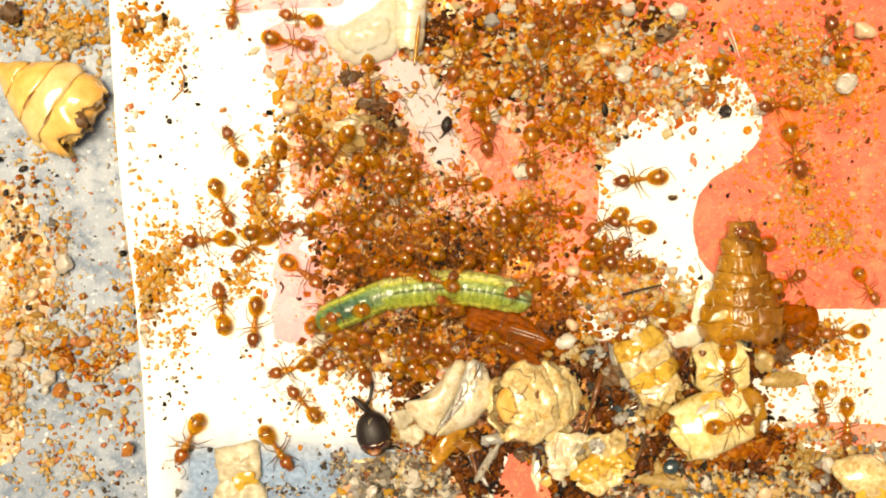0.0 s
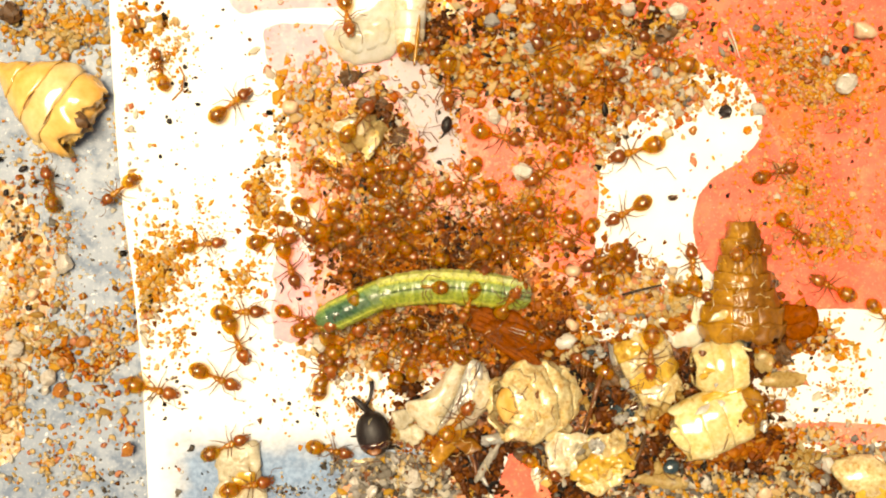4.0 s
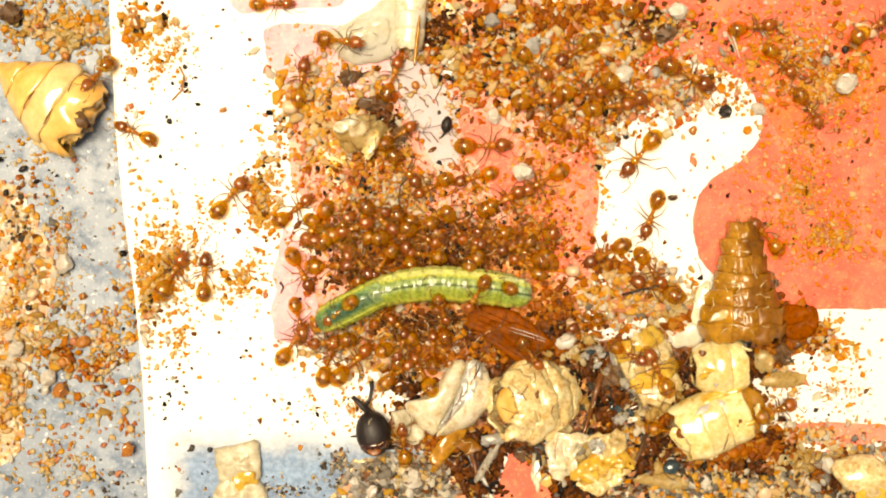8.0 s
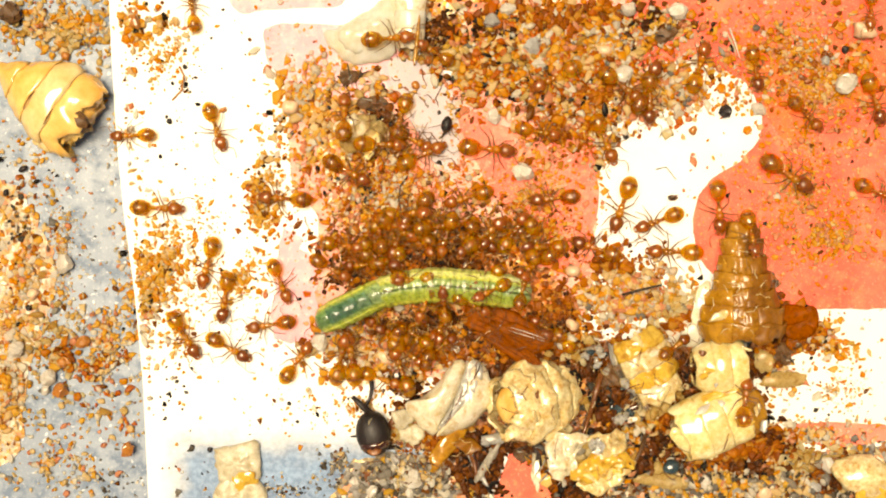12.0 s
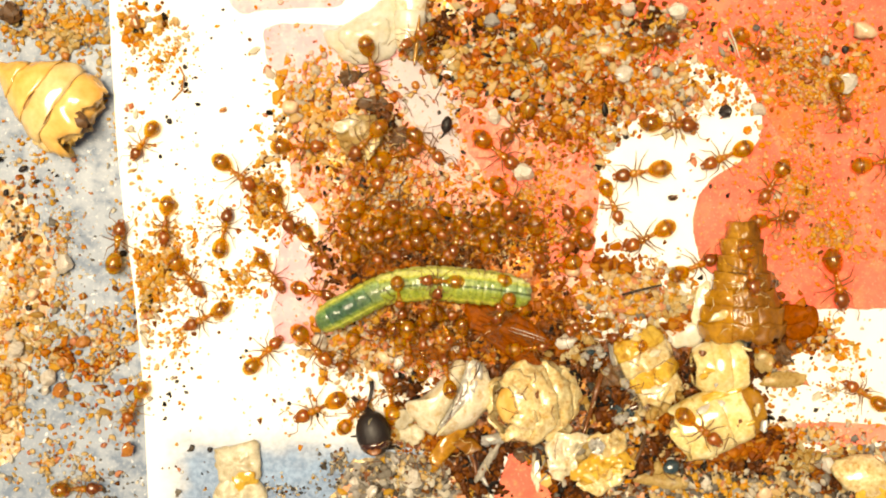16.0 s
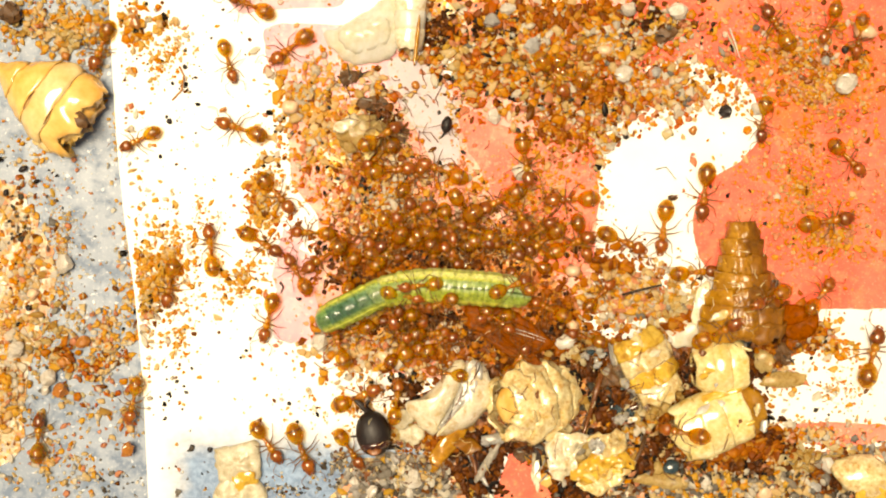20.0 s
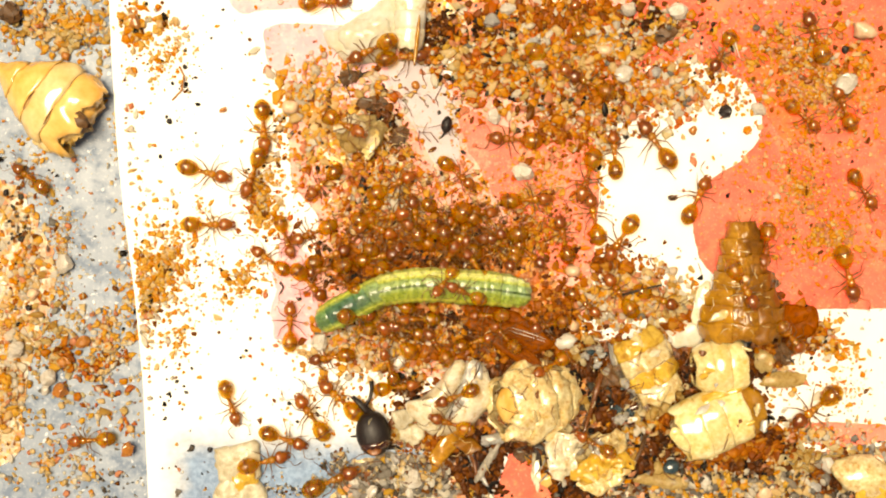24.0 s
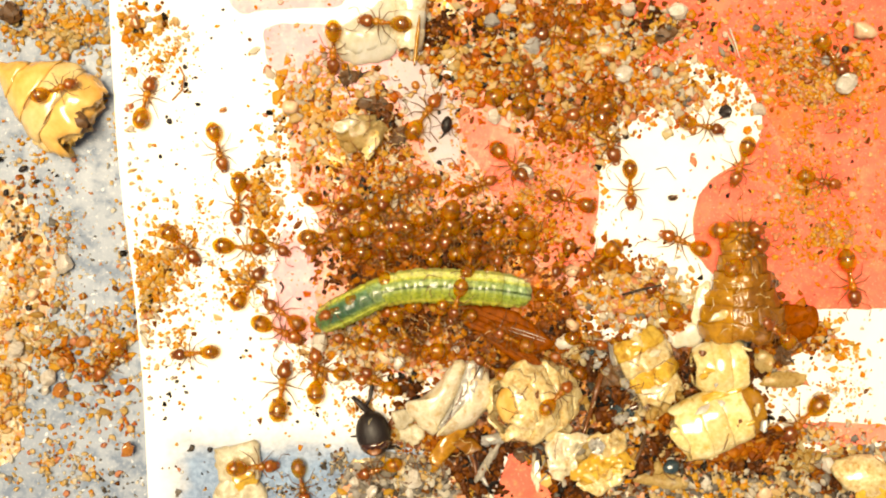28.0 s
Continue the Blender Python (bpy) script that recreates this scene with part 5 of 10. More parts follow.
heap("dark_litter", 980, 580, 60, 70, 200, 0, 4, 10, 8)
heap("pale_litter", 730, 766, 45, 25, 170, 0, 3, 8, 10)
heap("dark_litter", 820, 785, 60, 40, 260, 0, 4, 10, 8)
heap("dark_litter", 835, 835, 45, 55, 200, 0, 4, 10, 6)
heap("dark_litter", 720, 585, 90, 40, 140, 0, 3, 8, 8)
heap("orange_sand", 1010, 220, 110, 80, 260, 0, 3, 7, 4)
heap("amber_litter", 1000, 240, 110, 80, 130, 0, 4, 9, 4)
heap("pale_litter", 1020, 790, 160, 50, 50, 0, 8, 17, 10)
heap("pale_litter", 1180, 720, 100, 60, 40, 0, 8, 15, 14)
heap("amber_litter", 1090, 620, 70, 40, 60, 0, 6, 14, 14)
heap("dark_litter", 840, 790, 50, 40, 70, 0, 4, 11, 8)
heap("dark_litter", 670, 215, 60, 70, 190, -30, 3, 9, 10)
heap("dark_litter", 880, 60, 190, 60, 200, 0, 3, 9, 10)
heap("dark_litter", 1340, 820, 160, 50, 210, 0, 4, 10, 8)
heap("amber_litter", 1380, 560, 45, 35, 80, 0, 4, 11, 8)
heap("amber_litter", 1000, 820, 90, 40, 110, 0, 4, 11, 8)
heap("amber_litter", 1300, 800, 120, 40, 260, 0, 5, 14, 8)
heap("amber_litter", 900, 600, 140, 45, 420, -10, 5, 13, 8)
heap("amber_litter", 760, 620, 170, 45, 260, 0, 4, 11, 8)
heap("amber_litter", 1200, 575, 50, 40, 60, 0, 5, 13, 8)
heap("amber_litter", 740, 430, 190, 60, 560, 0, 4, 10, 6)
heap("amber_litter", 1080, 470, 90, 40, 90, 0, 4, 11, 5)
heap("amber_litter", 780, 775, 80, 30, 140, 0, 4, 12, 6)
heap("rusty_sand", 452, 350, 22, 70, 60, 0, 3, 7, 6)
heap("amber_litter", 640, 260, 90, 90, 150, 0, 4, 11, 8)
heap("amber_litter", 1000, 110, 200, 90, 220, 0, 4, 10, 8)
heap("pale_litter", 1130, 760, 150, 70, 60, 0, 4, 11, 8)
heap("dark_litter", 860, 835, 55, 55, 320, 0, 3, 9, 8)
heap("dark_litter", 1470, 850, 120, 40, 300, 0, 3, 9, 8)
heap("amber_litter", 1450, 840, 120, 50, 240, 0, 3, 9, 8)
heap("pale_litter", 1180, 540, 70, 50, 90, 0, 5, 12, 5)
heap("pale_litter", 1020, 620, 60, 40, 40, 0, 5, 12, 5)
heap("dark_litter", 1390, 590, 45, 38, 210, 0, 3, 9, 8)
heap("amber_litter", 1425, 590, 48, 36, 170, 0, 3, 9, 6)
heap("amber_litter", 1312, 700, 40, 45, 120, 0, 3, 9, 6)
heap("dark_litter", 1010, 868, 70, 26, 260, 0, 3, 9, 6)
heap("dark_litter", 1362, 780, 42, 34, 110, 0, 4, 10, 6)
heap("amber_litter", 1370, 790, 60, 50, 110, 0, 4, 11, 6)
heap("dark_litter", 1190, 700, 50, 80, 120, 0, 4, 11, 8)
heap("dark_litter", 730, 695, 50, 40, 60, 0, 4, 10, 6)
heap("dark_litter", 870, 660, 60, 50, 120, 0, 4, 10, 6)
heap("dark_litter", 1050, 640, 60, 40, 120, 0, 4, 10, 6)
heap("dark_litter", 660, 500, 90, 50, 420, -20, 3, 8, 8)
heap("pale_sand", 690, 628, 80, 34, 420, 0, 3, 9, 10)
heap("pale_sand", 600, 600, 50, 34, 120, 0, 3, 9, 8)
heap("pale_sand", 690, 340, 140, 110, 420, 0, 3, 8, 6)
heap("dark_litter", 790, 400, 200, 60, 120, 0, 3, 8, 6)
heap("amber_litter", 660, 480, 110, 70, 380, -20, 3, 9, 8)
heap("dark_litter", 790, 462, 130, 24, 300, 0, 3, 8, 8)
heap("dark_litter", 770, 566, 130, 20, 240, 0, 3, 8, 8)
heap("rusty_sand", 950, 410, 110, 90, 320, 0, 2.5, 6, 4)
heap("fine_dust", 930, 340, 130, 120, 500, 0, 2, 5, 2)
heap("amber_litter", 990, 560, 50, 60, 260, 0, 3, 8, 6)
heap("grey_grit", 470, 865, 130, 26, 110, 0, 2, 5, 0)
heap("pale_litter", 1420, 820, 130, 50, 160, 0, 4, 11, 8)
build_sand("dark_litter", M_LITTER_SHADED, "brown crumbled scraps between the husks, darkened for the shade there", 11, 1.0, 0.7)
build_sand("amber_litter", M_LITTER_AMBER, "amber brown scraps of shed insect skin", 12, 1.0, 0.72)
build_sand("pale_litter", M_LITTER_PALE, "straw pale scraps of husk", 13, 1.0, 0.72)
build_sand("orange_sand", M_SAND, "loose orange and cream sand grains strewn over the sheet", 1, 0.6, 0.86)
build_sand("rusty_sand", M_RED, "heaps of rusty red sand grains", 2, 0.6, 0.86)
build_sand("pale_sand", M_PALE, "pale cream and quartz sand grains strewn over tray and sheet", 3, 0.6, 0.86)
build_sand("loose_grains", M_LOOSE, "loose honey yellow sand grains on the white sheet", 9, 0.6, 0.86, 300)
build_sand("fine_dust", M_DUST, "fine orange dust and grains on the coral print", 8, 0.5, 0.98)
build_sand("grey_grit", M_GREY_GRIT, "grey, white and brown grit beside the husks", 7, 0.5, 0.8)
build_sand("mixed_gravel", M_MIXED, "coarse mixed grey, white and brown sand", 4, 0.5, 0.8)
build_sand("dark_specks", M_SPECK, "tiny black and brown specks of dirt", 5)


def build_fibres():
    """Fine hairs and leg scraps strewn over the heap."""
    rng, pieces = random.Random(9), []
    for x, y, a, b, n in ((1100, 700, 160, 130, 34), (780, 600, 220, 60, 130), (700, 250, 120, 130, 60), (760, 420, 230, 70, 150), (740, 840, 130, 40, 22), (1350, 830, 180, 45, 30), (1150, 500, 90, 60, 16), (950, 100, 250, 90, 30)):
        for _ in range(n):
            px, py = rng.gauss(x, a * 0.5), rng.gauss(y, b * 0.5)
            t, L = rng.uniform(0, 6.28), rng.uniform(14, 42)
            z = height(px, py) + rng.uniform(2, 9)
            bend = rng.uniform(-0.35, 0.35) * L
            p = spot(px, py, z) / S
            c, s = math.cos(t), math.sin(t)
            pieces.append(tube([p + Vector((-c * L / 2, -s * L / 2, -3)), p + Vector((-s * bend, c * bend, 3)), p + Vector((c * L / 2, s * L / 2, -3))], [0.9, 0.8, 0.5], 5))
    # pale golden threads added to imitate lines of glinting light
    pale = []
    for x, y, a, b, n in ((800, 430, 200, 60, 60), (740, 600, 120, 50, 30), (1090, 700, 120, 90, 36), (1320, 540, 60, 80, 24), (700, 230, 90, 90, 26), (760, 790, 110, 50, 22)):
        for _ in range(n):
            px, py = rng.gauss(x, a * 0.5), rng.gauss(y, b * 0.5)
            t, L = rng.uniform(0, 6.28), rng.uniform(8, 26)
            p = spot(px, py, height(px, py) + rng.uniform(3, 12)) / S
            c, s, bend = math.cos(t), math.sin(t), rng.uniform(-0.25, 0.25) * L
            pale.append(tube([p + Vector((-c * L / 2, -s * L / 2, -2)), p + Vector((-s * bend, c * bend, 2)), p + Vector((c * L / 2, s * L / 2, -2))], [0.5, 0.6, 0.3], 5))
    tagged(new("golden_fibres", shaped("golden_fibres", joined(*pale), M_HUSK)), "fine golden threads added as glints over the heap", "fibres", kind="stuff")
    tagged(new("fine_fibres", shaped("fine_fibres", joined(*pieces), M_BROWN)), "fine brown hairs and leg scraps over the heap", "fibres", kind="stuff")



# ---- the caterpillar ----
def green_surface(name, tone, core=None, wide=34, coat=0.8):
    """Translucent green skin with long stripes: a dark line along the back, pale yellow bands beside it."""
    mat, nt, b = shader(name)
    tc = nt.nodes.new("ShaderNodeTexCoord")
    sep = nt.nodes.new("ShaderNodeSeparateXYZ")
    nt.links.new(tc.outputs["Object"], sep.inputs[0])
    m = nt.nodes.new("ShaderNodeMapRange")
    m.inputs[1].default_value, m.inputs[2].default_value = -wide * S, wide * S
    nt.links.new(sep.outputs["Y"], m.inputs[0])
    line, leaf, olive, lime, mint, cream = (0.10, 0.15, 0.03), (0.40, 0.44, 0.07), (0.46, 0.50, 0.07), (0.80, 0.76, 0.13), (0.46, 0.55, 0.21), (0.86, 0.83, 0.32)
    stops = [(0.0, leaf), (0.07, olive), (0.11, lime), (0.15, lime), (0.19, olive), (0.36, olive), (0.44, mint), (0.475, line), (0.505, line), (0.53, mint), (0.66, mint), (0.71, lime), (0.78, cream), (0.85, cream), (0.89, olive), (0.92, cream), (1.0, leaf)]
    if core:
        stops = [(0.0, leaf), (0.12, olive), (0.16, lime), (0.21, leaf), (0.34, core), (0.46, tuple(0.75 * c for c in core)), (0.60, core), (0.74, tuple(1.5 * c for c in core)), (0.84, leaf), (0.90, lime), (0.94, olive), (1.0, leaf)]
    col = ramp(nt, m.outputs[0], [(p, tuple(a * q for a, q in zip(c, tone))) for p, c in stops]).outputs[0]
    fine, blot = grain(nt, 5, 3.0), grain(nt, 18, 3.0)
    col = mix(nt, 1.0, col, ramp(nt, fine, [(0.32, (0.55, 0.6, 0.4)), (0.5, (1, 1, 1))]).outputs[0], "MULTIPLY")
    col = mix(nt, 1.0, col, ramp(nt, blot, [(0.33, (0.6, 0.68, 0.5)), (0.5, (1, 1, 1))]).outputs[0], "MULTIPLY")
    nt.links.new(col, b.inputs["Base Color"])
    b.inputs["Roughness"].default_value = 0.4
    b.inputs["Specular IOR Level"].default_value = 0.4
    b.inputs["Coat Weight"].default_value = coat
    b.inputs["Coat Roughness"].default_value = 0.1
    b.inputs["Subsurface Weight"].default_value = 0.6
    b.inputs["Subsurface Radius"].default_value = (0.5, 0.5, 0.15)
    b.inputs["Subsurface Scale"].default_value = 20 * S
    bump(nt, b, mix(nt, 0.6, fine, grain(nt, 12, 3.0)), 1.0, 7.0)
    return mat


M_GREEN = green_surface("green caterpillar skin", (0.84, 0.87, 0.78))
M_TEAL = green_surface("dark green front skin", (0.86, 0.95, 1.0), (0.07, 0.16, 0.08), 28, 0.9)
M_FRONT = green_surface("clear green head skin", (1.0, 1.0, 1.0), (0.13, 0.24, 0.08), 27, 0.8)
M_NECK = green_surface("dark green neck skin", (0.92, 1.0, 1.0), (0.12, 0.21, 0.10), 28, 0.9)
M_TEAL_PALE = green_surface("grey green shoulder skin", (0.82, 0.88, 0.86), (0.30, 0.38, 0.17), 30)
M_TAIL = green_surface("bluish tail skin", (0.85, 0.95, 1.2))
M_EYE = surface("dark eye", (0.006, 0.004, 0.003), (0.02, 0.012, 0.008), 4, 0.15, 0.0, 0.8)


def back_line(u, t):
    """The caterpillar's mid line on the plan: u from the head (0) to the tail (1), at t seconds."""
    lift = 6 * min(1, t / 9) + 2.0 * math.sin(0.9 * t)
    sway = 3.0 * math.sin(0.7 * t + 1)
    tail = 10 * min(1, t / 7) * max(0, u - 0.7) / 0.3
    pts = [(577, 566), (622, 546), (678, 522), (740, 512), (805, 511), (868, 518), (922, 529)]
    k = u * 6
    i = min(5, int(k))
    f = k - i
    p = [Vector(pts[max(0, min(6, i + d))]) for d in (-1, 0, 1, 2)]
    q = 0.5 * (2 * p[1] + (p[2] - p[0]) * f + (2 * p[0] - 5 * p[1] + 4 * p[2] - p[3]) * f * f + (3 * p[1] - p[0] - 3 * p[2] + p[3]) * f ** 3)
    mid = math.sin(math.pi * u)
    return q + Vector((sway * mid, -lift * mid + (2 if u > 0.5 else 1) * math.sin(1.7 * t + 6 * u) * mid - tail))


SEGMENTS = 15


def segment_pose(i, t):
    u = (i + 0.5) / SEGMENTS
    p, a, b = back_line(u, t), back_line(max(0, u - 0.03), t), back_line(min(1, u + 0.03), t)
    r = segment_size(i)
    return at(p.x, p.y, r * 0.92 + 2 + (16 if 1 < i < 13 else 8), math.degrees(math.atan2(-(b.y - a.y), b.x - a.x)))


def segment_size(i):
    return (25, 27.5, 27, 26.5, 27, 28, 29.5, 30.5, 31, 31, 31, 31, 30.5, 29.5, 26)[i]


def build_caterpillar():
    cat = thing("caterpillar", Matrix.Identity(4), "yellow-green striped caterpillar with a dark green head under swarming ants", "caterpillar")
    rings = []
    for i in range(SEGMENTS):
        r = segment_size(i)
        half = 19
        vf = ball(half * (1.35 if i in (0, SEGMENTS - 1) else 1.34), r, r * 0.92, 0, 0, 0, 20, 32, lambda u: 1 + 0.42 * u * u * (u > 0 if i == 0 else u < 0 if i == SEGMENTS - 1 else 1))
        vf = ([(x, y * (1 - 0.02 * math.cos(x / half * 9)), z * (1 - 0.02 * math.cos(x / half * 9))) for x, y, z in vf[0]], vf[1])
        ring = part("segment", shaped("segment", rough_up(vf, 9, 2.4, i * 1.1), M_FRONT if i == 0 else M_TEAL if i < 3 else M_NECK if i == 3 else M_TEAL_PALE if i < 5 else M_TAIL if i > 12 else M_GREEN), cat, segment_pose(i, 0))
        rings.append(ring)
        for side in (1, -1):
            if i in (2, 3, 4, 7, 8, 9, 10, 14):
                part("proleg", shaped("proleg", tube([(0, side * r * 0.6, -r * 0.4), (0, side * r * 0.85, -r * 0.75), (0, side * r * 0.9, -r * 0.95 - 2)], [7, 5, 3], 7), M_GREEN), ring)
    head = rings[0]
    for side in (1, -1):
        part("eye", shaped("eye", ball(3, 3, 3, -10, side * 10, 12, 5, 8), M_EYE), head)
    part("mouth", shaped("mouth", rough_up(ball(6, 8, 5, -21, 0, -2, 6, 9), 6, 1, 3), M_BROWN), head)
    rise(620, 548, 75, 24, 28, 46)
    rise(800, 512, 160, 36, -3, 72)
    return cat, rings


CATERPILLAR, RINGS = build_caterpillar()


# ---- the ants ----
def ant_surface(name, dark, light, band, clear, coat=1.0):
    """Amber translucent chitin, darker where the plates overlap."""
    mat, nt, b = shader(name)
    big, fine = grain(nt, 16, 2.0), grain(nt, 4, 2.0)
    col = ramp(nt, big, [(0.3, dark), (0.7, light)]).outputs[0]
    if band:
        tc = nt.nodes.new("ShaderNodeTexCoord")
        w = node(nt, "ShaderNodeTexWave", Scale=1 / (62 * S), Distortion=0.4)
        w.bands_direction = "X"
        nt.links.new(tc.outputs["Object"], w.inputs["Vector"])
        col = mix(nt, ramp(nt, w.outputs["Fac"], [(0.08, (0.6, 0.6, 0.6)), (0.3, (0, 0, 0))]).outputs[0], col, tuple(0.45 * c for c in dark))
    info = nt.nodes.new("ShaderNodeObjectInfo")
    tone = ramp(nt, info.outputs["Random"], [(0.0, (0.52, 0.44, 0.38)), (0.6, (0.9, 0.88, 0.85)), (1.0, (1.0, 1.0, 1.0))]).outputs[0]
    col = mix(nt, 1.0, col, tone, "MULTIPLY")
    nt.links.new(col, b.inputs["Base Color"])
    b.inputs["Roughness"].default_value = 0.28
    b.inputs["Coat Weight"].default_value = coat
    b.inputs["Coat IOR"].default_value = 2.1
    b.inputs["Coat Roughness"].default_value = 0.09
    bump(nt, b, fine, 0.15, 0.6)
    b.inputs["Subsurface Weight"].default_value = 0.5
    b.inputs["Subsurface Radius"].default_value = (1.0, 0.42, 0.06)
    b.inputs["Subsurface Scale"].default_value = 12 * S
    see_through(nt, b, col, 0.06, clear, (1.0, 0.78, 0.20))
    return mat


M_GASTER = ant_surface("amber gaster", (0.60, 0.23, 0.004), (0.90, 0.44, 0.010), True, 0.64)
M_CROP = surface("dark brown crop", (0.16, 0.055, 0.003), (0.38, 0.14, 0.008), 14, 0.5, 0.5)
M_BAND = ant_surface("brown plate edge", (0.20, 0.07, 0.003), (0.34, 0.13, 0.005), False, 0.3)
M_THORAX = ant_surface("amber thorax", (0.54, 0.20, 0.007), (0.76, 0.35, 0.012), False, 0.55)
M_HEAD = ant_surface("brown amber head", (0.32, 0.075, 0.004), (0.54, 0.17, 0.008), False, 0.22, 0.45)
M_LEG = surface("dark amber leg", (0.07, 0.028, 0.005), (0.24, 0.09, 0.010), 14, 0.4, 0.3)

HIPS = ((16, 6.5, 11), (9, 7, 10), (2, 6.5, 10))
REACH = (((9, 13, 17), (22, 20, -10)), ((-1, 16, 18), (-4, 30, -9)), ((-9, 13, 17), (-26, 23, -9)))


def ant_meshes():
    """All meshes of one ant, head towards +x; plan units; 68 from the gaster's middle to the head's."""
    out = {}
    out["gaster"] = shaped("gaster", ball(22.5, 16.6, 16, -35, 0, 15, 12, 18, lambda u: 1.0 if u < 0.1 else 1.0 - 0.16 * (u - 0.1)), M_GASTER)
    out["crop"] = shaped("crop", ball(14, 10.5, 9, -3, 0, -1, 8, 12), M_CROP)
    out["band"] = shaped("band", ring_shell(-9, -6, lambda u: 16.6 * math.sqrt(1 - ((9 - 3 * u) / 22.5) ** 2) + 0.25, 1.5, 20, 2, 0.964), M_BAND)
    out["waist"] = shaped("waist", joined(ball(5, 4.6, 5.6, -10.5, 0, 13, 6, 8), ball(4.6, 4, 5.6, -4.5, 0, 12.5, 6, 8), tube([(-14, 0, 12), (-6, 0, 11), (2, 0, 11)], [2.4, 2.2, 2.6], 6)), M_THORAX)
    out["thorax"] = shaped("thorax", joined(ball(9, 6.2, 6.5, 3, 0, 13, 8, 12), ball(8.5, 8, 8, 13.5, 0, 14.5, 8, 12)), M_THORAX)
    out["head"] = shaped("head", joined(ball(14.2, 12.4, 9, 33.6, 0, 13.5, 10, 16, lambda u: (1.03 - 0.19 * u) * (1 + 0.15 * max(0, -u) ** 2)), tube([(19, 0, 13), (25, 0, 13)], [4, 5], 8)), M_HEAD)
    out["mandible"] = shaped("mandible", joined(tube([(43, 5, 11), (49, 4.5, 10), (52, 1, 9)], [2.6, 2.2, 0.8], 6), tube([(43, -5, 11), (49, -4.5, 10), (52, -1, 9)], [2.6, 2.2, 0.8], 6)), M_HEAD)
    out["eye"] = shaped("eye", ball(2.3, 1.5, 2.3, 0, 0, 0, 5, 8), M_EYE)
    for i, (hip, (knee, foot)) in enumerate(zip(HIPS, REACH)):
        for side in (1, -1):
            pts = [(0, 0, 0), (knee[0] * 0.55, side * knee[1] * 0.55, 5), (knee[0], side * knee[1], knee[2] - 10), (knee[0] * 0.4 + foot[0] * 0.6, side * (knee[1] * 0.4 + foot[1] * 0.6), foot[2] * 0.45 + 1), (foot[0], side * foot[1], foot[2]),
                   (foot[0] * 1.16, side * foot[1] * 1.14, foot[2] - 0.6)]
            out["leg", i, side] = shaped("leg", tube(pts, [1.5, 1.3, 0.9, 0.7, 0.5, 0.4], 6), M_LEG)
    for side in (1, -1):
        out["antenna", side] = shaped("antenna", tube([(0, 0, 0), (7, side * 9, 4), (11, side * 17, 5), (18, side * 19, 2), (28, side * 17, -4), (32, side * 15, -6)], [0.8, 0.7, 0.7, 0.6, 0.9, 0.7], 6), M_LEG)
    return out


ANT = ant_meshes()


def hip_pose(i, side, swing=0.0):
    return loc(HIPS[i][0], side * HIPS[i][1], HIPS[i][2], 0, 0, side * swing)


def build_ant(size):
    look_of = ("large dark-headed amber ant with a big shiny gaster" if size > 1.08 else "small pale amber ant with a shiny round gaster" if size < 0.86
               else "amber-brown ant with a glossy translucent gaster")
    ant = thing("ant", Matrix.Identity(4), look_of, "ant", "foraging ants")
    for name in ("waist", "thorax", "mandible"):
        part(name, ANT[name], ant)
    gaster = part("gaster", ANT["gaster"], ant)
    part("band", ANT["band"], gaster, loc(-35, 0, 15), "darker edge of an overlapping plate")
    part("crop", ANT["crop"], gaster, loc(-35, 0, 15), "dark filled crop showing through the skin")
    head = part("head", ANT["head"], ant)
    for side in (1, -1):
        part("eye", ANT["eye"], head, loc(36, side * 10.2, 17.5))
        part("antenna", ANT["antenna", side], head, loc(41, side * 4, 15))
    legs = [(i, side, part("leg", ANT["leg", i, side], ant, hip_pose(i, side))) for i in range(3) for side in (1, -1)]
    return ant, legs


def ant_pose(x, y, turn, phase=0):
    """An ant standing at a plan point, tipped to follow what it stands on and, in the throng, the ants below it. turn: counter-clockwise from +x."""
    near = max(0.0, 1 - ((x - 790) / 300) ** 2 - ((y - 510) / 190) ** 2)
    throng = min(1.0, 3 * near)
    sway, nod = 24 * throng * math.sin(x / 29 + 2.1 * phase), 20 * throng * math.sin(y / 23 + 1.7 * phase)
    c, s = math.cos(radians(turn)), math.sin(radians(turn))
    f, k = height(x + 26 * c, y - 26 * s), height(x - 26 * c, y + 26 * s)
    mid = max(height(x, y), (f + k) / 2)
    deck = -9.0 if x < 205 and mid < 6 else 0.0
    return at(x, y, mid + deck + 5 * throng, turn, sway, nod - max(-28, min(28, math.degrees(math.atan2(f - k, 52)))))


build_fibres()

# ---- the ants' ways ----
def ant_walk(size, phase, rows):
    """Rows of seconds, plan x and y, and heading. The legs swing while the ant goes."""
    ant, legs = build_ant(size)
    ant.scale = (size, size, size)
    walk(ant, [(t, ant_pose(x, y, turn, phase)) for t, x, y, turn in rows])
    steps, k = [], 0
    for (t0, x0, y0, a0), (t1, x1, y1, a1) in zip(rows, rows[1:]):
        go = math.hypot(x1 - x0, y1 - y0) + 0.4 * abs(a1 - a0)
        n = max(1, min(6, round(go / 22)))
        reach = 14 if go > 25 else 5
        for j in range(n):
            steps.append((t0 + (t1 - t0) * j / n, reach * (1 if k % 2 else -1)))
            k += 1
    steps.append((rows[-1][0], 0))
    for i, side, leg in legs:
        tripod = 1 if (i + (side > 0)) % 2 else -1
        rest = (phase * (i + 2) * 7 + side * 5) % 14 - 7
        walk(leg, [(t, hip_pose(i, side, tripod * swing + rest)) for t, swing in steps])


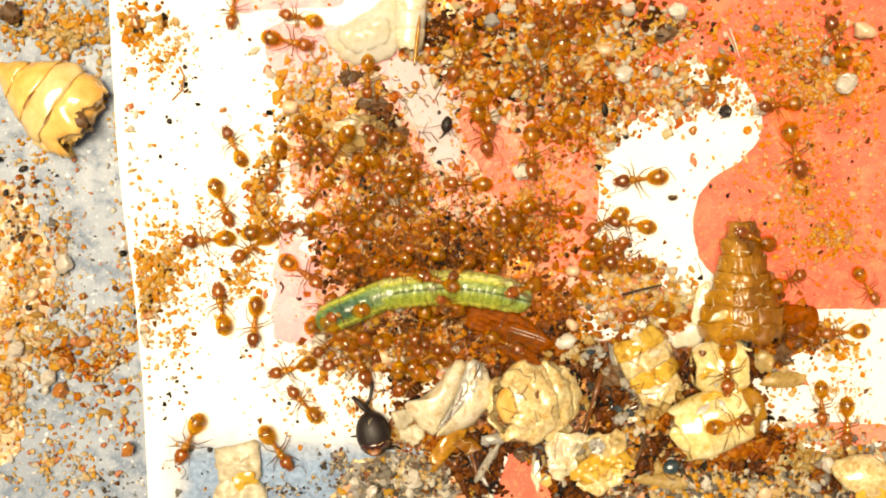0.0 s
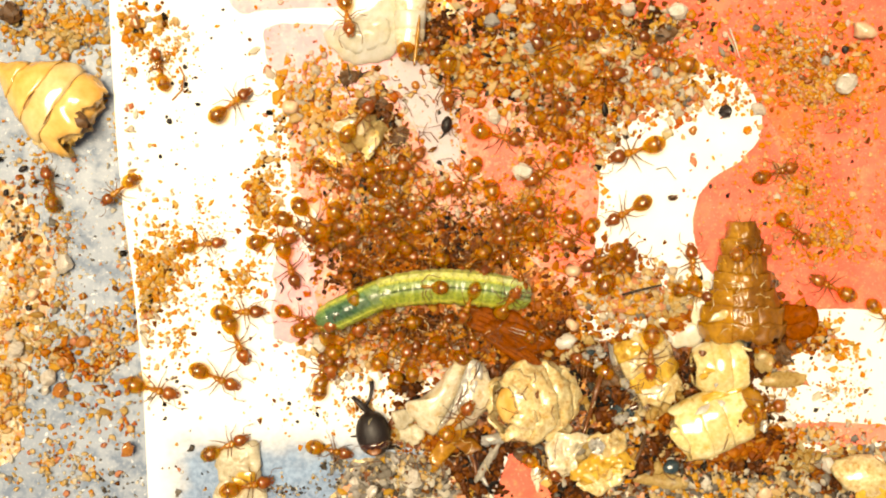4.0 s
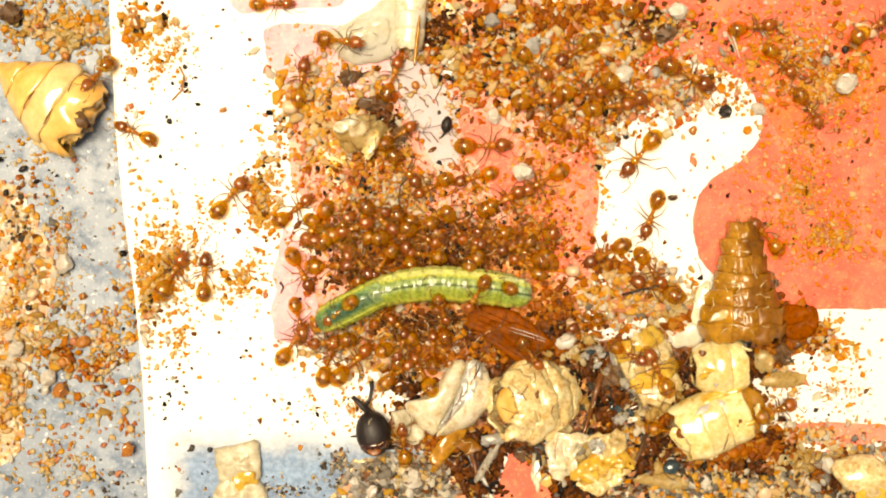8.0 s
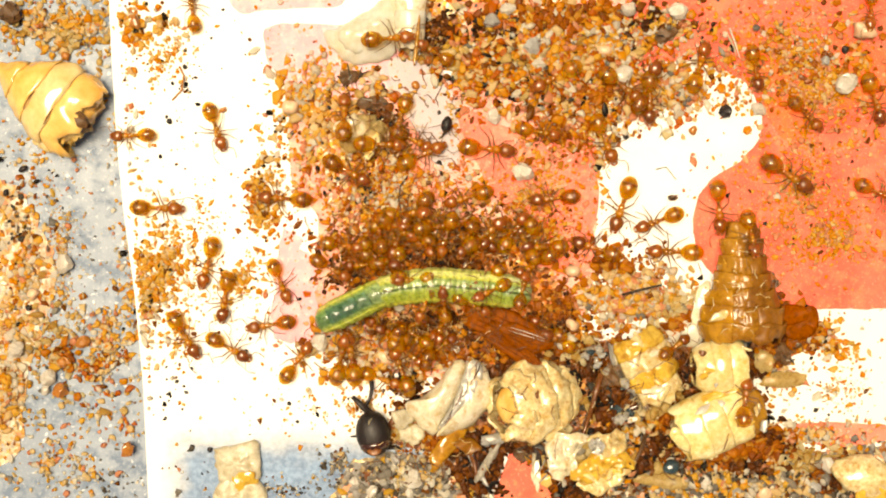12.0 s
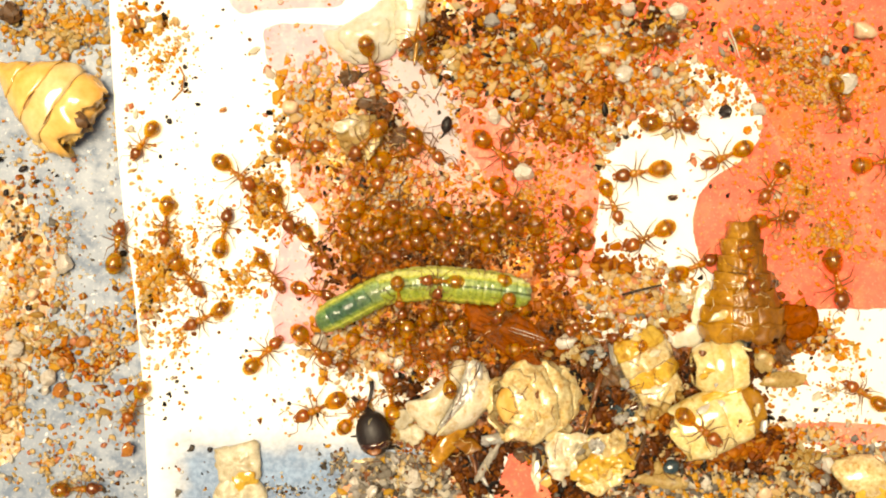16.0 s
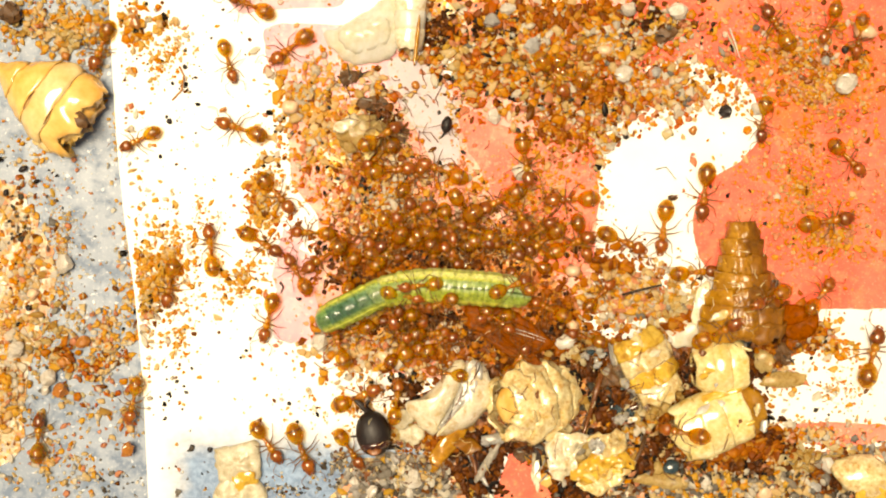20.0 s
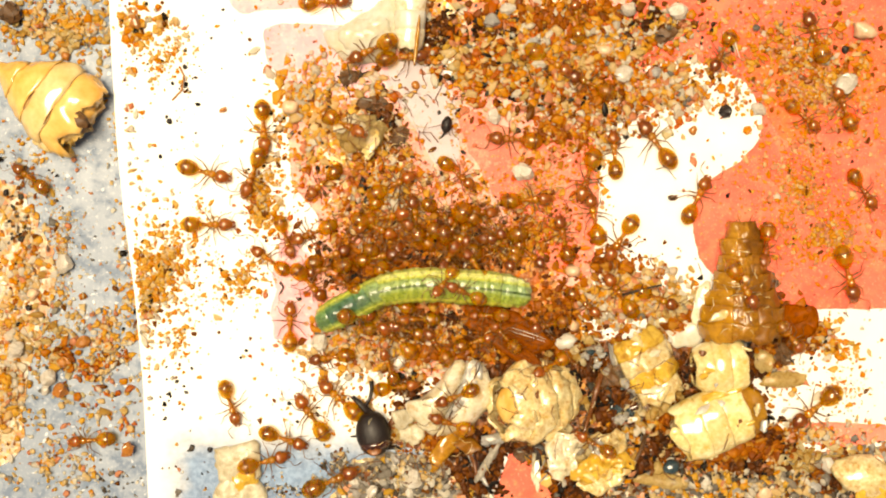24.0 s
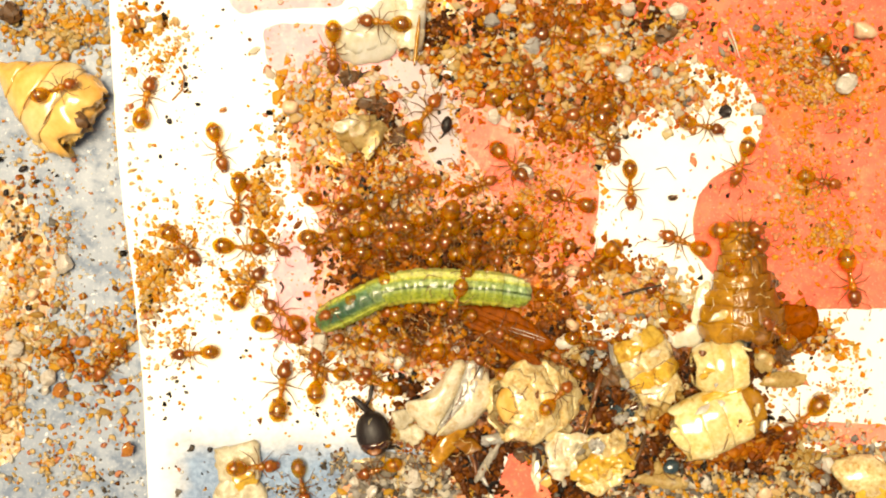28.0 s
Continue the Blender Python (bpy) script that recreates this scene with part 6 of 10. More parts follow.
def motions():
    for i, ring in enumerate(RINGS):
        walk(ring, [(t, segment_pose(i, t)) for t in range(0, 29)])
    ant_walk(0.78, 0, [(0, 414, 14, -98), (0.5, 356, 92, -121), (1, 292, 165, -76), (1.5, 236, 380, -99), (2, 203, 500, -76), (3, 242, 456, 3), (4, 361, 433, 7), (5, 478, 404, 8), (6, 600, 403, 8), (7, 587, 411, -11), (8, 580, 402, -27), (9, 582, 402, -31), (10, 588, 398, -52), (11, 579, 407, -41), (11.5, 636, 401, -3), (12, 693, 404, 1), (13, 692, 405, -50), (14, 691, 406, -101), (15, 691, 407, -152), (16, 691, 410, -161), (17, 701, 412, -177), (18, 660, 410, -166), (19, 674, 417, -144), (20, 663, 411, -119), (21, 652, 409, -116), (24, 650, 382, -120), (25, 656, 422, -81), (26, 665, 432, -108), (27, 705, 435, -184), (28, 700, 431, -182)])
    ant_walk(0.75, 1, [(0, 531, 33, 167), (1, 528, 22, 236), (2, 492, 8, 200), (2.5, 378, 94, 215), (3, 265, 182, 208), (3.5, 275, 152, 157), (4, 284, 122, 105), (5, 273, 59, 90), (6, 285, -1, 52), (7, 282, 2, 36), (7.5, 383, 18, 2), (8, 485, 9, 2), (8.5, 484, -40, 81), (9, 485, -90, 90), (10, 495, -95, 86), (11, 503, -103, 79), (11.5, 418, -49, 153), (12, 342, 18, 98), (13, 344, -18, 92), (14, 338, -54, 91), (15, 342, -90, 90), (16, 342, -90, 59), (17, 339, -94, 52), (18, 352, -85, 62), (18.25, 366, -57, 21), (18.5, 379, -29, -19), (19, 418, 20, -22), (19.5, 409, 65, -88), (20, 406, 112, -74), (20.5, 407, 111, -70), (21, 410, 115, -66), (22, 458, 212, -71), (23, 455, 326, -72), (24, 507, 422, -72), (25, 514, 425, -81), (25.5, 573, 431, -12), (26, 632, 435, -5), (27, 621, 438, -12), (28, 631, 446, -19)])
    ant_walk(0.89, 2, [(0, 513, 76, -11), (0.5, 537, 118, -23), (1, 532, 128, -36), (1.5, 532, 113, -4), (2, 534, 82, 27), (2.5, 610, 7, 27), (3, 650, 12, -7), (4, 616, 35, -79), (5, 578, 51, -88), (6, 542, 72, -54), (7, 562, 82, -36), (8, 608, 75, -10), (9, 595, 85, -63), (10, 602, 108, -45), (10.5, 632, 97, -28), (11, 662, 88, -11), (12, 692, 70, 3), (13, 674, 82, -32), (14, 662, 99, -66), (15, 645, 112, -100), (16, 656, 108, -75), (16.5, 657, 94, -22), (17, 660, 80, 31), (17.5, 655, 58, 72), (18, 645, 38, 114), (18.5, 613, 49, 155), (19, 580, 52, 197), (19.5, 554, 61, 208), (20, 515, 87, 217), (20.5, 480, 134, 237), (21, 475, 154, 240), (22, 470, 178, 260), (23, 475, 204, 264), (24, 468, 228, 274), (24.5, 473, 245, 274), (25, 470, 242, 274), (25.5, 459, 252, 256), (26, 436, 262, 238), (26.5, 430, 268, 241), (27, 424, 278, 244), (27.5, 419, 331, 266), (28, 422, 355, 266)])
    ant_walk(0.76, 3, [(0, 651, 140, -92), (1, 641, 89, -118), (1.5, 644, 106, -77), (2, 645, 122, -37), (2.5, 685, 113, 13), (3, 724, 99, 36), (4, 740, 84, 15), (5, 752, 64, -5), (6, 769, 50, -25), (6.5, 774, -20, -58), (7, 769, -90, -90), (8, 765, -85, -110), (9, 778, -76, -85), (10, 766, -82, -64), (11, 757, -91, -89), (12, 755, -86, -72), (13, 753, -45, -86), (14, 761, -3, -85), (15, 750, 38, -66), (16, 735, 70, -143), (16.25, 768, 89, -91), (16.5, 800, 107, -38), (17, 869, 137, -27), (18, 868, 134, 0), (19, 861, 126, 17), (19.5, 937, 114, 8), (20, 1013, 107, 7), (20.5, 1014, 72, 45), (21, 1021, 38, 83), (24, 1020, 35, 96), (25, 1007, 34, 115), (26, 1002, 33, 133), (27, 1006, 24, 160), (28, 997, 15, 133)])
    ant_walk(0.94, 4, [(0, 854, 234, -76), (1, 868, 272, -62), (2, 900, 310, -51), (2.5, 880, 340, -110), (3, 868, 373, -117), (4, 880, 372, -82), (5, 890, 364, -46), (6, 902, 364, -10), (7, 900, 365, -8), (8, 890, 352, 27), (9, 920, 382, -6), (10, 897, 367, 1), (10.5, 876, 392, 22), (11, 850, 412, 44), (12, 859, 413, 37), (15, 854, 411, 57), (16, 878, 393, 38), (17, 876, 395, 16), (18, 898, 372, -18), (18.5, 878, 392, -60), (19, 855, 405, -101), (20, 885, 360, -153), (21, 858, 335, -190), (22, 846, 362, -132), (23, 834, 388, -126), (24, 815, 412, -119), (25, 807, 403, -128), (26, 799, 407, -133), (27, 786, 404, -109), (28, 773, 412, -124)])
    ant_walk(0.94, 5, [(0, 940, 275, -90), (0.25, 955, 265, -47), (0.5, 971, 255, -4), (1, 998, 229, -2), (1.5, 1002, 262, -75), (2, 1005, 295, -149), (3, 986, 299, -139), (6, 948, 312, -175), (6.5, 937, 314, -166), (7, 908, 326, -157), (7.5, 940, 331, -153), (8, 960, 322, -150), (8.5, 974, 285, -73), (9, 989, 248, 5), (9.5, 988, 191, 81), (10, 991, 134, 89), (10.25, 968, 136, 129), (10.5, 945, 138, 169), (11, 900, 131, 178), (11.5, 940, 131, 192), (12, 980, 140, 207), (13, 975, 129, 239), (14, 968, 118, 272), (15, 959, 109, 304), (16, 956, 100, 329), (17, 947, 93, 337), (17.5, 970, 115, 322), (18, 986, 143, 308), (19, 986, 135, 309), (20, 978, 137, 306), (21, 982, 132, 327), (24, 974, 111, 329), (25, 979, 109, 308), (25.5, 927, 139, 274), (25.75, 904, 157, 317), (26, 880, 175, 360), (27, 925, 175, 349), (28, 908, 163, 378)])
    ant_walk(0.91, 6, [(0, 1130, 318, -174), (1, 1078, 296, -159), (1.5, 1079, 262, -170), (2, 1076, 228, -180), (2.5, 1029, 153, -224), (3, 961, 95, -229), (6, 1005, 106, -194), (7, 1016, 99, -172), (8, 1018, 93, -148), (9, 1026, 85, -129), (10, 1018, 81, -110), (10.5, 1053, 99, -33), (11, 1090, 110, -37), (11.5, 1123, 141, -52), (12, 1148, 178, -90), (13, 1134, 161, -73), (14, 1116, 149, -57), (15, 1098, 136, -40), (15.5, 1125, 104, 35), (16, 1155, 75, 11), (16.25, 1144, 110, -38), (16.5, 1133, 146, -87), (17, 1131, 220, -88), (17.5, 1140, 184, -94), (18, 1145, 147, -101), (18.5, 1072, 144, -177), (19, 1000, 134, -185), (20, 998, 132, -201), (21, 986, 124, -201), (22, 1006, 130, -202), (23, 1023, 143, -203), (24, 1042, 150, -205), (25, 1088, 155, -253), (25.5, 1111, 113, -278), (25.75, 1118, 90, -232), (26, 1125, 68, -186), (26.5, 1053, 73, -179), (27, 981, 71, -179), (28, 987, 65, -184)])
    ant_walk(0.83, 7, [(0, 1114, 397, 170), (0.5, 1092, 381, 164), (1, 1095, 378, 158), (1.5, 1078, 384, 174), (2, 1060, 386, 189), (2.5, 1018, 385, 178), (3, 985, 380, 188), (3.5, 981, 379, 181), (5.5, 978, 379, 151), (6, 988, 372, 144), (6.5, 996, 386, 174), (7, 985, 411, 204), (7.5, 957, 435, 226), (8, 959, 442, 249), (8.5, 954, 438, 225), (9, 950, 432, 201), (9.5, 956, 445, 215), (10, 961, 448, 229), (10.5, 959, 451, 232), (11, 962, 442, 234), (11.5, 961, 440, 207), (12, 958, 435, 180), (15, 1000, 455, 194), (16, 985, 465, 191), (16.25, 1015, 468, 249), (16.5, 1045, 470, 306), (17, 1102, 488, 336), (18, 1090, 485, 374), (19, 1090, 500, 423), (19.5, 1161, 500, 373), (20, 1230, 482, 365), (21, 1212, 478, 355), (22, 1194, 492, 294), (23, 1183, 515, 290), (24, 1162, 528, 336), (25, 1165, 542, 325), (26, 1165, 535, 329), (26.25, 1166, 534, 371), (26.5, 1167, 532, 412), (26.75, 1169, 531, 454), (27, 1170, 530, 495), (28, 1170, 528, 499)])
    ant_walk(0.89, 8, [(0, 1108, 467, 174), (0.5, 1100, 457, 171), (1, 1078, 445, 168), (1.5, 1046, 447, 170), (2, 1048, 445, 171), (2.5, 1061, 448, 187), (3, 1058, 456, 203), (3.5, 1062, 460, 205), (5.5, 1075, 448, 215), (6, 1076, 448, 218), (6.5, 1072, 444, 202), (7, 1068, 438, 186), (7.5, 1069, 444, 196), (8, 1070, 450, 207), (8.5, 1066, 438, 190), (9, 1058, 432, 173), (9.5, 1063, 430, 175), (10, 1072, 436, 177), (10.5, 1073, 430, 162), (11, 1072, 422, 147), (11.5, 1073, 430, 153), (12, 1052, 440, 160), (12.5, 1071, 452, 101), (13, 1089, 463, 43), (14, 1126, 484, -9), (15, 1165, 502, -20), (15.5, 1196, 488, 2), (16, 1228, 472, 24), (16.25, 1211, 490, -45), (16.5, 1194, 507, -114), (17, 1170, 550, -153), (18, 1170, 525, -194), (18.5, 1077, 480, -211), (19, 998, 413, -213), (20, 960, 425, -143), (20.5, 925, 420, -162), (21, 890, 425, -180), (24, 886, 418, -172), (24.5, 911, 414, -215), (25, 935, 405, -259), (25.5, 905, 368, -240), (26, 885, 325, -239), (27, 892, 292, -308), (27.5, 899, 293, -358), (28, 905, 292, -408)])
    ant_walk(0.90, 9, [(0, 1142, 554, -169), (1, 1158, 564, -128), (2, 1159, 608, -112), (3, 1148, 620, -104), (6, 1155, 645, -79), (6.25, 1151, 639, -122), (6.5, 1148, 634, -166), (6.75, 1144, 628, -209), (7, 1140, 622, -253), (8, 1162, 655, -243), (8.5, 1129, 637, -216), (9, 1099, 615, -218), (9.25, 1117, 616, -265), (9.5, 1134, 616, -312), (10, 1170, 615, -309), (10.25, 1199, 645, -349), (10.5, 1227, 675, -389), (11, 1295, 722, -377), (11.5, 1304, 716, -330), (12, 1315, 712, -283), (13, 1298, 722, -328), (14, 1281, 734, -374), (15, 1265, 745, -419), (16, 1238, 758, -398), (16.5, 1241, 743, -323), (17, 1242, 728, -249), (18, 1232, 722, -225), (19, 1210, 732, -217), (20, 1210, 765, -189), (20.5, 1239, 763, -260), (21, 1268, 762, -331), (22, 1212, 680, -253), (23, 1148, 604, -244), (24, 1095, 520, -235), (25, 1081, 511, -220), (25.5, 1150, 462, -272), (26, 1228, 428, -209), (27, 1220, 450, -171), (28, 1208, 429, -202)])
    ant_walk(0.91, 10, [(0, 488, 296, -104), (0.5, 479, 317, -73), (1, 502, 324, -41), (1.5, 508, 326, -28), (2, 532, 356, -14), (2.5, 563, 393, -40), (3, 558, 412, -66), (4, 554, 390, -48), (5, 551, 368, -31), (6, 555, 346, -13), (7, 598, 342, -18), (7.5, 581, 372, -71), (8, 560, 399, -124), (8.5, 568, 384, -64), (9, 572, 368, -5), (10, 619, 342, -7), (10.5, 634, 303, 50), (11, 655, 268, -4), (11.25, 642, 255, 41), (11.5, 628, 242, 86), (12, 610, 210, 90), (13, 583, 219, 70), (14, 563, 240, 50), (15, 538, 251, 29), (16, 532, 260, 0), (17, 565, 291, -44), (18, 569, 283, -55), (18.5, 562, 276, -110), (19, 555, 268, -165), (19.5, 537, 262, -194), (20, 426, 229, -199), (20.5, 340, 230, -181), (21, 342, 235, -200), (22, 351, 259, -258), (22.5, 355, 271, -313), (23, 358, 283, -368), (24, 366, 306, -375), (24.25, 350, 312, -417), (24.5, 333, 317, -460), (25, 302, 349, -450), (25.5, 317, 324, -401), (26, 342, 315, -352), (26.5, 346, 339, -382), (27, 364, 378, -412), (27.5, 398, 423, -399), (28, 430, 438, -365)])
    ant_walk(0.76, 0, [(0, 415, 258, 117), (0.5, 417, 200, 83), (1, 426, 142, 39), (1.5, 339, 139, -32), (2, 252, 150, -102), (2.5, 224, 337, -101), (3, 215, 385, -117), (4, 212, 338, -141), (5, 229, 293, -215), (6, 233, 246, -189), (6.5, 233, 241, -186), (7, 238, 246, -184), (7.5, 239, 241, -194), (8, 240, 235, -204), (8.5, 238, 241, -192), (9, 237, 245, -180), (9.5, 236, 242, -181), (10, 238, 239, -182), (10.5, 237, 241, -184), (11, 237, 242, -186), (11.5, 236, 243, -182), (12, 235, 241, -178), (12.5, 236, 244, -171), (14.5, 249, 249, -145), (15, 255, 250, -139), (15.5, 255, 252, -131), (16, 256, 252, -123), (16.5, 254, 250, -132), (17, 252, 248, -141), (17.5, 250, 250, -144), (18, 250, 250, -146), (18.5, 252, 249, -141), (19, 253, 250, -135), (19.5, 250, 250, -144), (20, 248, 249, -154), (20.5, 260, 262, -120), (21, 264, 284, -87), (22, 192, 280, -160), (23, 127, 320, -172), (24, 55, 315, -217), (24.25, 71, 399, -172), (24.5, 87, 483, -127), (25, 170, 632, -150), (25.25, 185, 562, -205), (25.5, 200, 492, -261), (26, 195, 349, -257), (26.5, 220, 363, -323), (27, 275, 311, -297), (27.25, 325, 343, -339), (27.5, 376, 375, -381), (28, 481, 432, -390)])
    ant_walk(0.86, 1, [(0, 395, 362, -69), (1, 436, 380, -32), (1.5, 411, 380, -78), (2, 386, 386, -124), (2.5, 414, 410, -44), (3, 442, 435, 12), (4, 486, 426, 6), (5, 532, 430, 5), (6, 578, 424, 5), (6.5, 645, 424, 6), (7, 711, 410, 6), (8, 699, 411, 15), (9, 697, 410, 8), (10, 699, 412, -5), (11, 707, 410, -12), (12, 707, 402, -31), (15, 704, 399, -59), (16, 711, 406, -59), (17, 717, 397, -81), (18, 721, 396, -97), (19, 699, 436, -120), (20, 696, 439, -128), (20.5, 680, 427, -87), (21, 669, 411, -47), (24, 664, 403, -25), (25, 674, 404, -35), (26, 687, 401, -36), (27, 687, 404, -58), (28, 676, 395, -55)])
    ant_walk(0.90, 2, [(0, 368, 425, -176), (0.5, 317, 436, -164), (1, 268, 455, -157), (2, 272, 465, -150), (2.5, 308, 517, -71), (3, 332, 575, -73), (4, 426, 552, 1), (5, 511, 501, 10), (6, 607, 483, 19), (7, 599, 478, 1), (8, 591, 473, 3), (9, 590, 490, -45), (10, 550, 485, -27), (10.5, 433, 528, -29), (11, 310, 550, -31), (12, 330, 595, -59), (13, 267, 664, -82), (14, 194, 718, -4), (15, 108, 754, 23), (15.5, 134, 587, 68), (16, 210, 435, 81), (16.5, 268, 356, 58), (17, 320, 274, 52), (17.5, 482, 287, 5), (18, 644, 278, -1), (19, 674, 241, 51), (20, 673, 243, 33), (21, 662, 243, 38), (22, 670, 192, 92), (23, 671, 141, 108), (23.5, 664, 115, 157), (24, 658, 90, 205), (24.5, 607, 82, 201), (25, 602, 72, 197), (25.5, 613, 80, 232), (26, 600, 88, 266), (26.5, 606, 87, 286), (27, 616, 85, 305), (27.5, 600, 82, 286), (28, 591, 85, 268)])
    ant_walk(0.92, 3, [(0, 480, 407, 9), (0.5, 560, 423, -3), (1, 642, 420, -5), (1.5, 626, 429, -68), (2, 610, 438, -132), (3, 598, 434, -146), (6, 597, 434, -173), (7, 594, 427, -157), (8, 586, 426, -173), (9, 574, 416, -181), (10, 534, 395, -208), (11, 520, 398, -234), (12, 502, 352, -184), (13, 517, 373, -109), (14, 529, 395, -76), (15, 536, 419, -68), (16, 562, 440, -55), (17, 545, 460, -117), (18, 525, 478, -73), (19, 542, 485, -46), (19.5, 557, 471, -96), (20, 575, 460, -146), (21, 578, 484, -152), (24, 580, 480, -170), (25, 589, 470, -178), (26, 585, 463, -168), (27, 528, 468, -144), (27.25, 539, 452, -78), (27.5, 551, 437, -11), (28, 580, 412, 8)])
    ant_walk(0.74, 4, [(0, 562, 340, -131), (0.25, 592, 344, -79), (0.5, 622, 348, -27), (1, 679, 373, -16), (2, 685, 372, -2), (3, 677, 372, -3), (4, 667, 391, 19), (5, 656, 409, 42), (6, 649, 430, 64), (7, 649, 424, 87), (7.5, 638, 418, 132), (8, 628, 414, 176), (9, 635, 378, 153), (9.5, 654, 409, 140), (10, 678, 438, 126), (11, 685, 435, 105), (12, 695, 426, 109), (13, 684, 436, 82), (14, 669, 439, 55), (15, 656, 447, 28), (16, 644, 457, 0), (17, 636, 451, -2), (18, 640, 485, -14), (19, 679, 458, 35), (20, 682, 450, 47), (21, 691, 456, 68), (24, 687, 457, 51), (25, 689, 429, 23), (26, 712, 429, -10), (27, 720, 422, -5), (28, 720, 426, -13)])
    ant_walk(0.92, 5, [(0, 538, 487, -33), (0.5, 570, 551, -57), (1, 611, 609, -59), (2, 603, 616, -56), (3, 588, 620, -122), (4, 582, 626, -84), (5, 576, 631, -47), (6, 570, 635, -9), (6.5, 578, 643, 20), (7, 585, 635, 49), (7.5, 580, 633, 62), (8, 584, 634, 75), (8.5, 586, 636, 71), (9, 582, 639, 67), (9.5, 589, 636, 67), (10, 590, 640, 67), (10.5, 577, 640, 77), (11, 589, 641, 88), (12, 605, 630, 77), (13, 575, 623, 107), (14, 545, 621, 28), (15, 515, 624, 3), (16, 555, 615, -45), (16.5, 490, 654, -109), (17, 418, 682, -84), (18, 399, 646, -49), (18.5, 451, 678, -32), (19, 500, 702, -39), (19.5, 527, 745, -66), (20, 536, 796, -68), (20.25, 537, 769, -1), (20.5, 537, 741, 66), (21, 553, 688, 81), (24, 552, 735, 125), (24.5, 525, 713, 93), (25, 502, 688, 61), (25.5, 510, 659, 59), (26, 512, 620, 58), (27, 510, 582, 14), (28, 495, 585, -22)])
    ant_walk(0.89, 6, [(0, 393, 544, 100), (1, 384, 521, 93), (1.5, 416, 523, 83), (2, 448, 525, 73), (2.25, 442, 546, 11), (2.5, 436, 567, -51), (3, 420, 608, -62), (6, 425, 570, -81), (6.5, 428, 557, -33), (7, 452, 532, 15), (7.5, 531, 477, 40), (8, 594, 404, 42), (9, 584, 403, 21), (9.5, 623, 371, 42), (10, 656, 332, 44), (11, 695, 300, 0), (12, 749, 275, 25), (13, 710, 288, 27), (14, 683, 320, 30), (15, 648, 339, 32), (16, 652, 348, 51), (16.5, 606, 330, 23), (17, 560, 312, -5), (17.5, 610, 294, 14), (18, 663, 283, 16), (19, 653, 288, 11), (20, 695, 302, 6), (21, 698, 320, 0), (24, 697, 328, 26), (25, 692, 338, 3), (26, 691, 342, 24), (27, 703, 333, 3), (28, 707, 337, 28)])
    ant_walk(0.86, 7, [(0, 452, 572, -95), (0.5, 377, 542, -162), (1, 301, 515, -153), (1.25, 309, 485, -213), (1.5, 317, 456, -272), (2, 334, 396, -285), (2.5, 337, 329, -302), (3, 422, 252, -322), (4, 411, 186, -322), (4.5, 391, 158, -376), (5, 370, 129, -430), (6, 366, 62, -484), (6.5, 533, 186, -404), (7, 704, 302, -395), (8, 717, 301, -410), (9, 722, 329, -398), (10, 742, 380, -409), (10.5, 730, 387, -457), (11, 718, 392, -504), (12, 732, 379, -499), (15, 738, 372, -576), (16, 722, 380, -564), (17, 734, 384, -554), (18, 728, 388, -561), (19, 715, 397, -591), (20, 729, 388, -617), (21, 740, 393, -594), (24, 732, 386, -622), (25, 723, 394, -594), (26, 709, 385, -596), (27, 704, 381, -604), (28, 694, 384, -585)])
    ant_walk(0.84, 8, [(0, 516, 652, -164), (0.5, 484, 707, -130), (1, 456, 764, -188), (1.5, 374, 779, -183), (2, 290, 780, -243), (2.5, 322, 792, -298), (3, 356, 794, -352), (4, 402, 789, -336), (5, 446, 777, -293), (5.5, 469, 776, -243), (6, 492, 774, -193), (6.5, 362, 691, -203), (7, 215, 645, -198), (7.5, 402, 648, -186), (8, 584, 602, -173), (9, 582, 607, -183), (10, 579, 615, -205), (11, 584, 612, -188), (11.5, 530, 596, -195), (12, 478, 575, -171), (15, 520, 565, -191), (15.5, 443, 556, -179), (16, 365, 562, -153), (16.5, 329, 623, -100), (17, 348, 675, -58), (17.5, 351, 681, -20), (18, 425, 700, 4), (18.5, 481, 731, -46), (19, 476, 766, -45), (19.5, 470, 779, -50), (20, 475, 784, -55), (20.5, 476, 775, -33), (21, 482, 760, -10), (24, 505, 776, -19), (24.25, 526, 718, 23), (24.5, 548, 660, 66), (25, 569, 539, 75), (26, 580, 548, 52), (27, 571, 549, 53), (27.5, 537, 550, 100), (28, 502, 555, 146)])
    ant_walk(0.79, 9, [(0, 606, 638, -157), (0.5, 556, 713, -127), (1, 520, 795, -166), (2, 572, 798, -90), (3, 548, 792, -51), (4, 586, 796, -12), (5, 625, 794, -8), (6, 664, 799, -2), (7, 720, 805, -37), (7.5, 717, 794, 29), (8, 714, 782, 95), (8.5, 689, 691, 99), (9, 682, 597, 100), (10, 675, 588, 125), (11, 679, 579, 153), (12, 681, 580, 149), (15, 692, 590, 139), (15.5, 652, 604, 205), (16, 618, 628, 252), (16.5, 606, 656, 285), (17, 594, 684, 319), (18, 620, 690, 333), (18.5, 609, 749, 264), (19, 589, 805, 268), (20, 621, 796, 304), (20.25, 644, 764, 353), (20.5, 668, 731, 402), (21, 718, 667, 413), (22, 740, 698, 449), (23, 764, 726, 485), (24, 795, 748, 520), (24.5, 750, 740, 531), (25, 705, 740, 506), (25.5, 704, 783, 583), (26, 715, 825, 551), (27, 670, 838, 554), (28, 670, 830, 558)])
